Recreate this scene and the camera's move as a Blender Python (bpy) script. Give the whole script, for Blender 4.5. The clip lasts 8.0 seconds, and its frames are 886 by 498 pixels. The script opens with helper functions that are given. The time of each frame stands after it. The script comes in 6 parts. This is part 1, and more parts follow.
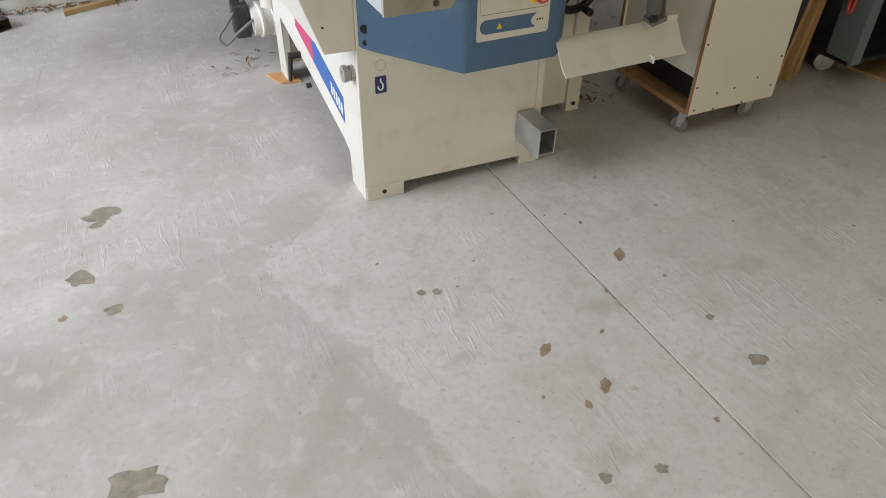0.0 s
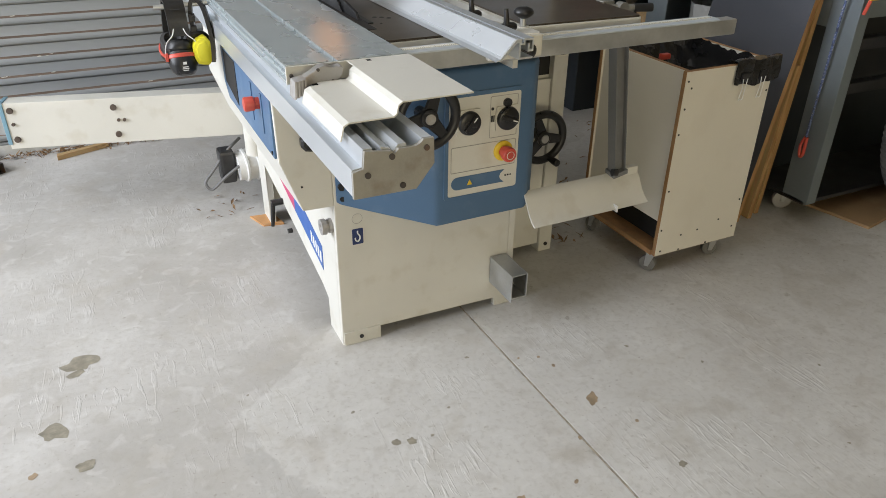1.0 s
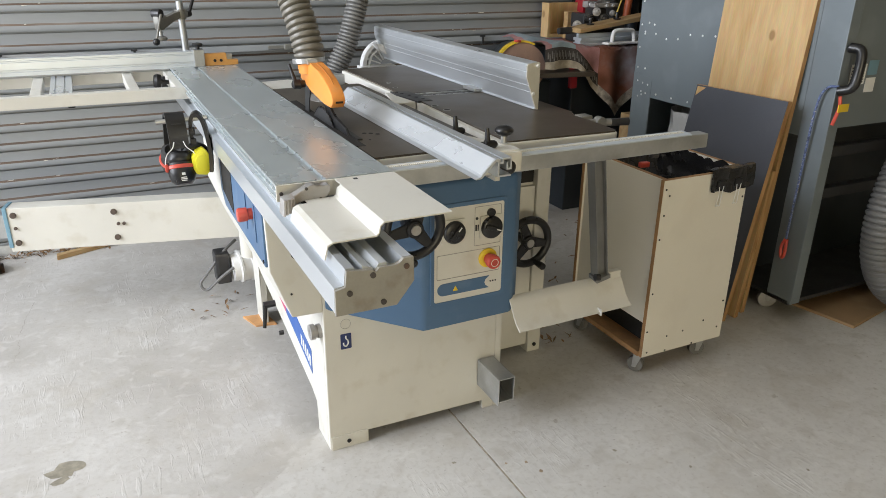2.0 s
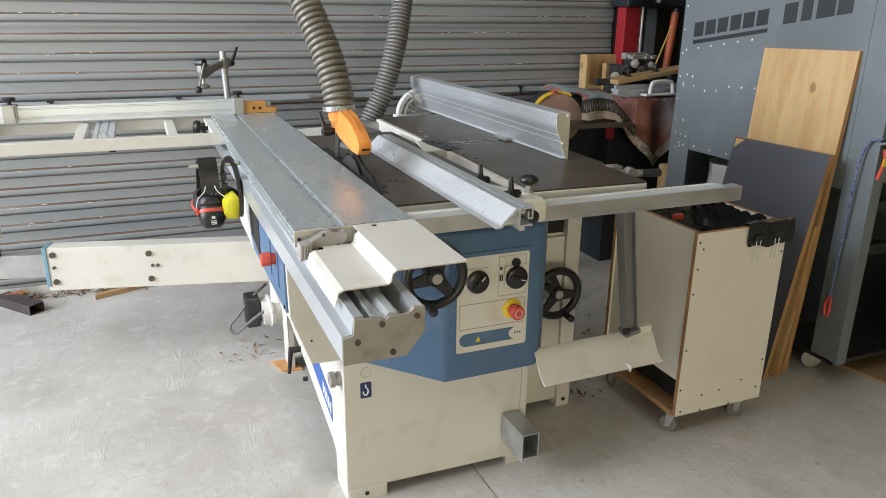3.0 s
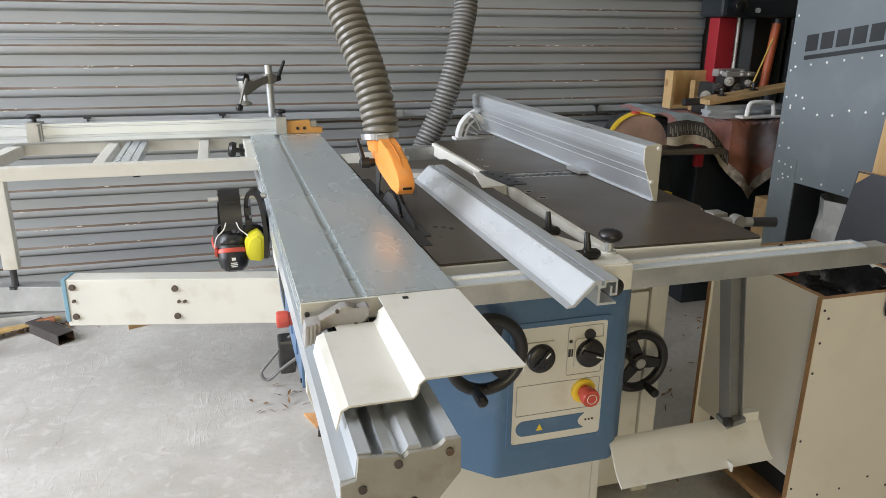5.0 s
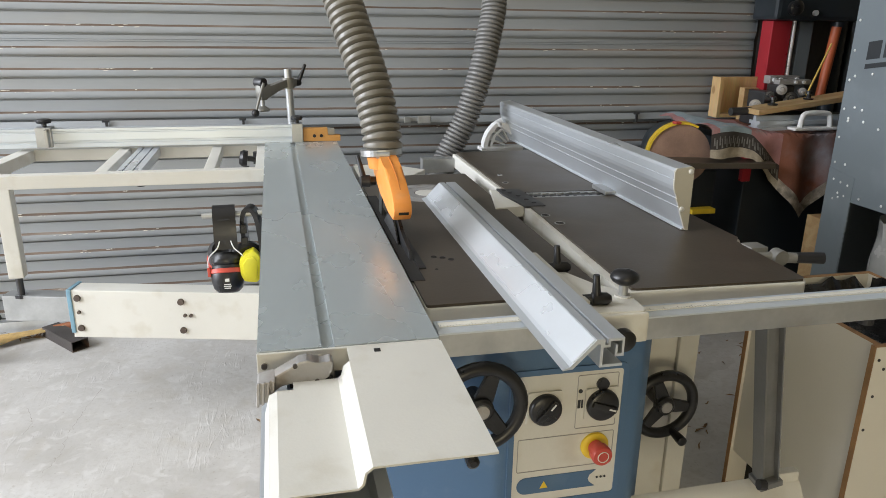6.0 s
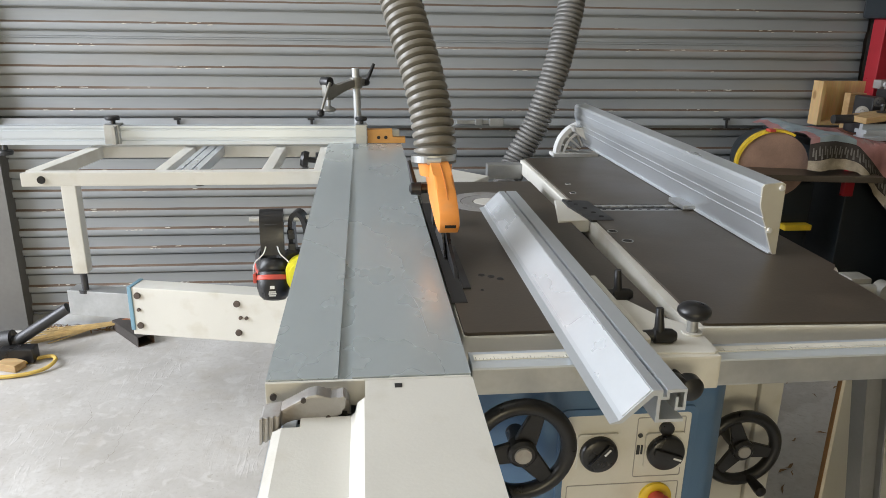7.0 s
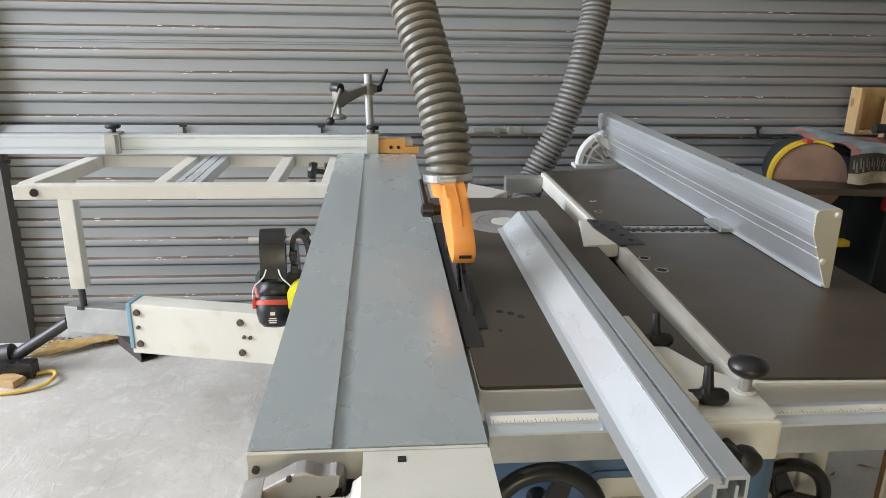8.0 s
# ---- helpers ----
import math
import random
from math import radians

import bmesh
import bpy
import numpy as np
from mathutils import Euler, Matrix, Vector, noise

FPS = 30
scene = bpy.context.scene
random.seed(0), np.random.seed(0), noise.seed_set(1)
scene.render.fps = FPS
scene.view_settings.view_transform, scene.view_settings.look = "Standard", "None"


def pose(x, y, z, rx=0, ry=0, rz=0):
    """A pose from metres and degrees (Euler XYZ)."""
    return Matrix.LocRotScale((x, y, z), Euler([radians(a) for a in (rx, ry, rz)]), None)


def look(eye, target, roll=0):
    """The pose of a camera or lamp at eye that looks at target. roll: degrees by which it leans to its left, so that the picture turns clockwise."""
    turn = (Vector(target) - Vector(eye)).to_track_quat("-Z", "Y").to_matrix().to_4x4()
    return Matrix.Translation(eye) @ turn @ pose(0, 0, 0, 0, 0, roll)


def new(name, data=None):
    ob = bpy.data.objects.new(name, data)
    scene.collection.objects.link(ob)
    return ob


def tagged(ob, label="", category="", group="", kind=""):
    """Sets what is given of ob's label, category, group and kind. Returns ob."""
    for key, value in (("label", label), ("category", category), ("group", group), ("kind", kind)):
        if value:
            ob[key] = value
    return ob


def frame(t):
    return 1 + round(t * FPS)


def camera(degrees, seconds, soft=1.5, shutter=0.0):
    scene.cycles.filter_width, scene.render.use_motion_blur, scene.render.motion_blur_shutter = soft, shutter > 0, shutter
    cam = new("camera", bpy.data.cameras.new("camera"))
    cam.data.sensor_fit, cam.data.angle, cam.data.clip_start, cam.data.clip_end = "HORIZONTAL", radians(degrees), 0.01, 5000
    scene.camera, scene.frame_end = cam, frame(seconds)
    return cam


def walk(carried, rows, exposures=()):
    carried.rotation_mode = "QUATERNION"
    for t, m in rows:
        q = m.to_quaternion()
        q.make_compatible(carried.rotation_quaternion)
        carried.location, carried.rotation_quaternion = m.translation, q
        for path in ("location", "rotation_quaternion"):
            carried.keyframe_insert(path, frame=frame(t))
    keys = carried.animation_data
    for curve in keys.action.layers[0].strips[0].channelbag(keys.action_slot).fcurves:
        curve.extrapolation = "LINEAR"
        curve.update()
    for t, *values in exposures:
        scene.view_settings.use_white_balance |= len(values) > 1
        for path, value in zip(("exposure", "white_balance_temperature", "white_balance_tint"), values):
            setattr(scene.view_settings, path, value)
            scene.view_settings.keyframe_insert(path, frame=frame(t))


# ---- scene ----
cam = camera(63.0, 8.0, 0.65)
PATH = [
    (0, (-0.521, -1.640, 1.173), (0.144, -0.216, -0.064), 0.80),
    (0.5, (-0.509, -1.639, 1.231), (0.218, -0.136, 0.128), 0.80),
    (1, (-0.492, -1.648, 1.277), (0.278, -0.082, 0.300), 0.80),
    (1.5, (-0.484, -1.664, 1.316), (0.315, -0.048, 0.450), 0.80),
    (2, (-0.472, -1.683, 1.341), (0.344, -0.022, 0.583), 0.70),
    (3.3, (-0.383, -1.674, 1.333), (0.292, 0.103, 0.709), 0.77),
    (3.5, (-0.360, -1.650, 1.337), (0.279, 0.140, 0.713), 0.80),
    (4, (-0.323, -1.543, 1.331), (0.269, 0.266, 0.715), 0.80),
    (4.5, (-0.292, -1.426, 1.326), (0.279, 0.392, 0.719), 0.80),
    (4.7, (-0.280, -1.390, 1.322), (0.286, 0.430, 0.716), 0.74),
    (5.8, (-0.142, -1.213, 1.342), (0.330, 0.628, 0.725), 0.86),
    (6, (-0.115, -1.198, 1.343), (0.316, 0.655, 0.729), 0.90),
    (6.5, (-0.055, -1.143, 1.341), (0.257, 0.735, 0.728), 1.00),
    (7, (-0.031, -1.082, 1.332), (0.179, 0.810, 0.717), 0.90),
    (7.5, (-0.018, -0.999, 1.339), (0.152, 0.896, 0.723), 0.90),
    (8, (-0.013, -0.940, 1.339), (0.153, 0.957, 0.726), 0.90),
]
walk(cam, [(t, look(eye, target, roll)) for t, eye, target, roll in PATH],
     [(0, -0.32), (0.5, -0.3), (1.0, -0.18), (1.5, -0.09), (2.0, -0.03), (8.0, 0.0)])

# ---- world, lamps standing in for daylight at two unseen doorways ----
world = bpy.data.worlds.new("world")
scene.world = world
world.use_nodes = True
wn = world.node_tree
sky = wn.nodes.new("ShaderNodeTexSky")
sky.sky_type, sky.sun_disc = "NISHITA", False
sky.sun_elevation, sky.sun_rotation = radians(48), radians(200)
wn.links.new(sky.outputs[0], wn.nodes["Background"].inputs[0])
wn.nodes["Background"].inputs[1].default_value = 0.12

sun = new("sun", bpy.data.lights.new("sun", "SUN"))
sun.data.energy, sun.data.angle, sun.data.color = 2.5, radians(0.6), (1.0, 0.96, 0.9)
sun.matrix_world = look((-3, 8, 9), (-2.2, 3.5, 0))


def doorway_light(name, eye, target, w, h, watts, color):
    lamp = new(name, bpy.data.lights.new(name, "AREA"))
    lamp.data.shape, lamp.data.size, lamp.data.size_y = "RECTANGLE", w, h
    lamp.data.energy, lamp.data.color = watts, color
    lamp.matrix_world = look(eye, target)


doorway_light("doorway_daylight_west", (-4.45, 0.35, 2.35), (0.4, 0.1, 0.6), 3.0, 3.1, 400, (0.94, 0.98, 1.06))
# added warm fill from behind the camera, set in an assumed doorway
doorway_light("doorway_daylight_south", (-1.2, -6.95, 1.05), (0.9, 0, 0.8), 2.6, 1.9, 112, (1.0, 0.87, 0.58))


# ---- materials ----
def material(name, color, rough=0.5, metal=0.0, vary=0.12, scale=6.0, fine=90.0, bump=0.0, dirt=None, dirt_amount=0.0,
             dirt_scale=9.0, stretch=(1, 1, 1), coat=0.0, rough_vary=0.1, per_object=0.0):
    m = bpy.data.materials.new(name)
    m.use_nodes = True
    n, l = m.node_tree.nodes, m.node_tree.links
    b = n["Principled BSDF"]
    b.inputs["Metallic"].default_value = metal
    b.inputs["Coat Weight"].default_value = coat
    tc = n.new("ShaderNodeTexCoord")
    mp = n.new("ShaderNodeMapping")
    mp.inputs["Scale"].default_value = stretch
    l.new(tc.outputs["Object"], mp.inputs[0])

    def noise_node(s, detail=4.0):
        t = n.new("ShaderNodeTexNoise")
        t.inputs["Scale"].default_value, t.inputs["Detail"].default_value = s, detail
        l.new(mp.outputs[0], t.inputs["Vector"])
        return t.outputs["Fac"]

    def mixed(fac, a, c):
        x = n.new("ShaderNodeMix")
        x.data_type = "RGBA"
        for sock, v in ((x.inputs[0], fac), (x.inputs[6], a), (x.inputs[7], c)):
            if hasattr(v, "is_linked"):
                l.new(v, sock)
            else:
                sock.default_value = v
        return x.outputs[2]

    def ramp(fac, lo, hi, a=0.0, c=1.0):
        r = n.new("ShaderNodeMapRange")
        l.new(fac, r.inputs[0])
        for i, v in enumerate((lo, hi, a, c)):
            r.inputs[1 + i].default_value = v
        return r.outputs[0]

    big, small = noise_node(scale), noise_node(fine)
    dark = tuple(c * (1 - vary) for c in color) + (1,)
    light = tuple(min(1, c * (1 + vary)) for c in color) + (1,)
    col = mixed(ramp(big, 0.3, 0.7), dark, light)
    col = mixed(ramp(small, 0.35, 0.75, 0, vary), col, tuple(c * 0.55 for c in color) + (1,))
    if dirt:
        col = mixed(ramp(noise_node(dirt_scale, 8.0), 0.56, 0.72, 0, dirt_amount), col, tuple(dirt) + (1,))
    if per_object:
        info = n.new("ShaderNodeObjectInfo")
        col = mixed(ramp(info.outputs["Random"], 0, 1, 0, per_object), col, tuple(c * 0.5 for c in color) + (1,))
    l.new(col, b.inputs["Base Color"])
    l.new(ramp(big, 0.3, 0.7, max(0.02, rough - rough_vary), min(1, rough + rough_vary)), b.inputs["Roughness"])
    if bump:
        bp = n.new("ShaderNodeBump")
        bp.inputs["Strength"].default_value, bp.inputs["Distance"].default_value = bump, 0.002
        l.new(small, bp.inputs["Height"])
        l.new(bp.outputs[0], b.inputs["Normal"])
    return m


def wood(name, color, dark, axis=2, scale=14.0, rough=0.6, knots=True):
    m = bpy.data.materials.new(name)
    m.use_nodes = True
    n, l = m.node_tree.nodes, m.node_tree.links
    b = n["Principled BSDF"]
    tc, mp = n.new("ShaderNodeTexCoord"), n.new("ShaderNodeMapping")
    s = [1.0, 1.0, 1.0]
    s[axis] = 0.12
    mp.inputs["Scale"].default_value = s
    l.new(tc.outputs["Object"], mp.inputs[0])
    t = n.new("ShaderNodeTexNoise")
    t.inputs["Scale"].default_value, t.inputs["Detail"].default_value, t.inputs["Distortion"].default_value = scale, 6, 0.8
    l.new(mp.outputs[0], t.inputs["Vector"])
    f = n.new("ShaderNodeTexNoise")
    f.inputs["Scale"].default_value = scale * 12
    l.new(mp.outputs[0], f.inputs["Vector"])
    cr = n.new("ShaderNodeValToRGB")
    cr.color_ramp.elements[0].position, cr.color_ramp.elements[0].color = 0.3, (*dark, 1)
    cr.color_ramp.elements[1].position, cr.color_ramp.elements[1].color = 0.62, (*color, 1)
    l.new(t.outputs["Fac"], cr.inputs[0])
    mx = n.new("ShaderNodeMix")
    mx.data_type, mx.blend_type = "RGBA", "MULTIPLY"
    mx.inputs[0].default_value = 0.35
    l.new(cr.outputs[0], mx.inputs[6])
    l.new(f.outputs["Color"], mx.inputs[7])
    out = mx.outputs[2]
    if knots:
        v = n.new("ShaderNodeTexVoronoi")
        v.inputs["Scale"].default_value = 4.5
        mp2 = n.new("ShaderNodeMapping")
        s2 = [1.0, 1.0, 1.0]
        s2[axis] = 0.7
        mp2.inputs["Scale"].default_value = s2
        l.new(tc.outputs["Object"], mp2.inputs[0])
        l.new(mp2.outputs[0], v.inputs["Vector"])
        r = n.new("ShaderNodeMapRange")
        l.new(v.outputs["Distance"], r.inputs[0])
        for i, x in enumerate((0.045, 0.075, 0.8, 0.0)):
            r.inputs[1 + i].default_value = x
        k = n.new("ShaderNodeMix")
        k.data_type = "RGBA"
        l.new(r.outputs[0], k.inputs[0])
        l.new(out, k.inputs[6])
        k.inputs[7].default_value = (dark[0] * 0.45, dark[1] * 0.4, dark[2] * 0.35, 1)
        out = k.outputs[2]
    l.new(out, b.inputs["Base Color"])
    b.inputs["Roughness"].default_value = rough
    bp = n.new("ShaderNodeBump")
    bp.inputs["Strength"].default_value, bp.inputs["Distance"].default_value = 0.25, 0.001
    l.new(f.outputs["Fac"], bp.inputs["Height"])
    l.new(bp.outputs[0], b.inputs["Normal"])
    return m


def concrete_material():
    m = bpy.data.materials.new("power_trowelled_concrete")
    m.use_nodes = True
    n, l = m.node_tree.nodes, m.node_tree.links
    b = n["Principled BSDF"]
    tc = n.new("ShaderNodeTexCoord")

    def tex(scale, detail=5.0, stretch=(1, 1, 1), turn=0.0, dist=0.0, seed=0.0):
        mp = n.new("ShaderNodeMapping")
        mp.inputs["Scale"].default_value, mp.inputs["Rotation"].default_value = stretch, (0, 0, turn)
        mp.inputs["Location"].default_value = (seed, seed * 0.7, 0)
        l.new(tc.outputs["Object"], mp.inputs[0])
        t = n.new("ShaderNodeTexNoise")
        t.inputs["Scale"].default_value, t.inputs["Detail"].default_value, t.inputs["Distortion"].default_value = scale, detail, dist
        l.new(mp.outputs[0], t.inputs["Vector"])
        return t.outputs["Fac"]

    def ramp(f, lo, hi, a, c):
        r = n.new("ShaderNodeMapRange")
        l.new(f, r.inputs[0])
        for i, v in enumerate((lo, hi, a, c)):
            r.inputs[1 + i].default_value = v
        return r.outputs[0]

    def mix(f, a, c):
        x = n.new("ShaderNodeMix")
        x.data_type = "RGBA"
        l.new(f, x.inputs[0])
        for s, v in ((x.inputs[6], a), (x.inputs[7], c)):
            if isinstance(v, tuple):
                s.default_value = (*v, 1)
            else:
                l.new(v, s)
        return x.outputs[2]

    def times(a, c):
        x = n.new("ShaderNodeMath")
        x.operation = "MULTIPLY"
        l.new(a, x.inputs[0])
        l.new(c, x.inputs[1])
        return x.outputs[0]

    cloud = tex(1.3, 8, dist=0.6)
    col = mix(ramp(cloud, 0.32, 0.68, 0, 1), (0.375, 0.357, 0.33), (0.515, 0.498, 0.472))
    patch = ramp(tex(0.75, 3, dist=0.5, seed=2.35), 0.50, 0.53, 0, 1)
    col = mix(ramp(patch, 0, 1, 0, 0.25), col, (0.61, 0.595, 0.57))
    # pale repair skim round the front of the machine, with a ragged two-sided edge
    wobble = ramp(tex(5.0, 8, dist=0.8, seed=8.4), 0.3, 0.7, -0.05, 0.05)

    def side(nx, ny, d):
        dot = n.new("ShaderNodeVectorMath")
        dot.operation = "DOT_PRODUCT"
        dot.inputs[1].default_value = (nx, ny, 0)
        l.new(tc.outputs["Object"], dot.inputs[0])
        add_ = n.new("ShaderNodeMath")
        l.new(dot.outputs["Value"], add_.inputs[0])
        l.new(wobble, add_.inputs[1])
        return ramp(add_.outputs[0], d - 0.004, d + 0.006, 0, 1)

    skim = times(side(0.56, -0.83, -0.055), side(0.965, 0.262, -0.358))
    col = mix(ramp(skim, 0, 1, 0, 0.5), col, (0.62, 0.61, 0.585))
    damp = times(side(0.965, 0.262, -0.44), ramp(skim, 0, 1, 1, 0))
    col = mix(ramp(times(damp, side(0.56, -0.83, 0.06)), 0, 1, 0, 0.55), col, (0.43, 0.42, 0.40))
    col = mix(ramp(tex(3.2, 10, dist=0.5, seed=3.1), 0.5, 0.72, 0, 0.38), col, (0.64, 0.63, 0.61))
    col = mix(ramp(tex(9, 12, dist=0.3, seed=7.7), 0.56, 0.70, 0, 0.42), col, (0.36, 0.33, 0.285))
    col = mix(ramp(tex(1.6, 9, dist=0.6, seed=6.3), 0.60, 0.64, 0, 0.25), col, (0.40, 0.38, 0.35))
    trowel = times(ramp(tex(60, 4, (1, 0.16, 1), -0.25, 1.2, 21.0), 0.54, 0.66, 0, 1), ramp(tex(1.7, 4, seed=17.5), 0.53, 0.66, 0, 0.45))
    col = mix(ramp(trowel, 0, 1, 0, 0.12), col, (0.37, 0.355, 0.33))
    scrape = times(ramp(tex(38, 3, (1, 0.22, 1), 0.35, 1.6, 2.0), 0.56, 0.7, 0, 1), ramp(tex(2.6, 3, seed=9.0), 0.50, 0.64, 0, 1))
    col = mix(ramp(scrape, 0, 1, 0, 0.22), col, (0.66, 0.65, 0.63))
    grit = tex(55, 9, dist=0.4, seed=5.2)
    col = mix(ramp(grit, 0.50, 0.66, 0, 0.30), col, (0.37, 0.345, 0.305))
    col = mix(ramp(tex(17, 9, dist=0.7, seed=13.4), 0.55, 0.66, 0, 0.32), col, (0.65, 0.64, 0.62))
    col = mix(ramp(tex(5.5, 9, dist=0.9, seed=15.1), 0.56, 0.66, 0, 0.30), col, (0.41, 0.375, 0.32))
    speck = tex(90, 3, seed=1.0)
    col = mix(ramp(speck, 0.64, 0.74, 0, 0.55), col, (0.28, 0.25, 0.21))
    col = mix(ramp(tex(26, 4, seed=12.0), 0.68, 0.74, 0, 0.6), col, (0.33, 0.30, 0.25))
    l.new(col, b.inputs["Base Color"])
    l.new(ramp(cloud, 0.3, 0.7, 0.42, 0.66), b.inputs["Roughness"])
    bp = n.new("ShaderNodeBump")
    bp.inputs["Strength"].default_value, bp.inputs["Distance"].default_value = 0.42, 0.002
    add = n.new("ShaderNodeMath")
    add0 = n.new("ShaderNodeMath")
    l.new(scrape, add0.inputs[0])
    l.new(trowel, add0.inputs[1])
    l.new(add0.outputs[0], add.inputs[0])
    l.new(tex(30, 8, seed=4.0), add.inputs[1])
    l.new(add.outputs[0], bp.inputs["Height"])
    l.new(bp.outputs[0], b.inputs["Normal"])
    return m


def shutter_material():
    """Grey galvanised roller door: chalky streaks, rust that sits on the upper ledge of every rib."""
    m = material("weathered_roller_door_steel", (0.285, 0.303, 0.316), 0.46, 0.12, 0.09, 2.2, 60, 0.08, (0.30, 0.25, 0.19), 0.35, 3.0, (0.22, 1, 1.6))
    return m


CONCRETE = concrete_material()
SHUTTER = shutter_material()
RUST = material("rusty_ledge", (0.145, 0.102, 0.075), 0.85, 0.0, 0.4, 5, 60, 0.4, (0.30, 0.27, 0.24), 0.7, 5.0, (0.35, 1, 1))
CREAM = material("cream_powder_coat", (0.63, 0.617, 0.565), 0.42, 0, 0.04, 5, 260, 0.09, (0.43, 0.38, 0.28), 0.3, 13)
CREAM_DULL = material("greyed_cream_paint", (0.52, 0.49, 0.43), 0.5, 0, 0.05, 7, 220, 0.1, (0.35, 0.30, 0.24), 0.3, 12)
BLUE = material("blue_moulded_plastic", (0.07, 0.14, 0.25), 0.42, 0, 0.05, 6, 300, 0.1, (0.2, 0.28, 0.38), 0.2, 14)
ALU = material("anodised_aluminium", (0.64, 0.675, 0.71), 0.30, 0.6, 0.02, 5, 140, 0.0, (0.55, 0.57, 0.59), 0.12, 4, (2, 0.5, 2), rough_vary=0.03)
ALU_TOP = material("worn_anodised_table_top", (0.48, 0.53, 0.545), 0.27, 0.45, 0.015, 4, 130, 0.0, (0.455, 0.495, 0.505), 0.2, 9, (1.4, 0.8, 1), rough_vary=0.015)
ALU_X = material("anodised_aluminium_cross", (0.60, 0.65, 0.70), 0.36, 0.45, 0.02, 5, 140, 0.0, (0.55, 0.57, 0.59), 0.12, 4, (0.5, 2, 2), rough_vary=0.03)
CAST_GREY = material("grey_cast_metal", (0.36, 0.35, 0.34), 0.5, 0.4, 0.12, 12, 200, 0.2, (0.22, 0.17, 0.12), 0.5, 20)
GALV = material("galvanised_steel", (0.46, 0.47, 0.47), 0.42, 0.75, 0.14, 14, 120, 0.06, (0.30, 0.26, 0.2), 0.3, 9)
IRON = material("brown_oiled_cast_iron", (0.068, 0.054, 0.040), 0.34, 0.1, 0.16, 4, 150, 0.07, (0.11, 0.09, 0.065), 0.45, 9, rough_vary=0.07)
BLACK = material("black_plastic", (0.012, 0.012, 0.013), 0.36, 0, 0.15, 20, 200, 0.08)
RUBBER = material("dark_rubber", (0.03, 0.03, 0.03), 0.7, 0, 0.2, 20, 200, 0.15)
# near-black colour that paints the shade inside holes, slots and hollows
VOID = material("hollow_shade_black", (0.014, 0.013, 0.012), 0.8, 0, 0.2)
RED = material("red_plastic", (0.55, 0.075, 0.05), 0.4, 0, 0.1, 20, 150)
YELLOW = material("yellow_plastic", (0.75, 0.52, 0.03), 0.42, 0, 0.08, 18, 150)
LIME = material("lime_yellow_shell", (0.72, 0.66, 0.03), 0.35, 0, 0.06, 18, 150)
ORANGE = material("orange_plastic", (0.80, 0.30, 0.06), 0.42, 0, 0.08, 10, 120, 0.1, (0.55, 0.30, 0.14), 0.4, 16)
HOSE = material("grey_ribbed_hose_plastic", (0.175, 0.163, 0.138), 0.34, 0, 0.1, 8, 90, 0.08)
HOSE_DARK = material("dark_grey_hose_plastic", (0.165, 0.162, 0.155), 0.45, 0, 0.1, 8, 90, 0.08)
MELAMINE = material("white_melamine_board", (0.69, 0.66, 0.585), 0.4, 0, 0.03, 3, 200, 0.02, (0.55, 0.5, 0.42), 0.2, 7)
EDGE = material("raw_chipboard_edge", (0.34, 0.19, 0.085), 0.75, 0, 0.25, 25, 220, 0.4)
PLY = wood("pine_plywood", (0.66, 0.46, 0.23), (0.52, 0.32, 0.13))
PLY_EDGE = wood("plywood_edge", (0.52, 0.31, 0.13), (0.33, 0.17, 0.06), 2, 40, knots=False)
PINE = wood("pine_offcut", (0.55, 0.38, 0.19), (0.42, 0.25, 0.10), 0, 25, knots=False)
SLATE = material("dark_grey_laminate", (0.060, 0.064, 0.078), 0.5, 0, 0.1, 4, 150, 0.04, (0.085, 0.087, 0.098), 0.4, 6)
STRUT = material("dull_zinc_steel", (0.22, 0.22, 0.215), 0.42, 0.5, 0.14, 14, 120, 0.06, (0.16, 0.13, 0.1), 0.3, 9)
EXTRACTOR = material("grey_painted_sheet_steel", (0.155, 0.182, 0.200), 0.45, 0.05, 0.05, 3, 160, 0.04, (0.24, 0.27, 0.29), 0.35, 5)
CHARCOAL = material("charcoal_print", (0.028, 0.031, 0.035), 0.5, 0, 0.05)
RIVET = material("bright_rivet_steel", (0.80, 0.81, 0.81), 0.3, 0.4, 0.05)
STEEL_DARK = material("dark_steel", (0.06, 0.06, 0.062), 0.42, 0.6, 0.2, 15, 120, 0.1)
RUSTY = material("rusty_steel_tube", (0.085, 0.075, 0.07), 0.6, 0.4, 0.25, 12, 100, 0.2, (0.26, 0.12, 0.05), 0.7, 9)
BOLT_BROWN = material("browned_bolt_head", (0.10, 0.075, 0.060), 0.55, 0.3, 0.2, 30, 200, 0.2)
WHITE = material("white_plastic", (0.75, 0.75, 0.74), 0.4, 0, 0.05, 12, 150)
SCALE = material("pale_scale_tape", (0.74, 0.72, 0.64), 0.4, 0, 0.05, 12, 150)
LIGHTBLUE = material("pale_blue_cap", (0.16, 0.29, 0.37), 0.5, 0, 0.08, 12, 150)
BSRED = material("dark_red_enamel", (0.33, 0.02, 0.03), 0.35, 0, 0.08, 8, 150)
BSGREEN = material("blue_black_enamel", (0.018, 0.024, 0.030), 0.4, 0, 0.1, 8, 150)
SANDPAPER = material("brown_abrasive_disc", (0.32, 0.205, 0.155), 0.9, 0, 0.3, 10, 300, 0.4, (0.12, 0.08, 0.06), 0.6, 6)
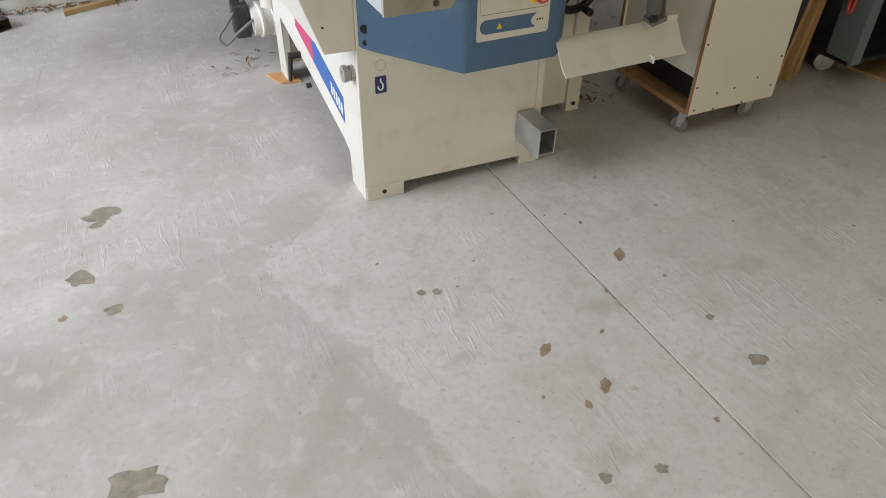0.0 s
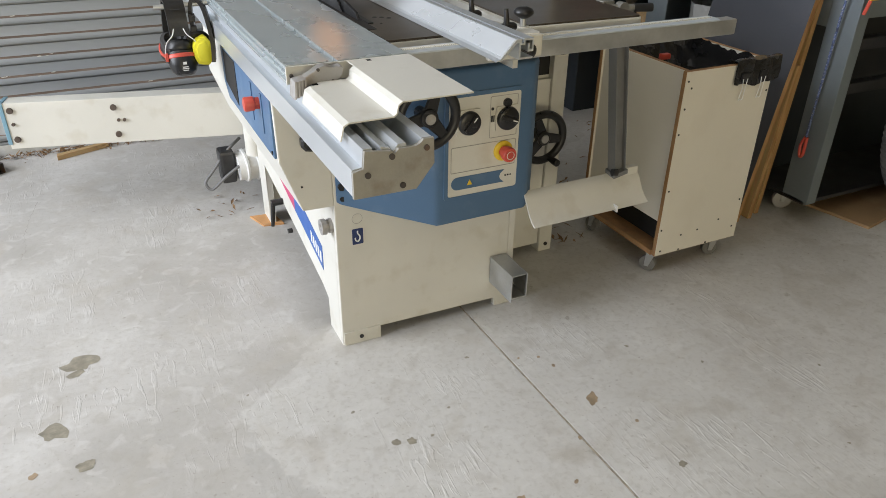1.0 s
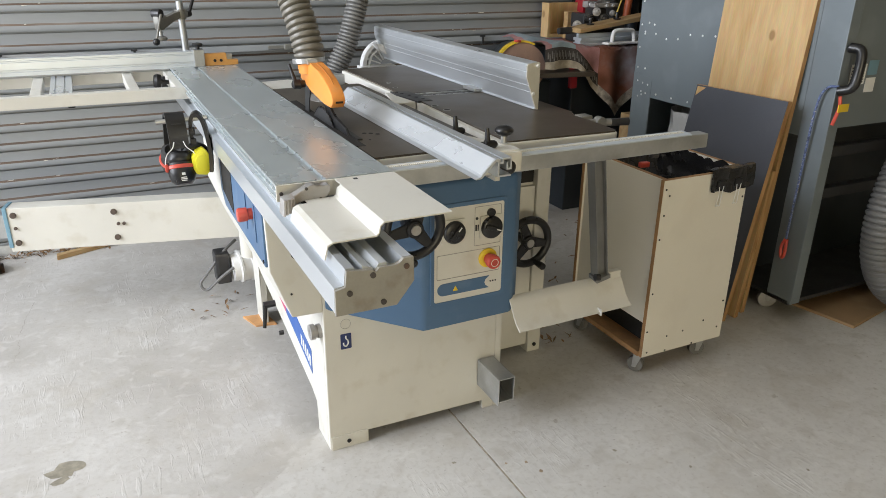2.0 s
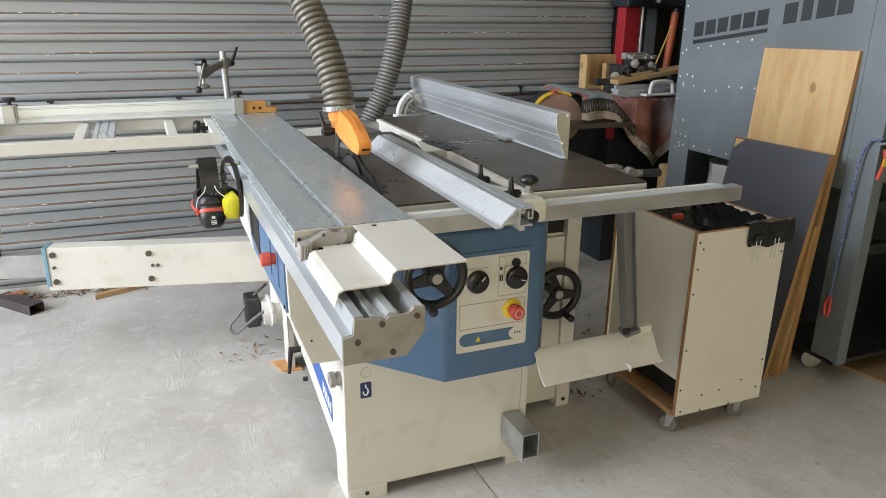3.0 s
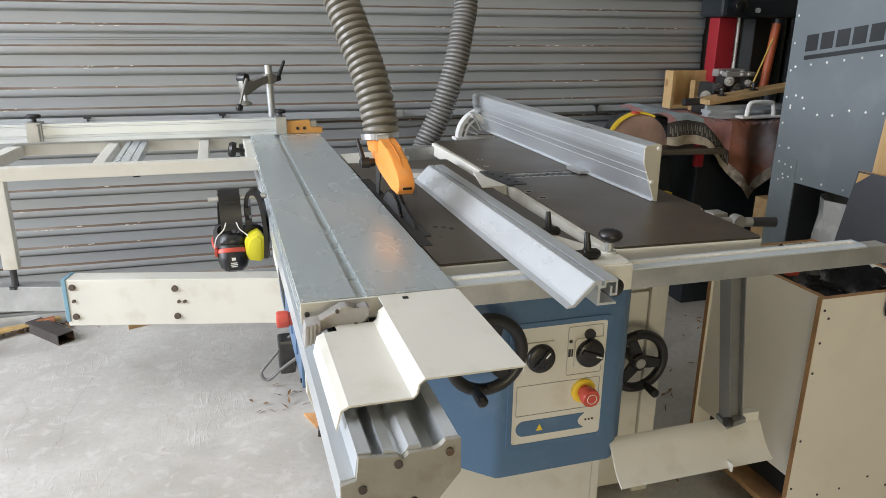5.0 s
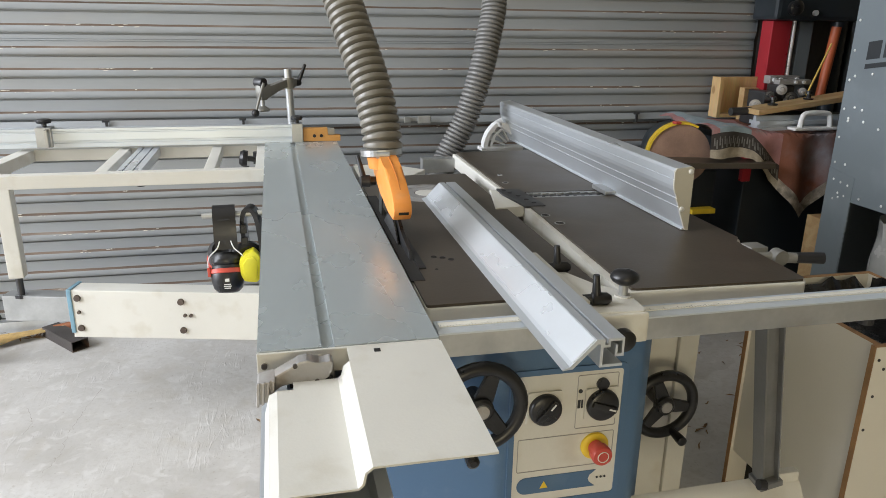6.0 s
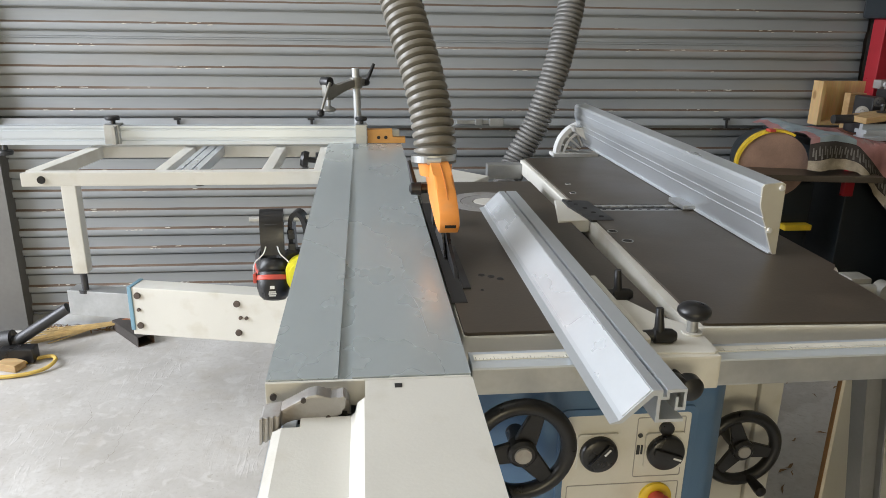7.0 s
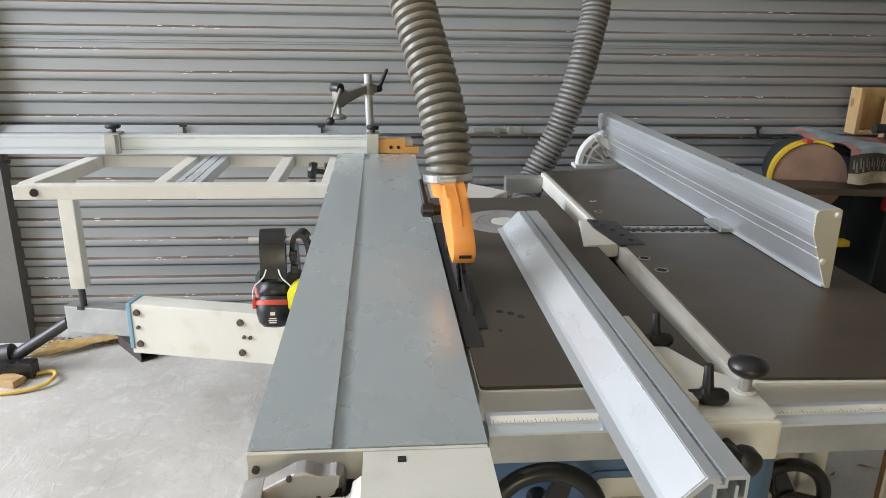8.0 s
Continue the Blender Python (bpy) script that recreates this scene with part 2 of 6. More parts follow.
MDF = material("mdf_offcut", (0.36, 0.235, 0.125), 0.8, 0, 0.1, 6, 150, 0.15, (0.5, 0.38, 0.22), 0.4, 8)
PLASTIC_BAG = material("black_bin_liner", (0.015, 0.015, 0.016), 0.22, 0, 0.1, 20, 60, 0.6)
CLEAR_BAG = material("cloudy_plastic_bag", (0.5, 0.5, 0.48), 0.25, 0, 0.1, 14, 50, 0.8)
DEBRIS = material("dry_leaf_litter", (0.23, 0.14, 0.07), 0.9, 0, 0.4, 40, 200, 0.3)
CORD_Y = material("yellow_cord", (0.62, 0.43, 0.10), 0.6, 0, 0.12, 20, 150)
CABLE = material("grey_cable", (0.16, 0.16, 0.16), 0.5, 0, 0.1, 20, 150)
STAIN = material("old_oil_stain", (0.29, 0.265, 0.21), 0.42, 0, 0.3, 40, 200, 0.05)
STAIN_B = material("brown_glue_drip", (0.33, 0.25, 0.165), 0.5, 0, 0.3, 40, 200, 0.1)
TUBEWALL = material("corrugated_wall_lining", (0.16, 0.155, 0.145), 0.6, 0.3, 0.15, 3, 60, 0.1)
# made very pale so the unseen ceiling throws fill light down
FOIL = material("bounce_ceiling_pale", (0.78, 0.76, 0.70), 0.6, 0, 0.06, 3, 60, 0.1)
WEATHERED = material("weathered_grey_casting", (0.24, 0.235, 0.215), 0.45, 0.4, 0.15, 14, 180, 0.15, (0.10, 0.07, 0.05), 0.4, 20)
# for unseen walls; the yellow is there to warm the bounced light
PLASTER = material("warm_bounce_wall", (0.33, 0.27, 0.16), 0.8, 0, 0.08, 3, 60, 0.1)
MAGENTA = material("magenta_print", (0.50, 0.06, 0.16), 0.45, 0, 0.05)
PRINT_BLUE = material("blue_print", (0.035, 0.11, 0.36), 0.45, 0, 0.05)
NAVY = material("navy_print", (0.02, 0.035, 0.13), 0.45, 0, 0.05)


def cloth_material():
    m = material("faded_woven_rug_cloth", (0.20, 0.075, 0.045), 0.95, 0, 0.3, 7, 300, 0.6, (0.27, 0.29, 0.32), 0.9, 3.0)
    return m


CLOTH = cloth_material()
CLOTH_EDGE = material("rug_border_weave", (0.30, 0.26, 0.21), 0.95, 0, 0.55, 34, 300, 0.6, (0.06, 0.05, 0.05), 0.8, 26)

# ---- mesh helpers ----


def part(name, bm, mat, parent=None, label="", smooth=False, loc=None):
    """Links a bmesh as one mesh object, under a thing or a part."""
    me = bpy.data.meshes.new(name)
    bmesh.ops.recalc_face_normals(bm, faces=bm.faces)
    bm.to_mesh(me)
    bm.free()
    me.materials.append(mat)
    if smooth:
        for p in me.polygons:
            p.use_smooth = True
        me.set_sharp_from_angle(angle=radians(38))
    ob = new(name, me)
    if parent:
        ob.parent = parent
        ob.matrix_parent_inverse = Matrix.Identity(4) if parent.parent else parent.matrix_basis.inverted()
    if label:
        ob["label"] = label
    return ob


def thing(name, at, label, category, group="", kind=""):
    return tagged(place(new(name), at), label, category, group, kind)


def place(ob, at):
    ob.location = at
    return ob


def solo(name, bm, mat, label, category, group="", kind="", smooth=False):
    return tagged(part(name, bm, mat, None, "", smooth), label, category, group, kind)


def B():
    return bmesh.new()


def box(bm, x0, x1, y0, y1, z0, z1, bevel=0.0, m=None):
    co = [Vector((x, y, z)) for x in (x0, x1) for y in (y0, y1) for z in (z0, z1)]
    if m:
        co = [m @ c for c in co]
    v = [bm.verts.new(c) for c in co]
    f = [bm.faces.new([v[i] for i in q]) for q in ((0, 1, 3, 2), (4, 6, 7, 5), (0, 4, 5, 1), (2, 3, 7, 6), (0, 2, 6, 4), (1, 5, 7, 3))]
    if bevel:
        e = list({e for x in f for e in x.edges})
        bmesh.ops.bevel(bm, geom=e, offset=bevel, segments=2, profile=0.6, affect="EDGES", clamp_overlap=True)
    return bm


def prism(bm, pts, axis, lo, hi, bevel=0.0, m=None, shift=(0, 0, 0)):
    """A polygon in the two other axes (x, z for axis y; y, z for axis x; x, y for axis z), pulled along axis."""
    def at(p, d):
        a, b = p
        c = {"x": (d, a, b), "y": (a, d, b), "z": (a, b, d)}[axis]
        c = Vector(c)
        if d == hi:
            c += Vector(shift)
        return m @ c if m else c
    lo_v = [bm.verts.new(at(p, lo)) for p in pts]
    hi_v = [bm.verts.new(at(p, hi)) for p in pts]
    k = len(pts)
    f = [bm.faces.new(lo_v[::-1]), bm.faces.new(hi_v)]
    f += [bm.faces.new((lo_v[i], lo_v[(i + 1) % k], hi_v[(i + 1) % k], hi_v[i])) for i in range(k)]
    if bevel:
        e = list({e for x in f for e in x.edges})
        bmesh.ops.bevel(bm, geom=e, offset=bevel, segments=2, profile=0.6, affect="EDGES", clamp_overlap=True)
    return bm


def cyl(bm, p0, p1, r0, r1=None, seg=24, bevel=0.0):
    p0, p1 = Vector(p0), Vector(p1)
    d = p1 - p0
    r = bmesh.ops.create_cone(bm, cap_ends=True, segments=seg, radius1=r0, radius2=r0 if r1 is None else r1, depth=d.length,
                              matrix=Matrix.Translation((p0 + p1) / 2) @ d.to_track_quat("Z", "Y").to_matrix().to_4x4())
    if bevel:
        e = {e for v in r["verts"] for e in v.link_edges if len(e.link_faces) == 2 and any(len(f.verts) > 4 for f in e.link_faces)}
        bmesh.ops.bevel(bm, geom=list(e), offset=bevel, segments=2, profile=0.6, affect="EDGES", clamp_overlap=True)
    return bm


def ball(bm, c, r, seg=16, squash=(1, 1, 1)):
    bmesh.ops.create_uvsphere(bm, u_segments=seg, v_segments=seg // 2, radius=r,
                              matrix=Matrix.Translation(c) @ Matrix.Diagonal((*squash, 1)))
    return bm


def lathe(bm, base, direction, profile, seg=28):
    """profile: (distance along, radius) pairs."""
    q = Matrix.Translation(base) @ Vector(direction).to_track_quat("Z", "Y").to_matrix().to_4x4()
    rings = []
    for d, r in profile:
        rings.append([bm.verts.new(q @ Vector((r * math.cos(a), r * math.sin(a), d))) for a in (2 * math.pi * i / seg for i in range(seg))])
    for a, b in zip(rings, rings[1:]):
        for i in range(seg):
            bm.faces.new((a[i], a[(i + 1) % seg], b[(i + 1) % seg], b[i]))
    bm.faces.new(rings[0][::-1])
    bm.faces.new(rings[-1])
    return bm


def smooth_path(pts, n=12):
    """Points along a Catmull-Rom curve."""
    p = [Vector(x) for x in pts]
    p = [2 * p[0] - p[1]] + p + [2 * p[-1] - p[-2]]
    out = []
    for i in range(1, len(p) - 2):
        for k in range(n):
            t = k / n
            a, b, c, d = p[i - 1:i + 3]
            out.append(0.5 * (2 * b + (c - a) * t + (2 * a - 5 * b + 4 * c - d) * t * t + (3 * b - a - 3 * c + d) * t ** 3))
    return out + [p[-2]]


def tube(bm, pts, r, seg=10, ribs=None):
    """A round tube along points; ribs: (pitch, height) makes it corrugated."""
    pts = [Vector(p) for p in pts]
    if ribs:
        pitch, height = ribs
        total = [0.0]
        for a, b in zip(pts, pts[1:]):
            total.append(total[-1] + (b - a).length)
        fine, radii, i = [], [], 0
        steps = int(total[-1] / pitch * 4)
        for k in range(steps + 1):
            s = total[-1] * k / steps
            while i < len(pts) - 2 and total[i + 1] < s:
                i += 1
            f = (s - total[i]) / max(1e-9, total[i + 1] - total[i])
            fine.append(pts[i].lerp(pts[i + 1], f))
            radii.append(r + height * (-1.0, 0.75, 1.0, 0.75)[k % 4])
        pts = fine
    else:
        radii = [r] * len(pts)
    up = Vector((0.3, 0.9, 0.31))
    rings = []
    for k, p in enumerate(pts):
        d = (pts[min(k + 1, len(pts) - 1)] - pts[max(k - 1, 0)]).normalized()
        side = d.cross(up).normalized()
        up = side.cross(d).normalized()
        rings.append([bm.verts.new(p + radii[k] * (math.cos(a) * side + math.sin(a) * up)) for a in (2 * math.pi * i / seg for i in range(seg))])
    for a, b in zip(rings, rings[1:]):
        for i in range(seg):
            bm.faces.new((a[i], a[(i + 1) % seg], b[(i + 1) % seg], b[i]))
    bm.faces.new(rings[0][::-1])
    bm.faces.new(rings[-1])
    return bm


def rounded(x0, x1, z0, z1, r, n=5):
    out = []
    for cx, cz, a in ((x1 - r, z1 - r, 0), (x0 + r, z1 - r, 90), (x0 + r, z0 + r, 180), (x1 - r, z0 + r, 270)):
        out += [(cx + r * math.cos(radians(a + 90 * i / n)), cz + r * math.sin(radians(a + 90 * i / n))) for i in range(n + 1)]
    return out


def sheet_profile(pts, t):
    """A bent sheet's cross section: the line and its offset."""
    out, v = [], [Vector(p) for p in pts]
    for i, p in enumerate(v):
        a = (p - v[i - 1]).normalized() if i else (v[1] - p).normalized()
        b = (v[i + 1] - p).normalized() if i < len(v) - 1 else a
        nrm = (a + b).normalized()
        nrm = Vector((-nrm.y, nrm.x))
        out.append(p + nrm * t / max(0.5, nrm.dot(Vector((-a.y, a.x)))))
    return [tuple(p) for p in v] + [tuple(p) for p in out[::-1]]

# ---- the shed ----
def structure(name, bm, mat, label, category, smooth=False):
    return tagged(part(name, bm, mat, None, "", smooth), label, category, "", "structure")


# concrete slab with a sawn joint along the machine
bm = B()
prism(bm, [(-8, 0), (0.3605, 0), (0.3615, -0.008), (0.3675, -0.008), (0.3685, 0), (6, 0), (6, -0.2), (-8, -0.2)], "y", 2.4, -8, shift=(0.1667, 0, 0))
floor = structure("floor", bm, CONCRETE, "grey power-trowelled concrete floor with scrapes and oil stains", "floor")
bm = B()
prism(bm, [(0.3637, -0.007), (0.3687, -0.007), (0.3683, -0.0018), (0.3662, -0.001), (0.3641, -0.002)], "y", 2.3, -7.9, shift=(0.1635, 0, 0))
part("joint_filler", bm, material("sandy_joint_filler", (0.42, 0.37, 0.29), 0.9, 0, 0.4, 60, 200, 0.5), floor, "gritty pale filler in the sawn joint")

# roller door: one corrugated curtain
DOOR_Y, PITCH = 2.05, 0.0852
bm = B()
rust = B()
line = [(DOOR_Y, 0.03)]
z = 1.260 - 14 * PITCH
while z < 2.5:
    if z > 0.05:
        # groove, rib with a rolled nose, sloping ledge, slightly dished flat
        line += [(DOOR_Y, z - 0.0105), (DOOR_Y + 0.009, z - 0.009), (DOOR_Y + 0.009, z - 0.002), (DOOR_Y - 0.010, z - 0.001), (DOOR_Y - 0.0125, z + 0.003), (DOOR_Y - 0.0125, z + 0.019), (DOOR_Y - 0.0105, z + 0.0235), (DOOR_Y, z + 0.029)]
        line += [(DOOR_Y + 0.0015, z + 0.045)]
        if round((z - 1.260) / PITCH) in (-1, 4):
            line += [(DOOR_Y, z + 0.049), (DOOR_Y + 0.003, z + 0.0505), (DOOR_Y, z + 0.052), (DOOR_Y, z + 0.057), (DOOR_Y + 0.003, z + 0.0585), (DOOR_Y, z + 0.060)]
    z += PITCH
line.append((DOOR_Y, 2.5))
rows = [[bm.verts.new((x, y, zz)) for y, zz in line] for x in (-1.56, -0.6, 0.3, 1.2, 2.32)]
for r0, r1 in zip(rows, rows[1:]):
    for i in range(len(line) - 1):
        bm.faces.new((r0[i], r0[i + 1], r1[i + 1], r1[i]))
back = [[bm.verts.new((x, DOOR_Y + 0.02, zz)) for zz in (0.03, 2.5)] for x in (-1.56, 2.32)]
bm.faces.new((back[0][0], back[1][0], back[1][1], back[0][1]))
door = structure("roller_door", bm, SHUTTER, "closed grey corrugated steel roller door with rust streaks", "roller door", True)
z = 1.260 - 14 * PITCH
while z < 2.5:
    if z > 0.05:
        rows = []
        for k in range(194):
            x = -1.56 + k * 0.02
            h = 0.0030 + 0.0022 * noise.noise(Vector((x * 1.3, z * 31, 0))) + 0.0014 * noise.noise(Vector((x * 14, z * 31, 3)))
            h = max(h, 0.0002)
            rows.append([rust.verts.new(p) for p in ((x, DOOR_Y - 0.0112 + h * 0.3, z + 0.0236), (x, DOOR_Y - 0.0012, z + 0.0284 + h * 0.55), (x, DOOR_Y - 0.0004, z + 0.0284 + h))])
        for r0, r1 in zip(rows, rows[1:]):
            for i in range(2):
                rust.faces.new((r0[i], r1[i], r1[i + 1], r0[i + 1]))
    z += PITCH
part("rust_line", rust, RUST, door, "brown rust and chalky scale on the ledges")
flakes = B()
rnd = random.Random(9)
for k in range(1500):
    row = rnd.randint(0, 25)
    zz = 1.260 - 14 * PITCH + row * PITCH
    x, w, h = rnd.uniform(-1.5, 2.2), rnd.uniform(0.004, 0.030), rnd.uniform(0.0008, 0.0034)
    if zz < 0.06 or zz > 2.4 or noise.noise(Vector((x * 1.9, row * 7.3, 5))) + (0.25 if x < -0.6 or 0.6 < x < 1.7 else 0) < 0.22:
        continue
    z0 = zz + rnd.choice((0.0215, 0.0280)) + rnd.uniform(-0.001, 0.002)
    y0 = DOOR_Y - (0.0135 if z0 < zz + 0.025 else 0.0045)
    q = [(x + w * u, y0 - rnd.uniform(0, 0.0012), z0 + h * v + rnd.uniform(-0.0006, 0.0006)) for u, v in ((0, 0.2), (0.3, -0.1), (0.75, 0.0), (1, 0.4), (0.7, 1.0), (0.25, 0.8))]
    flakes.faces.new([flakes.verts.new(p) for p in q])
tagged(part("paint_flakes", flakes, MELAMINE, door, "pale flakes of lifted paint"), kind="stuff")
# stiffening rail with hooks
bm = B()
prism(bm, [(DOOR_Y - 0.05, 0.885), (DOOR_Y - 0.02, 0.880), (DOOR_Y - 0.014, 0.905), (DOOR_Y - 0.035, 0.912)], "x", -1.55, 2.3)
part("stiffener_rail", bm, SHUTTER, door)
for x in (-0.79, -0.25, 1.57):
    bm = B()
    box(bm, x - 0.005, x + 0.005, DOOR_Y - 0.056, DOOR_Y - 0.048, 0.872, 0.912, 0.001)
    box(bm, x - 0.016, x + 0.012, DOOR_Y - 0.058, DOOR_Y - 0.048, 0.908, 0.917, 0.001)
    part("hook", bm, STEEL_DARK, door)
bm = B()
box(bm, 0.36, 0.55, DOOR_Y - 0.062, DOOR_Y - 0.05, 0.893, 0.908, 0.002)
box(bm, 0.50, 0.56, DOOR_Y - 0.075, DOOR_Y - 0.06, 0.884, 0.918, 0.004)
box(bm, 0.44, 0.47, DOOR_Y - 0.07, DOOR_Y - 0.06, 0.888, 0.914, 0.002)
part("slide_bolt", bm, GALV, door)
bm = B()
prism(bm, [(DOOR_Y - 0.03, 0.0), (DOOR_Y + 0.02, 0.0), (DOOR_Y + 0.02, 0.05), (DOOR_Y - 0.012, 0.045), (DOOR_Y - 0.022, 0.02)], "x", -1.56, 2.32)
part("bottom_rail", bm, GALV, door, "dented grey bottom rail")

for name, x0, x1 in (("wall_north_left", -4.75, -1.5), ("wall_north_right", 2.26, 4.6)):
    structure(name, box(B(), x0, x1, 1.98 if x0 < 0 else 2.0, 2.16, 0, 4.2), TUBEWALL, "dark shed wall beside the roller door", "wall")
structure("wall_north_top", box(B(), -1.5, 2.26, 2.0, 2.16, 2.48, 4.2), TUBEWALL, "dark shed wall over the roller door", "wall")
structure("wall_east", box(B(), 4.4, 4.6, -2.6, 2.0, 0, 4.2), PLASTER, "plain shed wall", "wall")
structure("wall_west_back", box(B(), -4.95, -4.75, 2.0, 2.16, 0, 4.2), PLASTER, "plain shed wall", "wall")
structure("wall_west_front", box(B(), -4.95, -4.75, -7.0, -1.5, 0, 4.2), PLASTER, "plain shed wall", "wall")
structure("wall_west_top", box(B(), -4.95, -4.75, -1.5, 2.0, 4.0, 4.2), PLASTER, "plain shed wall over the open doorway", "wall")
structure("wall_south_left", box(B(), -4.95, -2.6, -7.2, -7.0, 0, 4.2), PLASTER, "plain shed wall", "wall")
# next two walls are unseen, added to keep south light off the right side
structure("wall_south_return", box(B(), 1.1, 1.3, -7.0, -2.6, 0, 4.2), PLASTER, "unseen plain wall added to hold back the south light", "wall")
structure("wall_south_right", box(B(), 1.3, 4.6, -2.8, -2.6, 0, 4.2), PLASTER, "plain shed wall", "wall")
structure("wall_south_corner", box(B(), 0.2, 1.1, -7.2, -7.0, 0, 2.15), PLASTER, "plain shed wall", "wall")
structure("wall_south_top", box(B(), -2.6, 1.3, -7.2, -7.0, 2.15, 4.2), PLASTER, "plain shed wall over the open doorway", "wall")
# out of view; acts as an overhead reflector
structure("ceiling", box(B(), -4.95, 4.6, -7.2, 2.16, 4.2, 4.32), FOIL, "unseen pale ceiling that bounces fill light down", "ceiling")
structure("ground", box(B(), -300, 300, -300, 300, -0.5, -0.21), material("yard_gravel", (0.30, 0.28, 0.24), 0.95, 0, 0.3, 2, 60, 0.5), "pale gravel yard outside", "ground")

# ---- combination machine ----
mc = thing("combination_machine", (0.28, 0.45, 0), "cream and blue combination woodworking machine standing on concrete", "woodworking machine")

# base cabinet: folded sheet with feet and an arch along the side
side = [(0.0185, 0), (0.115, 0), (0.115, 0.10), (0.165, 0.118), (0.50, 0.185), (0.845, 0.25), (0.845, 0), (0.945, 0), (0.945, 0.80), (0.0185, 0.80)]
bm = prism(B(), side, "x", 0.0, 0.022, 0.003)
base = part("base_cabinet", bm, CREAM, mc, "cream powder-coated steel base")
bm = prism(B(), [(0.0, 0), (0.112, 0), (0.112, 0.041), (0.50, 0.035), (0.50, 0), (0.538, 0), (0.538, 0.80), (0.0, 0.80)], "y", 0.0, 0.018, 0.003)
part("front_panel", bm, CREAM, base)
part("side_panel", prism(B(), [(0.0, 0.0), (0.1, 0), (0.1, 0.035), (0.85, 0.035), (0.85, 0), (0.945, 0), (0.945, 0.80), (0, 0.80)], "x", 0.538, 0.56, 0.003), CREAM, base)
part("back_panel", box(B(), 0.022, 0.538, 0.925, 0.945, 0.04, 0.80), CREAM, base)
# near-black sheet stands for the shade inside the base
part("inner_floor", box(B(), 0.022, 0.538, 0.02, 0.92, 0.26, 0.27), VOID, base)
part("foot_plate", box(B(), 0.004, 0.116, -0.0035, 0.0, 0.0, 0.043, 0.001), CREAM, base)
part("foot_bolt", cyl(B(), (0.056, 0.004, 0.021), (0.056, -0.0055, 0.021), 0.0065, seg=12), BLACK, base, "black bolt hole")
# printed marks on the front
bm = B()
prism(bm, rounded(0.045, 0.076, 0.325, 0.372, 0.003), "y", -0.0012, 0.001)
sign = part("lifting_sign", bm, NAVY, base, "navy sticker with a white lifting hook")
hook_pts = smooth_path([(0.0600, -0.0018, 0.366), (0.0605, -0.0018, 0.358), (0.0655, -0.0018, 0.350), (0.0660, -0.0018, 0.341), (0.0600, -0.0018, 0.334), (0.0535, -0.0018, 0.339), (0.0530, -0.0018, 0.346)], 6)
part("hook_print", tube(B(), hook_pts, 0.0021, 6), WHITE, sign)
ring = [(0.061 + 0.0145 * math.cos(a), -0.0009, 0.402 + 0.0145 * math.sin(a)) for a in (2 * math.pi * i / 24 for i in range(25))]
part("ring_print", tube(B(), ring, 0.0005, 5), CAST_GREY, base)
# stripe decal on the side: magenta running into blue
part("stripe_decal", prism(B(), [(0.145, 0.178), (0.255, 0.205), (0.255, 0.285), (0.145, 0.258)], "x", -0.0012, 0.001), PRINT_BLUE, base)
part("stripe_decal", prism(B(), [(0.255, 0.205), (0.43, 0.247), (0.43, 0.327), (0.255, 0.285)], "x", -0.0012, 0.001), PRINT_BLUE, base)
part("stripe_decal", prism(B(), [(0.43, 0.247), (0.62, 0.293), (0.62, 0.373), (0.43, 0.327)], "x", -0.0012, 0.001), MAGENTA, base)
bm = B()
for k in range(5):
    y = 0.155 + k * 0.022
    prism(bm, [(y, 0.198 + k * 0.0054), (y + 0.013, 0.201 + k * 0.0054), (y + 0.013, 0.236 + k * 0.0054), (y, 0.233 + k * 0.0054)], "x", -0.002, 0.0)
part("model_bars", bm, WHITE, base)
# transport roller, clamping lever and bolts on the side
bm = lathe(B(), (0.0, 0.036, 0.378), (-1, 0, 0), [(0, 0.020), (0.010, 0.020), (0.010, 0.017), (0.017, 0.017), (0.017, 0.022), (0.030, 0.022), (0.030, 0.010), (0.026, 0.008)])
part("side_roller", bm, CAST_GREY, base, "grey turned roller", True)
bm = cyl(B(), (0.0, 0.62, 0.20), (-0.03, 0.62, 0.20), 0.007, seg=12)
part("lever_bolt", bm, STEEL_DARK, base)
bm = B()
cyl(bm, (0.0, 0.60, 0.205), (-0.04, 0.60, 0.205), 0.011, 0.012, 12)
cyl(bm, (-0.034, 0.60, 0.205), (-0.046, 0.585, 0.125), 0.0085, 0.006, 12)
part("clamp_lever", bm, BLACK, base, "black locking lever", True)
part("adjusting_bolt", cyl(B(), (0.0, 0.50, 0.14), (-0.015, 0.50, 0.14), 0.009, seg=6), STEEL_DARK, base)

# square tube stub bolted at the front right
bm = B()
for x0, x1, z0, z1 in ((0.476, 0.480, 0.098, 0.188), (0.527, 0.531, 0.108, 0.188), (0.480, 0.527, 0.184, 0.188), (0.480, 0.527, 0.108, 0.112)):
    box(bm, x0, x1, -0.135, -0.005, z0, z1, 0.0015)
part("tube_stub", bm, GALV, mc, "open-ended galvanised square tube")

# blue front housing with its faceted nose
bm = B()
low = [(0.0, 0.0, 0.452), (0.25, -0.1, 0.378), (0.525, -0.1, 0.380), (0.562, -0.065, 0.400), (0.562, 0.0, 0.405)]
top = [(0.0, 0.0, 0.80), (0.25, -0.1, 0.80), (0.525, -0.1, 0.80), (0.562, -0.065, 0.80), (0.562, 0.0, 0.80)]
lv, tv = [bm.verts.new(p) for p in low], [bm.verts.new(p) for p in top]
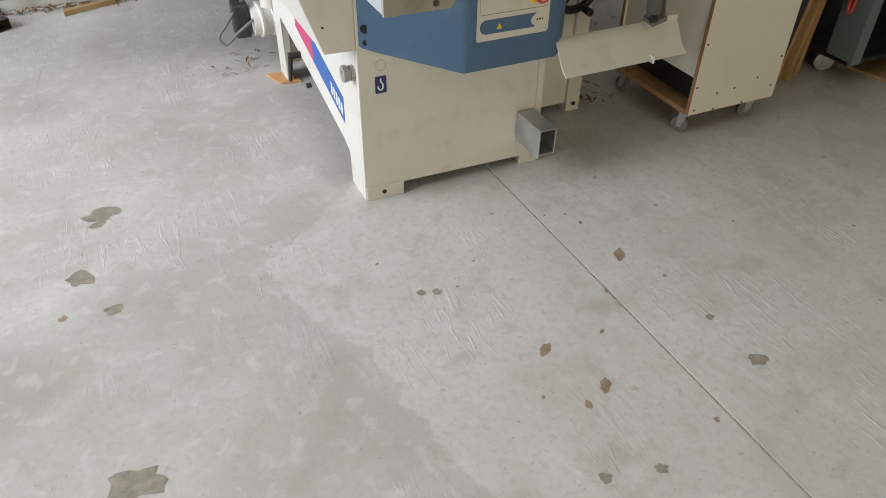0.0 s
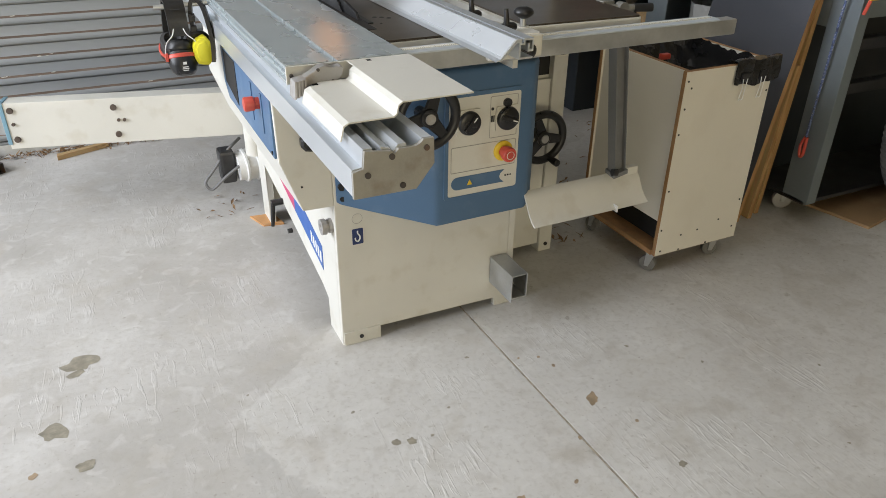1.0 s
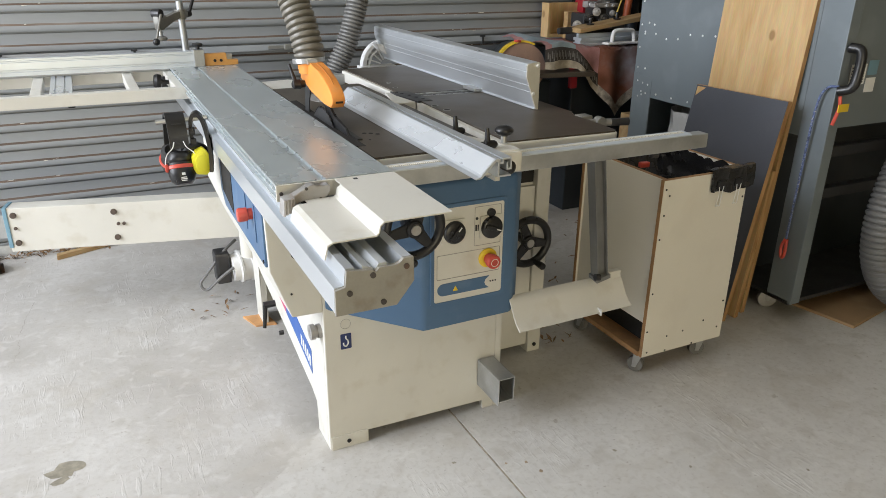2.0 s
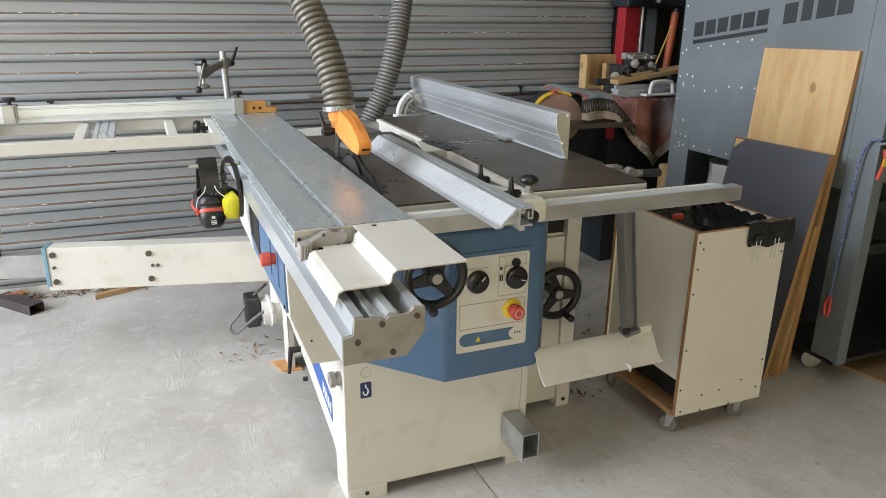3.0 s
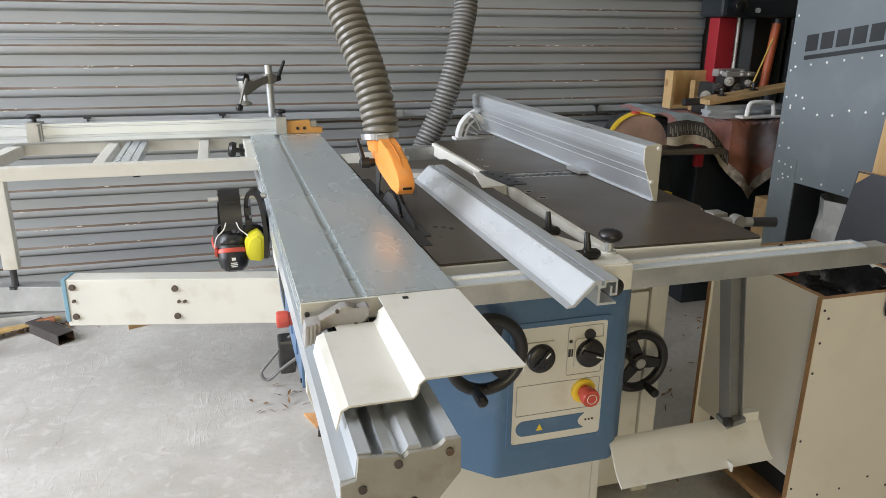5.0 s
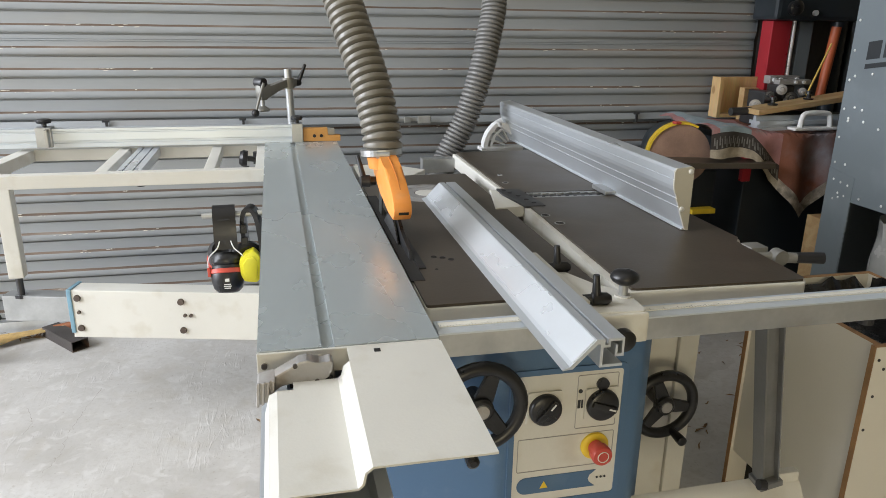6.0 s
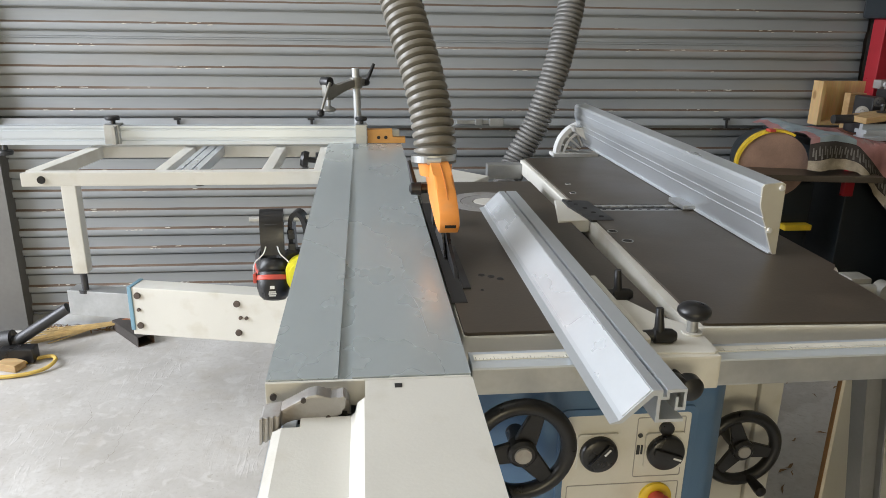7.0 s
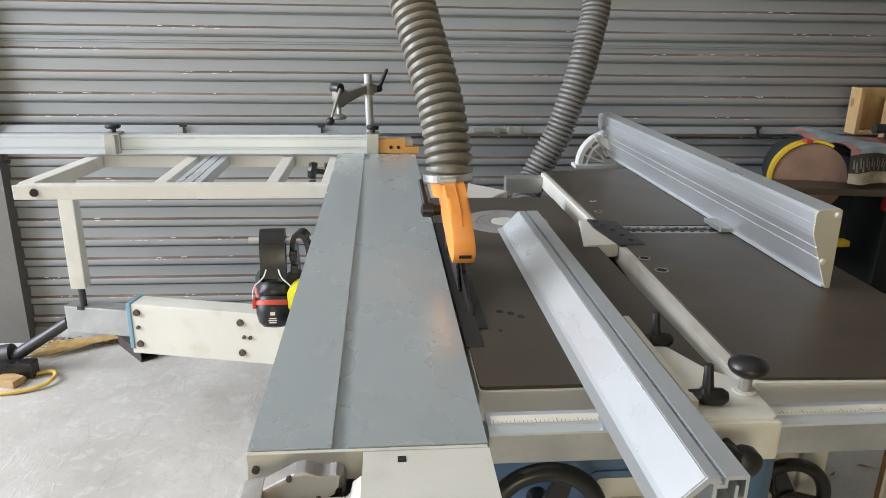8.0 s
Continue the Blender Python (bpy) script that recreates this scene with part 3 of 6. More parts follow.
fs = [bm.faces.new(lv[::-1]), bm.faces.new(tv)] + [bm.faces.new((lv[i], lv[(i + 1) % 5], tv[(i + 1) % 5], tv[i])) for i in range(5)]
bmesh.ops.bevel(bm, geom=list({e for f in fs for e in f.edges}), offset=0.012, segments=3, profile=0.5, affect="EDGES", clamp_overlap=True)
housing = part("front_housing", bm, BLUE, mc, "blue moulded housing with a faceted nose", True)
for x, z, yy in ((0.022, 0.47, -0.006), (0.022, 0.505, -0.007)):
    part("housing_screw", cyl(B(), (x, yy + 0.004, z), (x, yy - 0.004, z), 0.007 if z < 0.5 else 0.011, seg=12), BLACK, housing)

# control panel
bm = B()
outer, inner = rounded(0.268, 0.497, 0.452, 0.742, 0.014), rounded(0.279, 0.487, 0.463, 0.731, 0.008)
ov = [[bm.verts.new((x, y, z)) for x, z in outer] for y in (-0.098, -0.1035)]
iv = [[bm.verts.new((x, y, z)) for x, z in inner] for y in (-0.098, -0.1035)]
k = len(outer)
for i in range(k):
    j = (i + 1) % k
    for q in ((ov[0][i], ov[0][j], ov[1][j], ov[1][i]), (ov[1][i], ov[1][j], iv[1][j], iv[1][i]), (iv[1][i], iv[1][j], iv[0][j], iv[0][i])):
        bm.faces.new(q)
part("panel_rim", bm, BLUE, housing, "", True)
panel = part("control_panel", prism(B(), inner, "y", -0.1015, -0.095), CREAM, mc, "cream control panel with switches")


def outline(bm, x0, x1, z0, z1, y, r=0.003, w=0.0009):
    p = rounded(x0, x1, z0, z1, r)
    tube(bm, [(x, y, z) for x, z in p + p[:1]], w, 5)
    return bm


part("panel_line", outline(outline(B(), 0.288, 0.478, 0.530, 0.600, -0.1017), 0.398, 0.478, 0.612, 0.722, -0.1017), CAST_GREY, panel)


def rotary_switch(x, z, plate, angle):
    p = part("switch_plate", prism(B(), rounded(x - plate, x + plate, z - plate, z + plate, 0.006), "y", -0.1065, -0.1016), CREAM, panel)
    bm = lathe(B(), (x, -0.1065, z), (0, -1, 0), [(0, 0.031), (0.004, 0.0315), (0.010, 0.030), (0.012, 0.0275), (0.0125, 0.010)], 32)
    box(bm, -0.006, 0.006, -0.011, 0.0, -0.025, 0.025, 0.002, Matrix.Translation((x, -0.114, z)) @ pose(0, 0, 0, 0, angle, 0))
    d = part("rotary_knob", bm, BLACK, panel, "black rotary switch", True)
    bm = box(B(), -0.0015, 0.0015, -0.0120, -0.0108, 0.008, 0.022, 0, Matrix.Translation((x, -0.114, z)) @ pose(0, 0, 0, 0, angle, 0))
    part("pointer_mark", bm, WHITE, d)


rotary_switch(0.334, 0.664, 0.034, 40)
rotary_switch(0.446, 0.662, 0.033, 110)
part("switch_cap", cyl(B(), (0.446, -0.100, 0.702), (0.446, -0.108, 0.702), 0.012, seg=16), BLACK, panel)
bm = B()
box(bm, 0.400, 0.405, -0.1030, -0.1014, 0.655, 0.672)
box(bm, 0.407, 0.410, -0.1030, -0.1014, 0.655, 0.672)
cyl(bm, (0.404, -0.1012, 0.690), (0.404, -0.1030, 0.690), 0.004, seg=12)
part("panel_print", bm, CHARCOAL, panel)
# emergency stop
part("stop_collar", lathe(B(), (0.440, -0.1015, 0.572), (0, -1, 0), [(0, 0.0275), (0.005, 0.0275), (0.0075, 0.024), (0.0075, 0.014)]), YELLOW, panel, "yellow collar", True)
es = part("emergency_stop", lathe(B(), (0.440, -0.109, 0.572), (0, -1, 0), [(0, 0.015), (0.014, 0.015), (0.016, 0.0195), (0.030, 0.0200), (0.034, 0.018), (0.035, 0.011)]), RED, panel, "red emergency stop button", True)
part("stop_ring", tube(B(), [(0.440 + 0.0105 * math.cos(a), -0.1443, 0.572 + 0.0105 * math.sin(a)) for a in (0.26 * i for i in range(25))], 0.0009, 5), MELAMINE, es)
# blue pill label
pl = part("blue_label", prism(B(), [(0.289 + 0.018 - 0.018 * math.cos(radians(a)), 0.499 + 0.018 * math.sin(radians(a))) for a in range(-90, 91, 15)] + [(0.448, 0.517), (0.436, 0.507), (0.433, 0.499), (0.436, 0.491), (0.448, 0.481)], "y", -0.1029, -0.1014), BLUE, panel, "blue label with a warning triangle")
part("warning_triangle", prism(B(), [(0.335, 0.491), (0.351, 0.491), (0.343, 0.506)], "y", -0.1036, -0.1028), YELLOW, pl)
bm = B()
for x in (0.452, 0.460, 0.468):
    cyl(bm, (x, -0.1012, 0.499), (x, -0.1028, 0.499), 0.0024, seg=8)
part("label_dots", bm, CHARCOAL, panel)


def handwheel(name, c, r, handle_angle):
    """Three-spoke handwheel that faces the front, with a crank handle."""
    cx, cy, cz = c
    rim = [(cx + r * math.cos(a), cy, cz + r * math.sin(a)) for a in (2 * math.pi * i / 40 for i in range(41))]
    bm = tube(B(), rim[:-1] + [rim[0]], r * 0.17, 10)
    w = part(name, bm, BLACK, mc, "black handwheel with three spokes and a crank handle", True)
    for k in range(3):
        a = radians(90 + 120 * k + handle_angle)
        d = Vector((math.cos(a), 0, math.sin(a)))
        s = Vector((-d.z, 0, d.x))
        bm = B()
        p0, p1 = Vector(c) + d * r * 0.2, Vector(c) + d * r * 0.95
        pts = [p0 + s * r * 0.24, p0 - s * r * 0.24, p1 - s * r * 0.15, p1 + s * r * 0.15]
        f = bm.faces.new([bm.verts.new(p + Vector((0, 0.004, 0))) for p in pts])
        e = bmesh.ops.extrude_face_region(bm, geom=[f])
        bmesh.ops.translate(bm, verts=[v for v in e["geom"] if isinstance(v, bmesh.types.BMVert)], vec=(0, -0.010, 0))
        bmesh.ops.bevel(bm, geom=bm.edges[:], offset=0.002, segments=1, affect="EDGES")
        part("spoke", bm, BLACK, w)
    part("hub", lathe(B(), (cx, cy + 0.05, cz), (0, -1, 0), [(0, r * 0.2), (0.04, r * 0.2), (0.045, r * 0.32), (0.062, r * 0.30), (0.066, r * 0.24)]), BLACK, w, "", True)
    part("hub_cap", cyl(B(), (cx, cy - 0.015, cz), (cx, cy - 0.0185, cz), r * 0.19, r * 0.17), CAST_GREY, w, "pale hub cap", True)
    a = radians(handle_angle - 90)
    hx, hz = cx + r * 0.98 * math.cos(a), cz + r * 0.98 * math.sin(a)
    part("crank_handle", lathe(B(), (hx, cy + 0.005, hz), (0, -1, 0), [(0, r * 0.14), (0.02, r * 0.12), (0.05, r * 0.155), (0.062, r * 0.15), (0.066, r * 0.08)], 16), BLACK, w, "", True)
    return w


handwheel("handwheel", (0.193, -0.165, 0.716), 0.073, -20)
handwheel("handwheel", (0.755, 0.18, 0.463), 0.077, 20)
part("scale_plate", box(B(), 0.075, 0.13, -0.052, -0.050, 0.755, 0.785, 0, None), SCALE, mc, "pale printed scale plate")

# side carriage box that carries the slide rail
cbox = part("carriage_box", prism(B(), [(-0.134, 0.776), (-0.131, 0.592), (-0.082, 0.452), (0.0, 0.45), (0.0, 0.776)], "y", 0.0, 0.93, 0.003), CREAM, mc, "cream sheet-metal box under the slide rail")
bm = prism(B(), [(0.012, 0.600), (0.55, 0.600), (0.60, 0.64), (0.60, 0.766), (0.012, 0.766)], "x", -0.1375, -0.130, 0.002)
sp = part("side_cover", bm, BLUE, cbox, "blue side cover")
part("side_window", prism(B(), [(0.40, 0.62), (0.56, 0.65), (0.56, 0.745), (0.40, 0.745)], "x", -0.1392, -0.1370, 0.0006), VOID, sp)
for y, z in ((0.025, 0.612), (0.025, 0.758), (0.58, 0.758)):
    part("cover_screw", cyl(B(), (-0.137, y, z), (-0.1405, y, z), 0.005, seg=10), BLACK, sp)
for y in (0.09, 0.20):
    part("cover_rib", prism(B(), [(y, 0.64), (y + 0.014, 0.64), (y + 0.014, 0.74), (y, 0.74)], "x", -0.1400, -0.1370, 0.001), BLUE, sp)
part("push_button", lathe(B(), (-0.137, 0.128, 0.708), (-1, 0, 0), [(0, 0.015), (0.012, 0.015), (0.014, 0.018), (0.034, 0.0185), (0.038, 0.016), (0.039, 0.006)]), RED, sp, "red mushroom push button", True)
part("lobe_knob", lathe(B(), (-0.058, 0.0, 0.645), (0, -1, 0), [(0, 0.010), (0.010, 0.012), (0.012, 0.022), (0.030, 0.024), (0.036, 0.018), (0.037, 0.006)], 9), BLACK, cbox, "black knob")
part("plate_screw", cyl(B(), (-0.08, 0.002, 0.52), (-0.08, -0.002, 0.52), 0.003, seg=8), BLACK, cbox)

# slide rail: extrusion with an end plate
RAIL = [(-0.156, 0.777), (-0.156, 0.824), (-0.139, 0.826), (-0.136, 0.856), (-0.120, 0.856), (-0.120, 0.826), (-0.108, 0.826), (-0.106, 0.856), (-0.092, 0.852),
        (-0.084, 0.845), (-0.076, 0.856), (-0.062, 0.856), (-0.060, 0.824), (-0.034, 0.824), (-0.031, 0.857), (-0.016, 0.860), (-0.016, 0.818), (-0.048, 0.777)]
rail = part("slide_rail", prism(B(), RAIL, "y", -0.632, 1.50), ALU, mc, "aluminium extruded slide rail")
part("end_plate", prism(B(), [(-0.157, 0.775), (-0.157, 0.822), (-0.138, 0.825), (-0.136, 0.855), (-0.090, 0.849), (-0.084, 0.843), (-0.078, 0.851), (-0.048, 0.850), (-0.040, 0.853), (-0.034, 0.861), (-0.015, 0.861), (-0.014, 0.816), (-0.047, 0.775)], "y", -0.640, -0.632, 0.001), material("dull_cast_end_plate", (0.31, 0.30, 0.27), 0.5, 0.15, 0.12, 14, 200, 0.15, (0.15, 0.11, 0.08), 0.5, 18), rail, "grey cast end plate")
for x, z in ((-0.132, 0.814), (-0.090, 0.840), (-0.029, 0.846), (-0.072, 0.787)):
    part("end_screw", cyl(B(), (x, -0.638, z), (x, -0.643, z), 0.0052, seg=12), RUSTY, rail)

# sliding table
TAB = [(-0.149, 0.9), (-0.0610, 0.9), (-0.0610, 0.8925), (-0.0430, 0.8925), (-0.0430, 0.9), (0.1070, 0.9),
       (0.1070, 0.864), (-0.149, 0.864), (-0.149, 0.870), (-0.143, 0.872), (-0.143, 0.880), (-0.149, 0.882), (-0.149, 0.886), (-0.144, 0.887), (-0.144, 0.892), (-0.149, 0.893)]
TAB = [(x - 0.009, z) for x, z in TAB]
slide = part("sliding_table", prism(B(), TAB, "y", -0.265, 1.82), ALU_TOP, mc, "worn anodised aluminium sliding table with a slot")
part("end_cap", box(B(), -0.1585, 0.0975, -0.271, -0.2655, 0.864, 0.8985, 0.001), CREAM, slide)
for x in (-0.149, -0.083):
    part("cap_screw", cyl(B(), (x, -0.270, 0.881), (x, -0.275, 0.881), 0.0042, seg=10), RUSTY, slide)
bm = B()
rows = []
for k, p in enumerate(smooth_path([(0.026, 0.082, 0.9), (0.038, 0.015, 0.9), (0.047, -0.04, 0.9), (0.051, -0.099, 0.9), (0.054, -0.152, 0.9)], 10)):
    w = 0.00035 * math.sin(math.pi * min(1, (k + 1) / 46)) + 0.0001
    rows.append([bm.verts.new((p.x - w, p.y, 0.9003)), bm.verts.new((p.x + w, p.y, 0.9003))])
for r0, r1 in zip(rows, rows[1:]):
    bm.faces.new((r0[0], r0[1], r1[1], r1[0]))
part("scratch", bm, ALU, slide, "long pale scratch")
# latch lever on the table end
bm = prism(B(), [(-0.104, 0.864), (-0.104, 0.884), (-0.060, 0.888), (-0.046, 0.884), (-0.044, 0.864)], "y", -0.297, -0.277, 0.002)
lb_ = part("latch_bracket", bm, CAST_GREY, slide, "grey cast latch bracket", True)
bm = prism(B(), [(-0.128, 0.886), (-0.093, 0.905), (-0.083, 0.907), (-0.075, 0.9045), (-0.066, 0.899), (-0.059, 0.900), (-0.052, 0.904), (-0.047, 0.900), (-0.053, 0.889),
                 (-0.053, 0.880), (-0.069, 0.871), (-0.098, 0.872), (-0.104, 0.878), (-0.112, 0.877), (-0.128, 0.863)], "y", -0.322, -0.298, 0.003)
lv_ = part("latch_lever", bm, CAST_GREY, slide, "grey cast latch lever with ribbed grip")
part("grip", prism(B(), [(-0.151, 0.850), (-0.126, 0.860), (-0.124, 0.888), (-0.147, 0.884)], "y", -0.332, -0.298, 0.002), CAST_GREY, lv_)
for k in range(4):
    x = -0.150 + k * 0.0064
    part("grip_rib", prism(B(), [(x, 0.851 + k * 0.0026), (x + 0.0038, 0.8525 + k * 0.0026), (x + 0.0058, 0.886 + k * 0.0006), (x + 0.002, 0.8855 + k * 0.0006)], "y", -0.336, -0.331, 0.001), CAST_GREY, lv_)
for x, z in ((-0.070, 0.876), (-0.098, 0.900)):
    part("lever_pin", cyl(B(), (x, -0.320, z), (x, -0.3235, z), 0.0032, seg=12), RUSTY, lv_)
# solid near-black strip, painted shade under the lever
part("latch_gap", box(B(), -0.106, -0.048, -0.317, -0.2985, 0.8655, 0.8705), VOID, lb_)
for ob in (lb_, lv_, *lb_.children, *lv_.children):
    ob.data.transform(Matrix.Translation((-0.010, 0.004, 0)))
# bent cover sheet, cut back round the latch
SHEET = [(0.0980, 0.8985), (-0.036, 0.8985), (-0.043, 0.893), (-0.046, 0.880), (-0.052, 0.8745)]
bm = prism(B(), sheet_profile(SHEET + [(-0.132, 0.8745), (-0.141, 0.870), (-0.147, 0.846)], -0.0025), "y", -0.562, -0.338)
prism(bm, sheet_profile(SHEET + [(-0.112, 0.8745)], -0.0025), "y", -0.338, -0.318)
prism(bm, sheet_profile(SHEET[:2], -0.0025), "y", -0.318, -0.2765)
cov = part("cover_sheet", bm, CREAM, mc, "cream bent sheet cover with a step")
part("cover_slot", box(B(), 0.0, 0.009, -0.297, -0.287, 0.9005, 0.9016), VOID, cov)

# saw table
saw = part("saw_table", prism(B(), rounded(0.106, 0.427, -0.135, 0.860, 0.006, 2), "z", 0.846, 0.890, 0.003), CREAM, mc, "cream cast table frame")
top_plate = part("saw_table_top", prism(B(), rounded(0.1075, 0.4255, -0.1335, 0.858, 0.006, 2), "z", 0.8905, 0.8955), IRON, saw, "dark oiled cast-iron saw table top")
part("saw_extension", prism(B(), [(0.112, 0.862), (0.262, 0.862), (0.325, 0.95), (0.215, 1.065), (0.112, 1.045)], "z", 0.862, 0.892, 0.003), CREAM, saw)
for r0, r1, mt_, dz in ((0.098, 0.066, CAST_GREY, 0.0006), (0.064, 0.036, CAST_GREY, 0.0006), (0.033, 0.0, CREAM, 0.0010)):
    bm = lathe(B(), (0.266, 0.632, 0.894), (0, 0, 1), [(0, r0), (0.0015 + dz, r0), (0.0015 + dz, max(r1, 0.001)), (0, max(r1, 0.001))], 40)
    part("table_insert", bm, mt_, saw, "concentric grey insert ring")
for x, y in ((0.170, 0.107), (0.186, 0.099), (0.200, 0.086), (0.160, 0.035)):
    r = 0.006 if y < 0.11 and x > 0.165 else 0.003
    part("table_hole", tube(B(), [(x + r * math.cos(a), y + r * math.sin(a), 0.8956) for a in (2 * math.pi * i / 14 for i in range(15))], 0.0008, 5), STEEL_DARK, saw)
    part("hole_bore", cyl(B(), (x, y, 0.8958), (x, y, 0.89), r - 0.0005, seg=14), VOID, saw)
part("blade_slot", box(B(), 0.1025, 0.128, -0.02, 0.62, 0.894, 0.8965), VOID, saw)
part("slot_liner", box(B(), 0.128, 0.142, 0.04, 0.27, 0.894, 0.8985, 0.001), BLACK, saw, "black slot liner")
# saw blade with teeth
bm = B()
n, cy_, cz_, r = 60, 0.285, 0.800, 0.138
pts = []
for i in range(n):
    a0 = 2 * math.pi * i / n
    pts += [(cy_ + r * math.cos(a0), cz_ + r * math.sin(a0)), (cy_ + (r - 0.007) * math.cos(a0 + 0.03), cz_ + (r - 0.007) * math.sin(a0 + 0.03)), (cy_ + (r - 0.006) * math.cos(a0 + 0.07), cz_ + (r - 0.006) * math.sin(a0 + 0.07))]
part("saw_blade", prism(bm, pts, "x", 0.1135, 0.1165), STEEL_DARK, mc, "toothed circular saw blade")
part("riving_knife", prism(B(), [(0.43, 0.86), (0.47, 0.86), (0.46, 0.96), (0.42, 1.0), (0.39, 0.99), (0.42, 0.93)], "x", 0.1135, 0.1165), STEEL_DARK, mc)
part("scoring_cover", prism(B(), [(0.09, 0.896), (0.24, 0.896), (0.26, 0.915), (0.30, 0.95), (0.27, 0.955), (0.20, 0.925), (0.11, 0.912)], "x", 0.120, 0.127, 0.001), BLACK, mc)

# front guide rail with scale
fr = part("guide_rail", box(B(), 0.105, 1.060, -0.228, -0.190, 0.846, 0.886, 0.003), GALV, mc, "long galvanised guide rail")
part("rail_flange", prism(B(), [(-0.232, 0.886), (-0.190, 0.886), (-0.190, 0.892), (-0.222, 0.892), (-0.232, 0.889)], "x", 0.105, 0.995), ALU_X, fr)
sc = part("scale_tape", box(B(), 0.110, 0.98, -0.216, -0.200, 0.8922, 0.8934), SCALE, fr, "pale scale tape with fine ticks")
bm = B()
for k in range(174):
    x = 0.112 + k * 0.005
    box(bm, x, x + 0.0005, -0.2155, -0.2125 if k % 5 else -0.2085, 0.8932, 0.8937)
tagged(part("scale_ticks", bm, CHARCOAL, sc), kind="stuff")

# planer tables
ptab = [(0.462, -0.146), (0.795, -0.158), (0.805, -0.148), (0.818, 0.075), (0.838, 0.100), (0.842, 0.500), (0.474, 0.515), (0.468, 0.36), (0.448, -0.05), (0.446, -0.14)]
infeed = part("infeed_table", prism(B(), ptab, "z", 0.853, 0.8975, 0.004), CREAM, mc, "cream cast planer table frame")


def inset(pts, d):
    c = Vector((sum(p[0] for p in pts) / len(pts), sum(p[1] for p in pts) / len(pts)))
    return [tuple(c + (Vector(p) - c) * (1 - d / max(0.05, (Vector(p) - c).length))) for p in pts]


part("infeed_top", prism(B(), inset([(0.474, -0.143), (0.795, -0.155), (0.803, -0.146), (0.816, 0.077), (0.836, 0.102), (0.840, 0.498), (0.482, 0.513), (0.478, 0.36), (0.464, -0.05), (0.464, -0.14)], 0.002), "z", 0.898, 0.902), IRON, infeed, "dark oiled planer infeed table top")
otab = [(0.462, 0.57), (0.84, 0.555), (0.84, 1.20), (0.462, 1.165)]
outfeed = part("outfeed_table", prism(B(), otab, "z", 0.855, 0.8975, 0.004), CREAM, mc, "cream cast planer table frame")
part("outfeed_top", prism(B(), [(0.474, 0.574), (0.838, 0.559), (0.838, 1.195), (0.474, 1.162)], "z", 0.898, 0.902), IRON, outfeed, "dark oiled planer outfeed table top")
part("cutter_block", cyl(B(), (0.47, 0.540, 0.878), (0.84, 0.527, 0.878), 0.022, seg=20), STEEL_DARK, mc, "dark steel cutter block", True)
for y0, dy, lip in ((0.513, 0.010, infeed), (0.572, -0.010, outfeed)):
    part("table_lip", prism(B(), [(0.472, y0), (0.840, y0 - 0.015), (0.840, y0 - 0.015 + dy), (0.472, y0 + dy)], "z", 0.894, 0.901), GALV, lip)
    for k in range(16):
        x = 0.492 + k * 0.0215
        y = y0 - 0.015 * (x - 0.472) / 0.368 + dy
        part("lip_tooth", box(B(), x, x + 0.012, min(y, y + dy * 0.7), max(y, y + dy * 0.7), 0.895, 0.9005), GALV, lip)
# bridge casting between the tables
part("bridge_casting", prism(B(), [(0.395, 0.435), (0.455, 0.440), (0.470, 0.44), (0.470, 0.62), (0.436, 0.63)], "z", 0.872, 0.899, 0.003), CREAM, mc, "cream bridge casting")
part("bridge_plate", prism(B(), [(0.468, 0.425), (0.520, 0.425), (0.520, 0.45), (0.512, 0.60), (0.452, 0.62), (0.450, 0.56)], "z", 0.898, 0.9035, 0.001), STEEL_DARK, mc, "dark plate with screw holes")
for x, y in ((0.465, 0.595), (0.472, 0.565), (0.484, 0.53), (0.492, 0.49), (0.50, 0.455)):
    part("plate_hole", cyl(B(), (x, y, 0.9030), (x, y, 0.9042), 0.006, seg=12), VOID, mc)
for x, y, r in ((0.488, 0.341, 0.010), (0.496, 0.271, 0.011), (0.515, 0.79, 0.007), (0.500, 0.69, 0.008)):
    part("top_hole_rim", tube(B(), [(x + r * math.cos(a), y + r * math.sin(a), 0.9018) for a in (2 * math.pi * i / 16 for i in range(17))], 0.0015, 5), GALV, mc)
    part("top_hole", cyl(B(), (x, y, 0.9026), (x, y, 0.90), r - 0.001, seg=14), VOID, mc)
# inside edge of the planer frame between the tables
bm = prism(B(), [(-0.14, 0.80), (0.60, 0.80), (0.60, 0.862), (0.30, 0.866), (0.26, 0.845), (0.20, 0.845), (0.16, 0.862), (0.02, 0.862), (-0.02, 0.84), (-0.14, 0.84)], "x", 0.432, 0.446)
part("inner_casting", bm, CREAM, mc)
# near-black sheet makes the gap between the tables read as shaded
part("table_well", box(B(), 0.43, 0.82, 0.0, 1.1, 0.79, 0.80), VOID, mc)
# planer body and its leg
part("planer_body", box(B(), 0.562, 0.845, 0.265, 0.93, 0.07, 0.862, 0.006), CREAM, mc, "cream planer cabinet")
part("planer_leg", box(B(), 0.818, 0.870, 0.240, 0.29, 0.0, 0.84, 0.003), CREAM, mc, "pale steel leg")
part("leg_bolt", cyl(B(), (0.845, 0.241, 0.028), (0.845, 0.236, 0.028), 0.007, seg=12), BLACK, mc)
part("planer_leg", box(B(), 0.848, 0.892, 0.88, 0.93, 0.0, 0.84, 0.003), CREAM, mc)
part("planer_column", box(B(), 0.700, 0.817, 0.250, 0.264, 0.03, 0.63, 0.003), CREAM, mc)
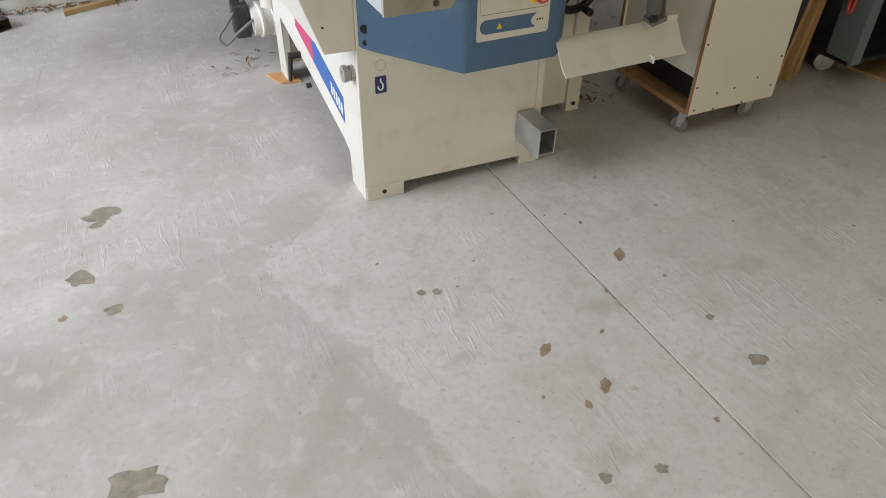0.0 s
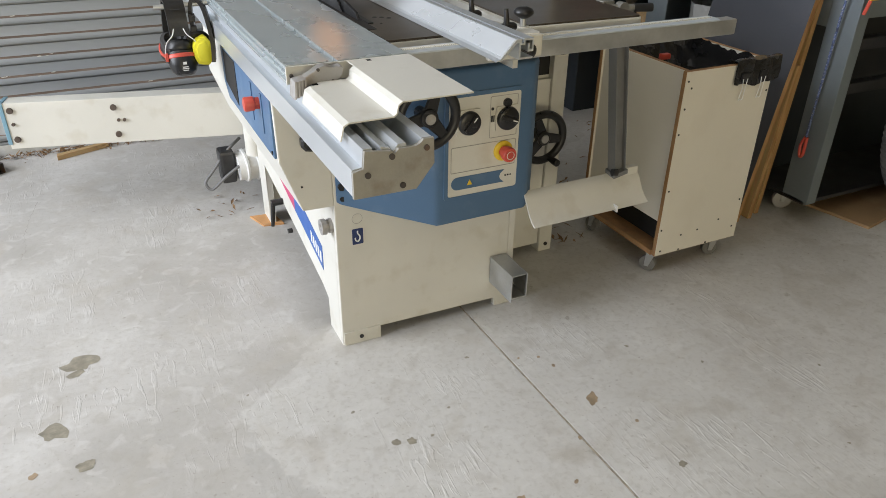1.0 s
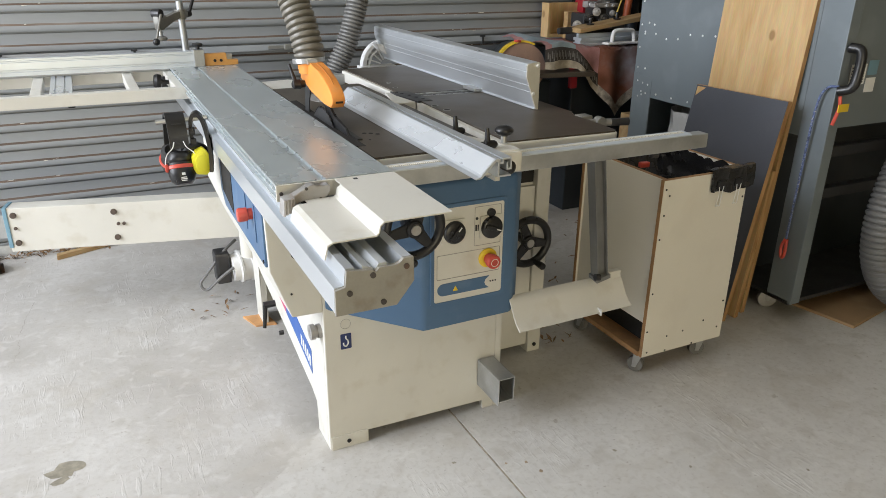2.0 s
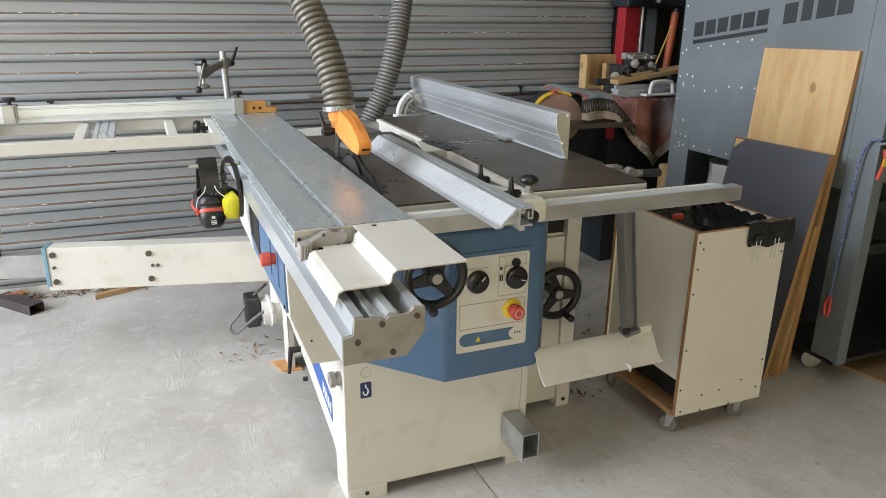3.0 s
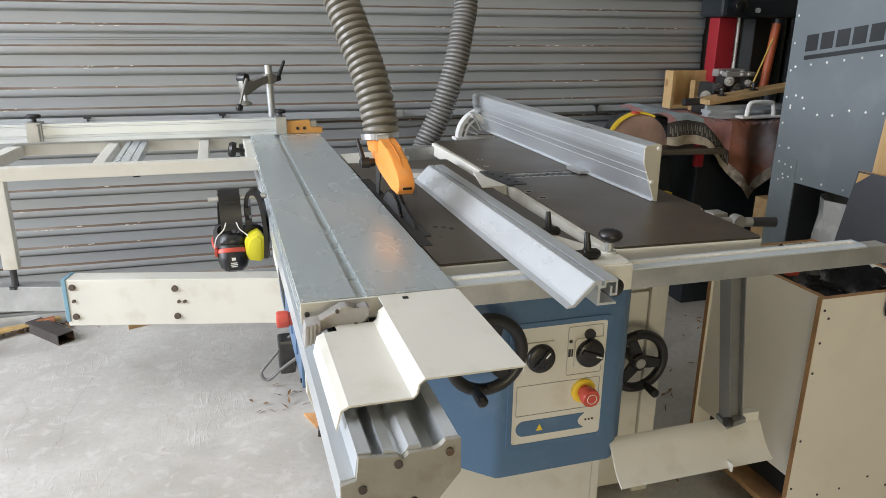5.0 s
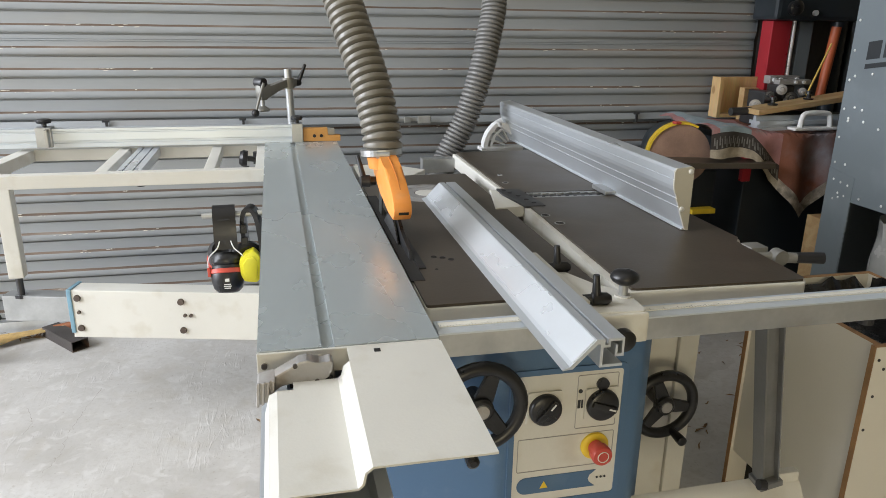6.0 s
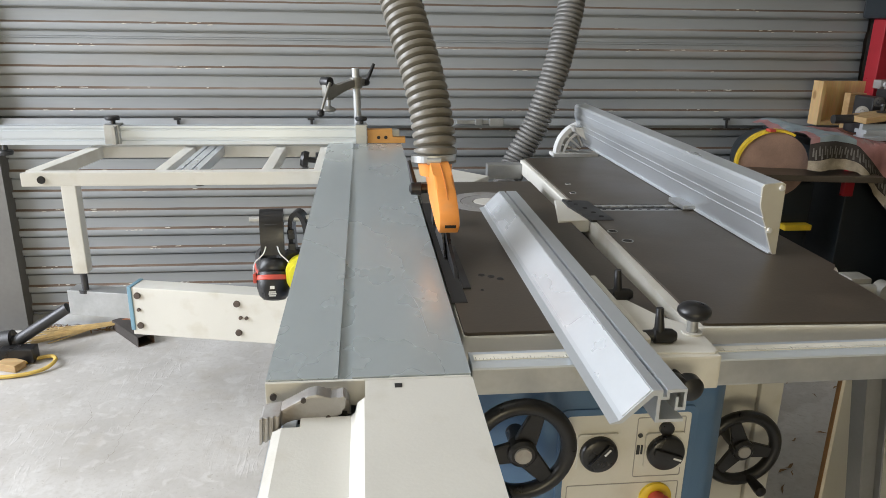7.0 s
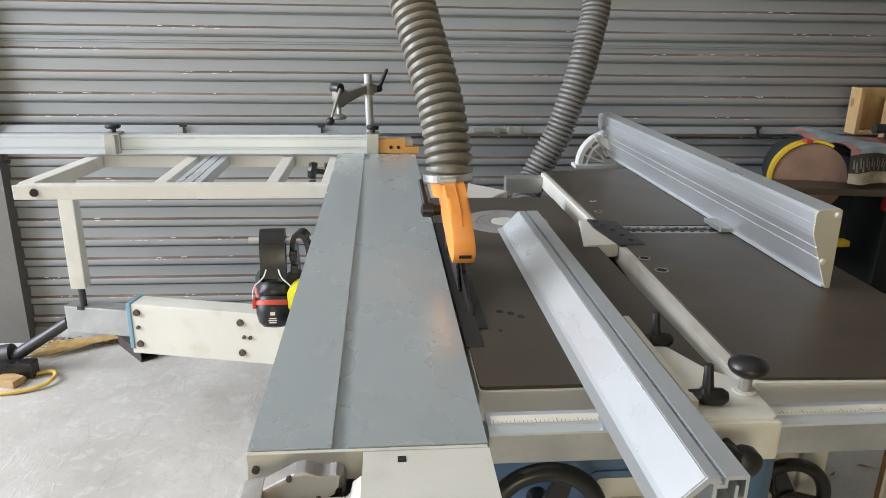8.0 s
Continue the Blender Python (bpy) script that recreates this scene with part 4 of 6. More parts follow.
# no real opening: flat near-black panel paints the shade under the tables
part("planer_cavity", box(B(), 0.565, 0.816, 0.2625, 0.2645, 0.64, 0.84), VOID, mc, "flat dark panel standing for the shade under the planer tables")
part("height_scale", box(B(), 0.826, 0.864, 0.2375, 0.2395, 0.70, 0.83), SCALE, mc, "pale height scale")
bm = B()
for k in range(20):
    box(bm, 0.836, 0.836 + (0.016 if k % 5 else 0.022), 0.2366, 0.2374, 0.705 + k * 0.006, 0.7062 + k * 0.006)
part("height_ticks", bm, CHARCOAL, mc)
part("handwheel_shaft", cyl(B(), (0.755, 0.19, 0.463), (0.755, 0.245, 0.463), 0.014), STEEL_DARK, mc, "", True)
bm = B()
tube(bm, smooth_path([(0.60, 0.26, 0.79), (0.64, 0.2, 0.80), (0.68, 0.14, 0.78), (0.70, 0.13, 0.745)], 6), 0.009, 10)
part("release_handle", bm, BLACK, mc, "black release handle", True)
part("motor_cover", cyl(B(), (0.60, 0.12, 0.70), (0.60, 0.26, 0.70), 0.045, seg=24), BLACK, mc, "", True)
part("stub_bar", box(B(), 0.352, 0.462, 1.13, 1.17, 0.842, 0.888, 0.002), GALV, mc, "galvanised bar stub")
bm = B()
cyl(bm, (0.80, 0.03, 0.885), (0.90, 0.0, 0.885), 0.011, seg=14)
box(bm, 0.81, 0.85, 0.02, 0.06, 0.875, 0.905, 0.005)
cyl(bm, (0.865, 0.02, 0.887), (0.865, -0.005, 0.887), 0.016, seg=18)
part("table_clamp", bm, WEATHERED, mc, "grey table clamp", True)
part("clamp_grip", cyl(B(), (0.89, 0.004, 0.885), (0.955, -0.012, 0.885), 0.011, 0.012, 14), BLACK, mc, "", True)
# outlet drum and cable behind the rear leg
bm = lathe(B(), (0.06, 1.09, 0.165), (-1, -0.12, -0.04), [(0, 0.066), (0.04, 0.066), (0.043, 0.070), (0.052, 0.070), (0.055, 0.064), (0.085, 0.062), (0.088, 0.067), (0.097, 0.067), (0.10, 0.058), (0.125, 0.055), (0.126, 0.02)])
part("flange_outlet", bm, WHITE, mc, "white round flange", True)
part("flange_box", box(B(), -0.125, -0.068, 1.05, 1.13, 0.105, 0.235, 0.012), STEEL_DARK, mc)
part("mains_cable", tube(B(), smooth_path([(-0.03, 1.12, 0.26), (-0.09, 1.08, 0.23), (-0.155, 1.06, 0.165), (-0.19, 1.05, 0.125), (-0.17, 1.04, 0.098), (-0.12, 1.03, 0.14), (-0.06, 1.03, 0.18)], 8), 0.006, 8), CABLE, mc, "grey mains cable", True)

# support arm
arm_dir = Vector((-0.34, 0.08, 0)).normalized()
am = Matrix.Translation((-0.455, 1.164, 0.009)) @ Matrix.Rotation(math.atan2(arm_dir.y, arm_dir.x), 4, "Z")


def along(x0, x1, y0, y1, z0, z1, bev=0.003):
    return box(B(), x0, x1, y0, y1, z0, z1, bev, am)


arm = part("support_arm", along(-0.50, 0.372, -0.075, 0.0, 0.283, 0.452), CREAM, mc, "cream box-section swing arm")
part("arm_slider", along(0.36, 0.60, -0.068, -0.008, 0.335, 0.425), GALV, arm, "galvanised inner tube")
part("arm_cap", along(0.362, 0.377, -0.080, 0.004, 0.300, 0.455), LIGHTBLUE, arm, "pale blue end cap")
for x, z, r in ((0.343, 0.425, 0.013), (0.343, 0.375, 0.007), (0.343, 0.318, 0.013), (0.0, 0.418, 0.013), (-0.01, 0.370, 0.007), (-0.03, 0.370, 0.007), (0.0, 0.316, 0.013)):
    p = am @ Vector((x, 0.001, z))
    d = am.to_3x3() @ Vector((0, 1, 0))
    part("arm_bolt", cyl(B(), p - d * 0.01, p + d * 0.006, r, r * 0.8, 14), BOLT_BROWN, arm, "", True)
part("arm_pivot", cyl(B(), (0.0, 0.985, 0.24), (0.0, 0.985, 0.50), 0.035), CREAM, mc, "", True)

# ---- outrigger table on the arm ----
ot = thing("outrigger_table", (-0.58, 1.28, 0.42), "cream steel outrigger frame table on a support arm", "support table")
part("front_beam", prism(B(), [(-1.012, 1.060), (-0.146, 1.060), (-0.146, 1.098), (-1.000, 1.098)], "z", 0.846, 0.886, 0.003), CREAM, ot)
part("back_beam", box(B(), -0.965, -0.146, 1.500, 1.538, 0.846, 0.886, 0.003), CREAM, ot)
part("end_beam", prism(B(), [(-1.012, 1.098), (-0.968, 1.098), (-0.925, 1.50), (-0.969, 1.50)], "z", 0.846, 0.886, 0.003), CREAM, ot)
part("cross_bar", box(B(), -0.650, -0.615, 1.098, 1.50, 0.850, 0.886, 0.003), CREAM, ot)
part("cross_bar", box(B(), -0.340, -0.306, 1.098, 1.50, 0.850, 0.886, 0.003), CREAM, ot)
part("cross_bar", box(B(), -0.186, -0.146, 1.098, 1.50, 0.846, 0.886, 0.003), CREAM, ot)
part("slotted_bar", prism(B(), [(-0.590, 0.886), (-0.575, 0.886), (-0.575, 0.880), (-0.570, 0.880), (-0.570, 0.886), (-0.545, 0.886), (-0.545, 0.880), (-0.540, 0.880), (-0.540, 0.886), (-0.520, 0.886), (-0.520, 0.855), (-0.590, 0.855)], "y", 1.098, 1.50), ALU, ot, "slotted aluminium bar")
part("corner_bolt", cyl(B(), (-0.955, 1.061, 0.866), (-0.955, 1.054, 0.866), 0.012, 0.010, 14), BLACK, ot, "", True)
for x, y in ((-0.19, 1.44), (-0.53, 1.13)):
    part("clamp_screw", cyl(B(), (x, y, 0.83), (x, y, 0.872), 0.012, seg=12), BLACK, ot)
part("lock_knob", lathe(B(), (-0.186, 1.30, 0.87), (-1, 0, 0.15), [(0, 0.008), (0.03, 0.009), (0.03, 0.026), (0.045, 0.028), (0.055, 0.022), (0.057, 0.008)]), BLACK, ot, "black locking knob", True)
part("lock_knob", lathe(B(), (-0.186, 1.16, 0.862), (-1, 0, 0), [(0, 0.008), (0.02, 0.009), (0.02, 0.016), (0.04, 0.014)]), BLACK, ot, "black locking knob", True)
part("leg", box(B(), -0.999, -0.953, 1.288, 1.334, 0.498, 0.846, 0.003), CREAM, ot)
part("leg_spindle", cyl(B(), (-0.976, 1.311, 0.428), (-0.976, 1.311, 0.50), 0.011, seg=14), STEEL_DARK, ot, "dark steel spindle", True)
part("leg_nut", cyl(B(), (-0.976, 1.311, 0.4255), (-0.976, 1.311, 0.434), 0.022, seg=8), STEEL_DARK, ot)

# ---- crosscut fence with its stop ----
FEN = [(1.470, 0.897), (1.470, 0.910), (1.474, 0.912), (1.474, 0.918), (1.470, 0.920), (1.470, 0.945), (1.473, 0.947), (1.473, 0.951), (1.470, 0.953), (1.470, 0.960), (1.505, 0.960), (1.505, 0.897)]
cf = thing("crosscut_fence", (-0.75, 1.48, 0.897), "long silver aluminium crosscut fence across the table", "fence")
part("fence_bar", prism(B(), FEN, "x", -1.62, -0.062), ALU_X, cf)
st = part("stop_block", box(B(), -0.902, -0.853, 1.456, 1.512, 0.900, 0.966, 0.002), GALV, cf, "folded metal stop block")
part("stop_lip", box(B(), -0.868, -0.858, 1.43, 1.456, 0.902, 0.962, 0.001), GALV, st)
part("stop_knob", lathe(B(), (-0.878, 1.485, 0.966), (0, 0, 1), [(0, 0.008), (0.012, 0.008), (0.013, 0.022), (0.020, 0.025), (0.026, 0.020), (0.027, 0.006)]), BLACK, st, "black knob", True)
part("end_knob", lathe(B(), (-1.235, 1.478, 0.862), (0, 0, 1), [(0, 0.006), (0.001, 0.022), (0.010, 0.026), (0.016, 0.022), (0.018, 0.010), (0.035, 0.008)]), BLACK, cf, "black knob under the fence", True)
part("clamp_knob", lathe(B(), (-0.042, 1.485, 0.966), (0, 0, 1), [(0, 0.008), (0.010, 0.008), (0.011, 0.019), (0.018, 0.022), (0.024, 0.018), (0.026, 0.006)]), BLACK, cf, "black knob", True)
part("end_clamp", box(B(), -0.062, -0.022, 1.455, 1.515, 0.8995, 0.966, 0.002), GALV, cf, "folded metal end clamp")
bm = prism(B(), [(-0.0215, 0.901), (0.112, 0.901), (0.112, 0.921), (0.066, 0.921), (0.066, 0.948), (-0.0215, 0.948)], "y", 1.462, 1.498, 0.002)
ob_ = part("splinter_block", bm, material("orange_wood_block", (0.62, 0.30, 0.075), 0.55, 0, 0.12, 14, 120, 0.1), cf, "orange splinter block with bolt holes")
for x in (0.018, 0.043):
    part("block_hole", cyl(B(), (x, 1.463, 0.921), (x, 1.460, 0.921), 0.006, seg=12), VOID, ob_)
part("block_insert", box(B(), 0.066, 0.092, 1.480, 1.50, 0.921, 0.944, 0.001), GALV, ob_)

# ---- hold-down clamp ----
hd = thing("hold_down_clamp", (-0.058, 1.75, 0.9), "grey cast hold-down clamp on a steel post", "clamp")
hm = Matrix.Translation((-0.060, 1.75, 0)) @ Matrix.Rotation(radians(46), 4, "Z")
part("post", cyl(B(), (-0.054, 1.75, 0.9), (-0.061, 1.75, 1.137), 0.0145, seg=20), GALV, hd, "pale steel post", True)
ARM = [(0.036, 1.098), (0.036, 1.070), (-0.030, 1.068), (-0.075, 1.060), (-0.118, 1.044), (-0.132, 1.030), (-0.158, 1.030), (-0.166, 1.058), (-0.166, 1.092),
       (-0.156, 1.105), (-0.140, 1.104), (-0.130, 1.088), (-0.112, 1.076), (-0.080, 1.086), (-0.030, 1.097)]
bm = prism(B(), ARM, "y", -0.013, 0.013, 0.004, hm)
cyl(bm, hm @ Vector((0, 0, 1.064)), hm @ Vector((-0.001, 0, 1.104)), 0.023, seg=20)
part("cast_arm", bm, WEATHERED, hd, "", True)
part("cam_roller", cyl(B(), hm @ Vector((-0.152, -0.020, 1.096)), hm @ Vector((-0.152, 0.020, 1.096)), 0.018, seg=18, bevel=0.003), STEEL_DARK, hd, "", True)
part("press_spindle", cyl(B(), hm @ Vector((-0.145, 0, 1.04)), hm @ Vector((-0.145, 0, 1.006)), 0.008, seg=12), GALV, hd, "", True)
part("press_pad", lathe(B(), hm @ Vector((-0.145, 0, 0.988)), (0, 0, 1), [(0, 0.020), (0.004, 0.026), (0.011, 0.026), (0.020, 0.010)], 20), WEATHERED, hd, "", True)
part("cam_handle", cyl(B(), hm @ Vector((-0.156, -0.022, 1.094)), hm @ Vector((-0.205, -0.026, 1.000)), 0.0065, 0.0045, 10), WEATHERED, hd, "", True)
part("handle_ball", ball(B(), hm @ Vector((-0.211, -0.027, 0.990)), 0.0145), BLACK, hd, "black ball", True)
bm = cyl(B(), hm @ Vector((0.034, 0, 1.080)), hm @ Vector((0.062, 0, 1.082)), 0.013, seg=14)
cyl(bm, hm @ Vector((0.054, 0, 1.078)), hm @ Vector((0.092, -0.008, 1.150)), 0.0085, 0.006, 12)
part("lock_lever", bm, BLACK, hd, "black locking lever", True)

# ---- saw fence (aluminium extrusion with a sliding head) ----
sf = thing("rip_fence", (0.33, 0.1, 0.896), "silver aluminium rip fence laid flat with a cream head", "fence")
fm = Matrix.Translation((0, 0.004, 0))
RIP = [(0.229, 0.8975), (0.240, 0.901), (0.284, 0.9375), (0.296, 0.9375), (0.296, 0.929), (0.302, 0.929), (0.302, 0.938), (0.332, 0.938), (0.332, 0.911), (0.316, 0.911), (0.316, 0.928),
       (0.320, 0.928), (0.320, 0.915), (0.328, 0.915), (0.328, 0.934), (0.306, 0.934), (0.306, 0.9255), (0.294, 0.9255), (0.294, 0.9003), (0.331, 0.9003), (0.331, 0.8965),
       (0.290, 0.8965), (0.290, 0.930), (0.286, 0.931), (0.244, 0.8975), (0.230, 0.8962)]
RIP = [(x + 0.008 if x < 0.25 else 0.296 + (x - 0.296) * 0.78 if x > 0.296 else x, z) for x, z in RIP]
bm = prism(B(), RIP, "y", -0.397, 0.562, m=fm)
part("fence_extrusion", bm, ALU, sf, "hollow aluminium extrusion")
part("wear_face", prism(B(), [(0.2525, 0.9055), (0.2828, 0.9366), (0.2818, 0.9374), (0.2515, 0.9063)], "y", -0.395, 0.560, m=fm), material("bright_wear_face", (0.69, 0.725, 0.76), 0.27, 0.5, 0.03, 9, 160, 0.0, (0.60, 0.63, 0.66), 0.35, 12, (1, 0.6, 1), rough_vary=0.04), sf)
bm = B()
prism(bm, [(0.336, -0.245), (0.428, -0.252), (0.437, -0.243), (0.440, -0.165), (0.400, -0.130), (0.345, 0.015), (0.336, 0.015)], "z", 0.898, 0.910, 0.003)
hb = part("fence_head", bm, CREAM, sf, "cream fence head")
part("head_skirt", box(B(), 0.300, 0.437, -0.256, -0.236, 0.858, 0.9075, 0.004), CREAM, hb)
part("head_web", prism(B(), [(0.336, -0.235), (0.345, -0.235), (0.345, 0.012), (0.336, 0.012)], "z", 0.910, 0.926, 0.002), CREAM, hb)
part("knob_stem", cyl(B(), (0.424, -0.188, 0.910), (0.424, -0.188, 0.932), 0.0075, seg=16), GALV, hb, "bare steel stem", True)
part("knob_boss", cyl(B(), (0.424, -0.188, 0.909), (0.424, -0.188, 0.9125), 0.014, seg=20), CREAM, hb, "", True)
part("mushroom_knob", lathe(B(), (0.424, -0.188, 0.930), (0, 0, 1), [(0, 0.009), (0.002, 0.013), (0.007, 0.0205), (0.012, 0.0235), (0.017, 0.0230), (0.022, 0.0185), (0.025, 0.011), (0.026, 0.002)]), BLACK, hb, "black mushroom knob", True)


def fence_lever(c):
    x, y, z = c
    bm = lathe(B(), (x - 0.022, y + 0.004, z), (1, -0.15, 0), [(0, 0.007), (0.014, 0.008), (0.016, 0.011), (0.040, 0.010), (0.046, 0.006)], 16)
    cyl(bm, (x, y, z + 0.004), (x - 0.002, y + 0.002, z + 0.040), 0.0075, 0.005, 14)
    part("lock_lever", bm, BLACK, hb, "black locking lever", True)


fence_lever((0.362, -0.052, 0.917))
fence_lever((0.364, -0.215, 0.920))
for x, y, z, r in ((0.372, -0.256, 0.884, 0.0175), (0.352, -0.256, 0.889, 0.0145)):
    part("ball_knob", lathe(B(), (x, y, z), (0.12, -1, 0), [(0, 0.006), (0.024, 0.006), (0.026, r * 0.8), (0.034, r), (0.046, r * 0.92), (0.052, r * 0.4)]), BLACK, hb, "black round knob", True)

# ---- planer fence ----
pf = thing("planer_fence", (0.71, 0.75, 0.902), "tall silver aluminium planer fence standing on the table", "fence")
PF = [(0.7285, 0.9045), (0.722, 0.9045), (0.717, 0.914), (0.703, 0.950), (0.700, 0.957), (0.7008, 0.9585), (0.6925, 0.977), (0.6933, 0.9785), (0.686, 0.995), (0.684, 1.004),
      (0.6835, 1.018), (0.6846, 1.0188), (0.6835, 1.0205), (0.683, 1.036), (0.687, 1.042), (0.722, 1.0455), (0.727, 1.042)]
PF = [(0.710 + (x - 0.687) * 1.02, z - 0.001) for x, z in PF]
part("fence_extrusion", prism(B(), PF, "y", 0.170, 1.43), ALU, pf)
part("end_cap", prism(B(), PF, "y", 0.165, 0.170), material("brushed_end_cap", (0.55, 0.53, 0.46), 0.45, 0.2, 0.05), pf, "pale grey end cap")
for x, z in ((0.743, 1.034), (0.731, 0.952)):
    part("cap_screw", lathe(B(), (x, 0.165, z), (0, -1, 0), [(0, 0.0055), (0.003, 0.0055), (0.004, 0.003)], 12), RIVET, pf, "", True)
part("bottom_lip", prism(B(), [(0.738, 0.9035), (0.753, 0.9035), (0.750, 0.9075), (0.744, 0.909)], "y", 0.17, 1.41), ALU, pf)
part("cutter_cover", box(B(), 0.712, 0.744, 0.50, 0.585, 0.9035, 0.914, 0.002), GALV, pf)
# tilt quadrant at the far end
q = part("tilt_quadrant", B(), WHITE, pf, "white cast tilt quadrant")
bm = B()
for r0, r1 in ((0.115, 0.100), (0.088, 0.080)):
    pts = [(0.76 + r0 * math.cos(radians(a)), 0.868 + r0 * math.sin(radians(a))) for a in range(90, 181, 10)] + [(0.76 + r1 * math.cos(radians(a)), 0.868 + r1 * math.sin(radians(a))) for a in range(180, 89, -10)]
    prism(bm, pts, "y", 1.42, 1.46, 0.002)
for a in (100, 120, 140, 160, 178):
    d = Vector((math.cos(radians(a)), math.sin(radians(a))))
    s = Vector((-d.y, d.x)) * 0.003
    c = Vector((0.76, 0.868))
    prism(bm, [tuple(c + d * 0.03 + s), tuple(c + d * 0.103 + s), tuple(c + d * 0.103 - s), tuple(c + d * 0.03 - s)], "y", 1.425, 1.455)
box(bm, 0.635, 0.80, 1.41, 1.47, 0.858, 0.870, 0.002)
bm.to_mesh(q.data)
bm.free()
bm = prism(B(), [(0.690, 0.972), (0.735, 0.965), (0.80, 0.935), (0.80, 0.905), (0.735, 0.925), (0.700, 0.950)], "y", 1.36, 1.43, 0.004)
part("fence_bracket", bm, WHITE, pf, "white cast bracket")

# ---- saw guard and its hose ----
sg = thing("saw_guard", (0.117, 0.3, 0.93), "orange plastic saw guard hood over the blade", "blade guard")
G = [(0.124, 0.964), (0.121, 0.975), (0.127, 0.988), (0.150, 1.003), (0.195, 1.022), (0.255, 1.036), (0.33, 1.047), (0.40, 1.050), (0.435, 1.040), (0.448, 1.012), (0.440, 0.988), (0.33, 0.968), (0.20, 0.954), (0.142, 0.951)]
G = [(0.448 + (y - 0.448) * 0.93, z + 0.006) for y, z in G]
part("hood", prism(B(), G, "x", 0.098, 0.135, 0.006), ORANGE, sg, "", True)
part("hood_seam", prism(B(), [(p[0] + (0.004 if p[0] < 0.2 else 0), p[1] + (0.0015 if p[1] > 0.98 else 0)) for p in G], "x", 0.1165, 0.1185), material("orange_seam", (0.55, 0.19, 0.04), 0.6), sg)
part("hood_mouth", prism(B(), [(y + 0.0225, z + 0.006) for y, z in ((0.1230, 0.9655), (0.1222, 0.971), (0.127, 0.973), (0.129, 0.965))], "x", 0.108, 0.128), VOID, sg)
part("hood_spigot", cyl(B(), (0.114, 0.385, 1.02), (0.112, 0.385, 1.055), 0.033, 0.037, 28), ORANGE, sg, "", True)
bm = lathe(B(), (0.098, 0.40, 0.985), (-1, 0, 0), [(0, 0.010), (0.012, 0.011), (0.014, 0.014), (0.034, 0.013), (0.038, 0.006)], 16)
cyl(bm, (0.072, 0.40, 0.987), (0.060, 0.42, 1.040), 0.007, 0.0045, 12)
part("hood_lever", bm, BLACK, sg, "black clamp lever", True)

h1 = thing("extraction_hose", (0.11, 0.385, 1.05), "grey ribbed extraction hose rising from the saw guard", "hose", "extraction hoses")
p1 = smooth_path([(0.112, 0.385, 1.040), (0.112, 0.395, 1.09), (0.094, 0.44, 1.20), (0.050, 0.53, 1.36), (0.00, 0.66, 1.58), (-0.06, 0.80, 1.95), (-0.08, 0.88, 2.4), (-0.08, 0.9, 4.2)], 14)
part("hose_body", tube(B(), p1, 0.0395, 24, (0.0180, 0.0052)), HOSE, h1, "", True)
clampring = part("hose_clip", lathe(B(), (0.110, 0.386, 1.047), (-0.05, 0.1, 1), [(0, 0.0445), (0.0, 0.0462), (0.013, 0.0462), (0.013, 0.0445)], 32), GALV, h1, "steel hose clip")
part("clip_screw", cyl(B(), (0.092, 0.341, 1.054), (0.120, 0.338, 1.054), 0.007, seg=12), GALV, clampring)

h2 = thing("extraction_hose", (0.48, 1.3, 0.8), "dark grey ribbed extraction hose rising behind the planer", "hose", "extraction hoses")
p2 = smooth_path([(0.42, 1.12, 0.66), (0.435, 1.25, 0.77), (0.468, 1.32, 0.83), (0.505, 1.335, 0.90), (0.55, 1.34, 0.985), (0.585, 1.345, 1.085), (0.617, 1.36, 1.185), (0.645, 1.39, 1.29), (0.668, 1.42, 1.39), (0.69, 1.50, 1.65), (0.70, 1.55, 2.2), (0.70, 1.6, 4.2)], 14)
part("hose_body", tube(B(), p2, 0.0405, 22, (0.0155, 0.005)), HOSE_DARK, h2, "", True)
part("hose_clip", cyl(B(), (0.42, 1.12, 0.655), (0.422, 1.135, 0.672), 0.0455, seg=28), GALV, h2, "steel hose clip")

# ---- ear defenders hanging from the rod ----
rod = thing("hanging_rod", (-0.15, 0.60, 0.868), "pale steel rod screwed to the sliding table", "rod")
part("rod_bar", cyl(B(), (-0.1585, 0.59, 0.872), (-0.305, 0.605, 0.865), 0.0075, seg=14), GALV, rod, "", True)


def flat_band(bm, pts, w_dir, w, t):
    """A flat strap along points."""
    pts = [Vector(p) for p in pts]
    w_dir = Vector(w_dir).normalized()
    rows = []
    for k, p in enumerate(pts):
        d = (pts[min(k + 1, len(pts) - 1)] - pts[max(k - 1, 0)]).normalized()
        nrm = w_dir.cross(d).normalized() * t
        rows.append([bm.verts.new(p + a * w * w_dir + c * nrm) for a, c in ((-1, -1), (1, -1), (1, 1), (-1, 1))])
    for a, b in zip(rows, rows[1:]):
        for i in range(4):
            bm.faces.new((a[i], a[(i + 1) % 4], b[(i + 1) % 4], b[i]))
    bm.faces.new(rows[0])
    bm.faces.new(rows[-1][::-1])
    return bm


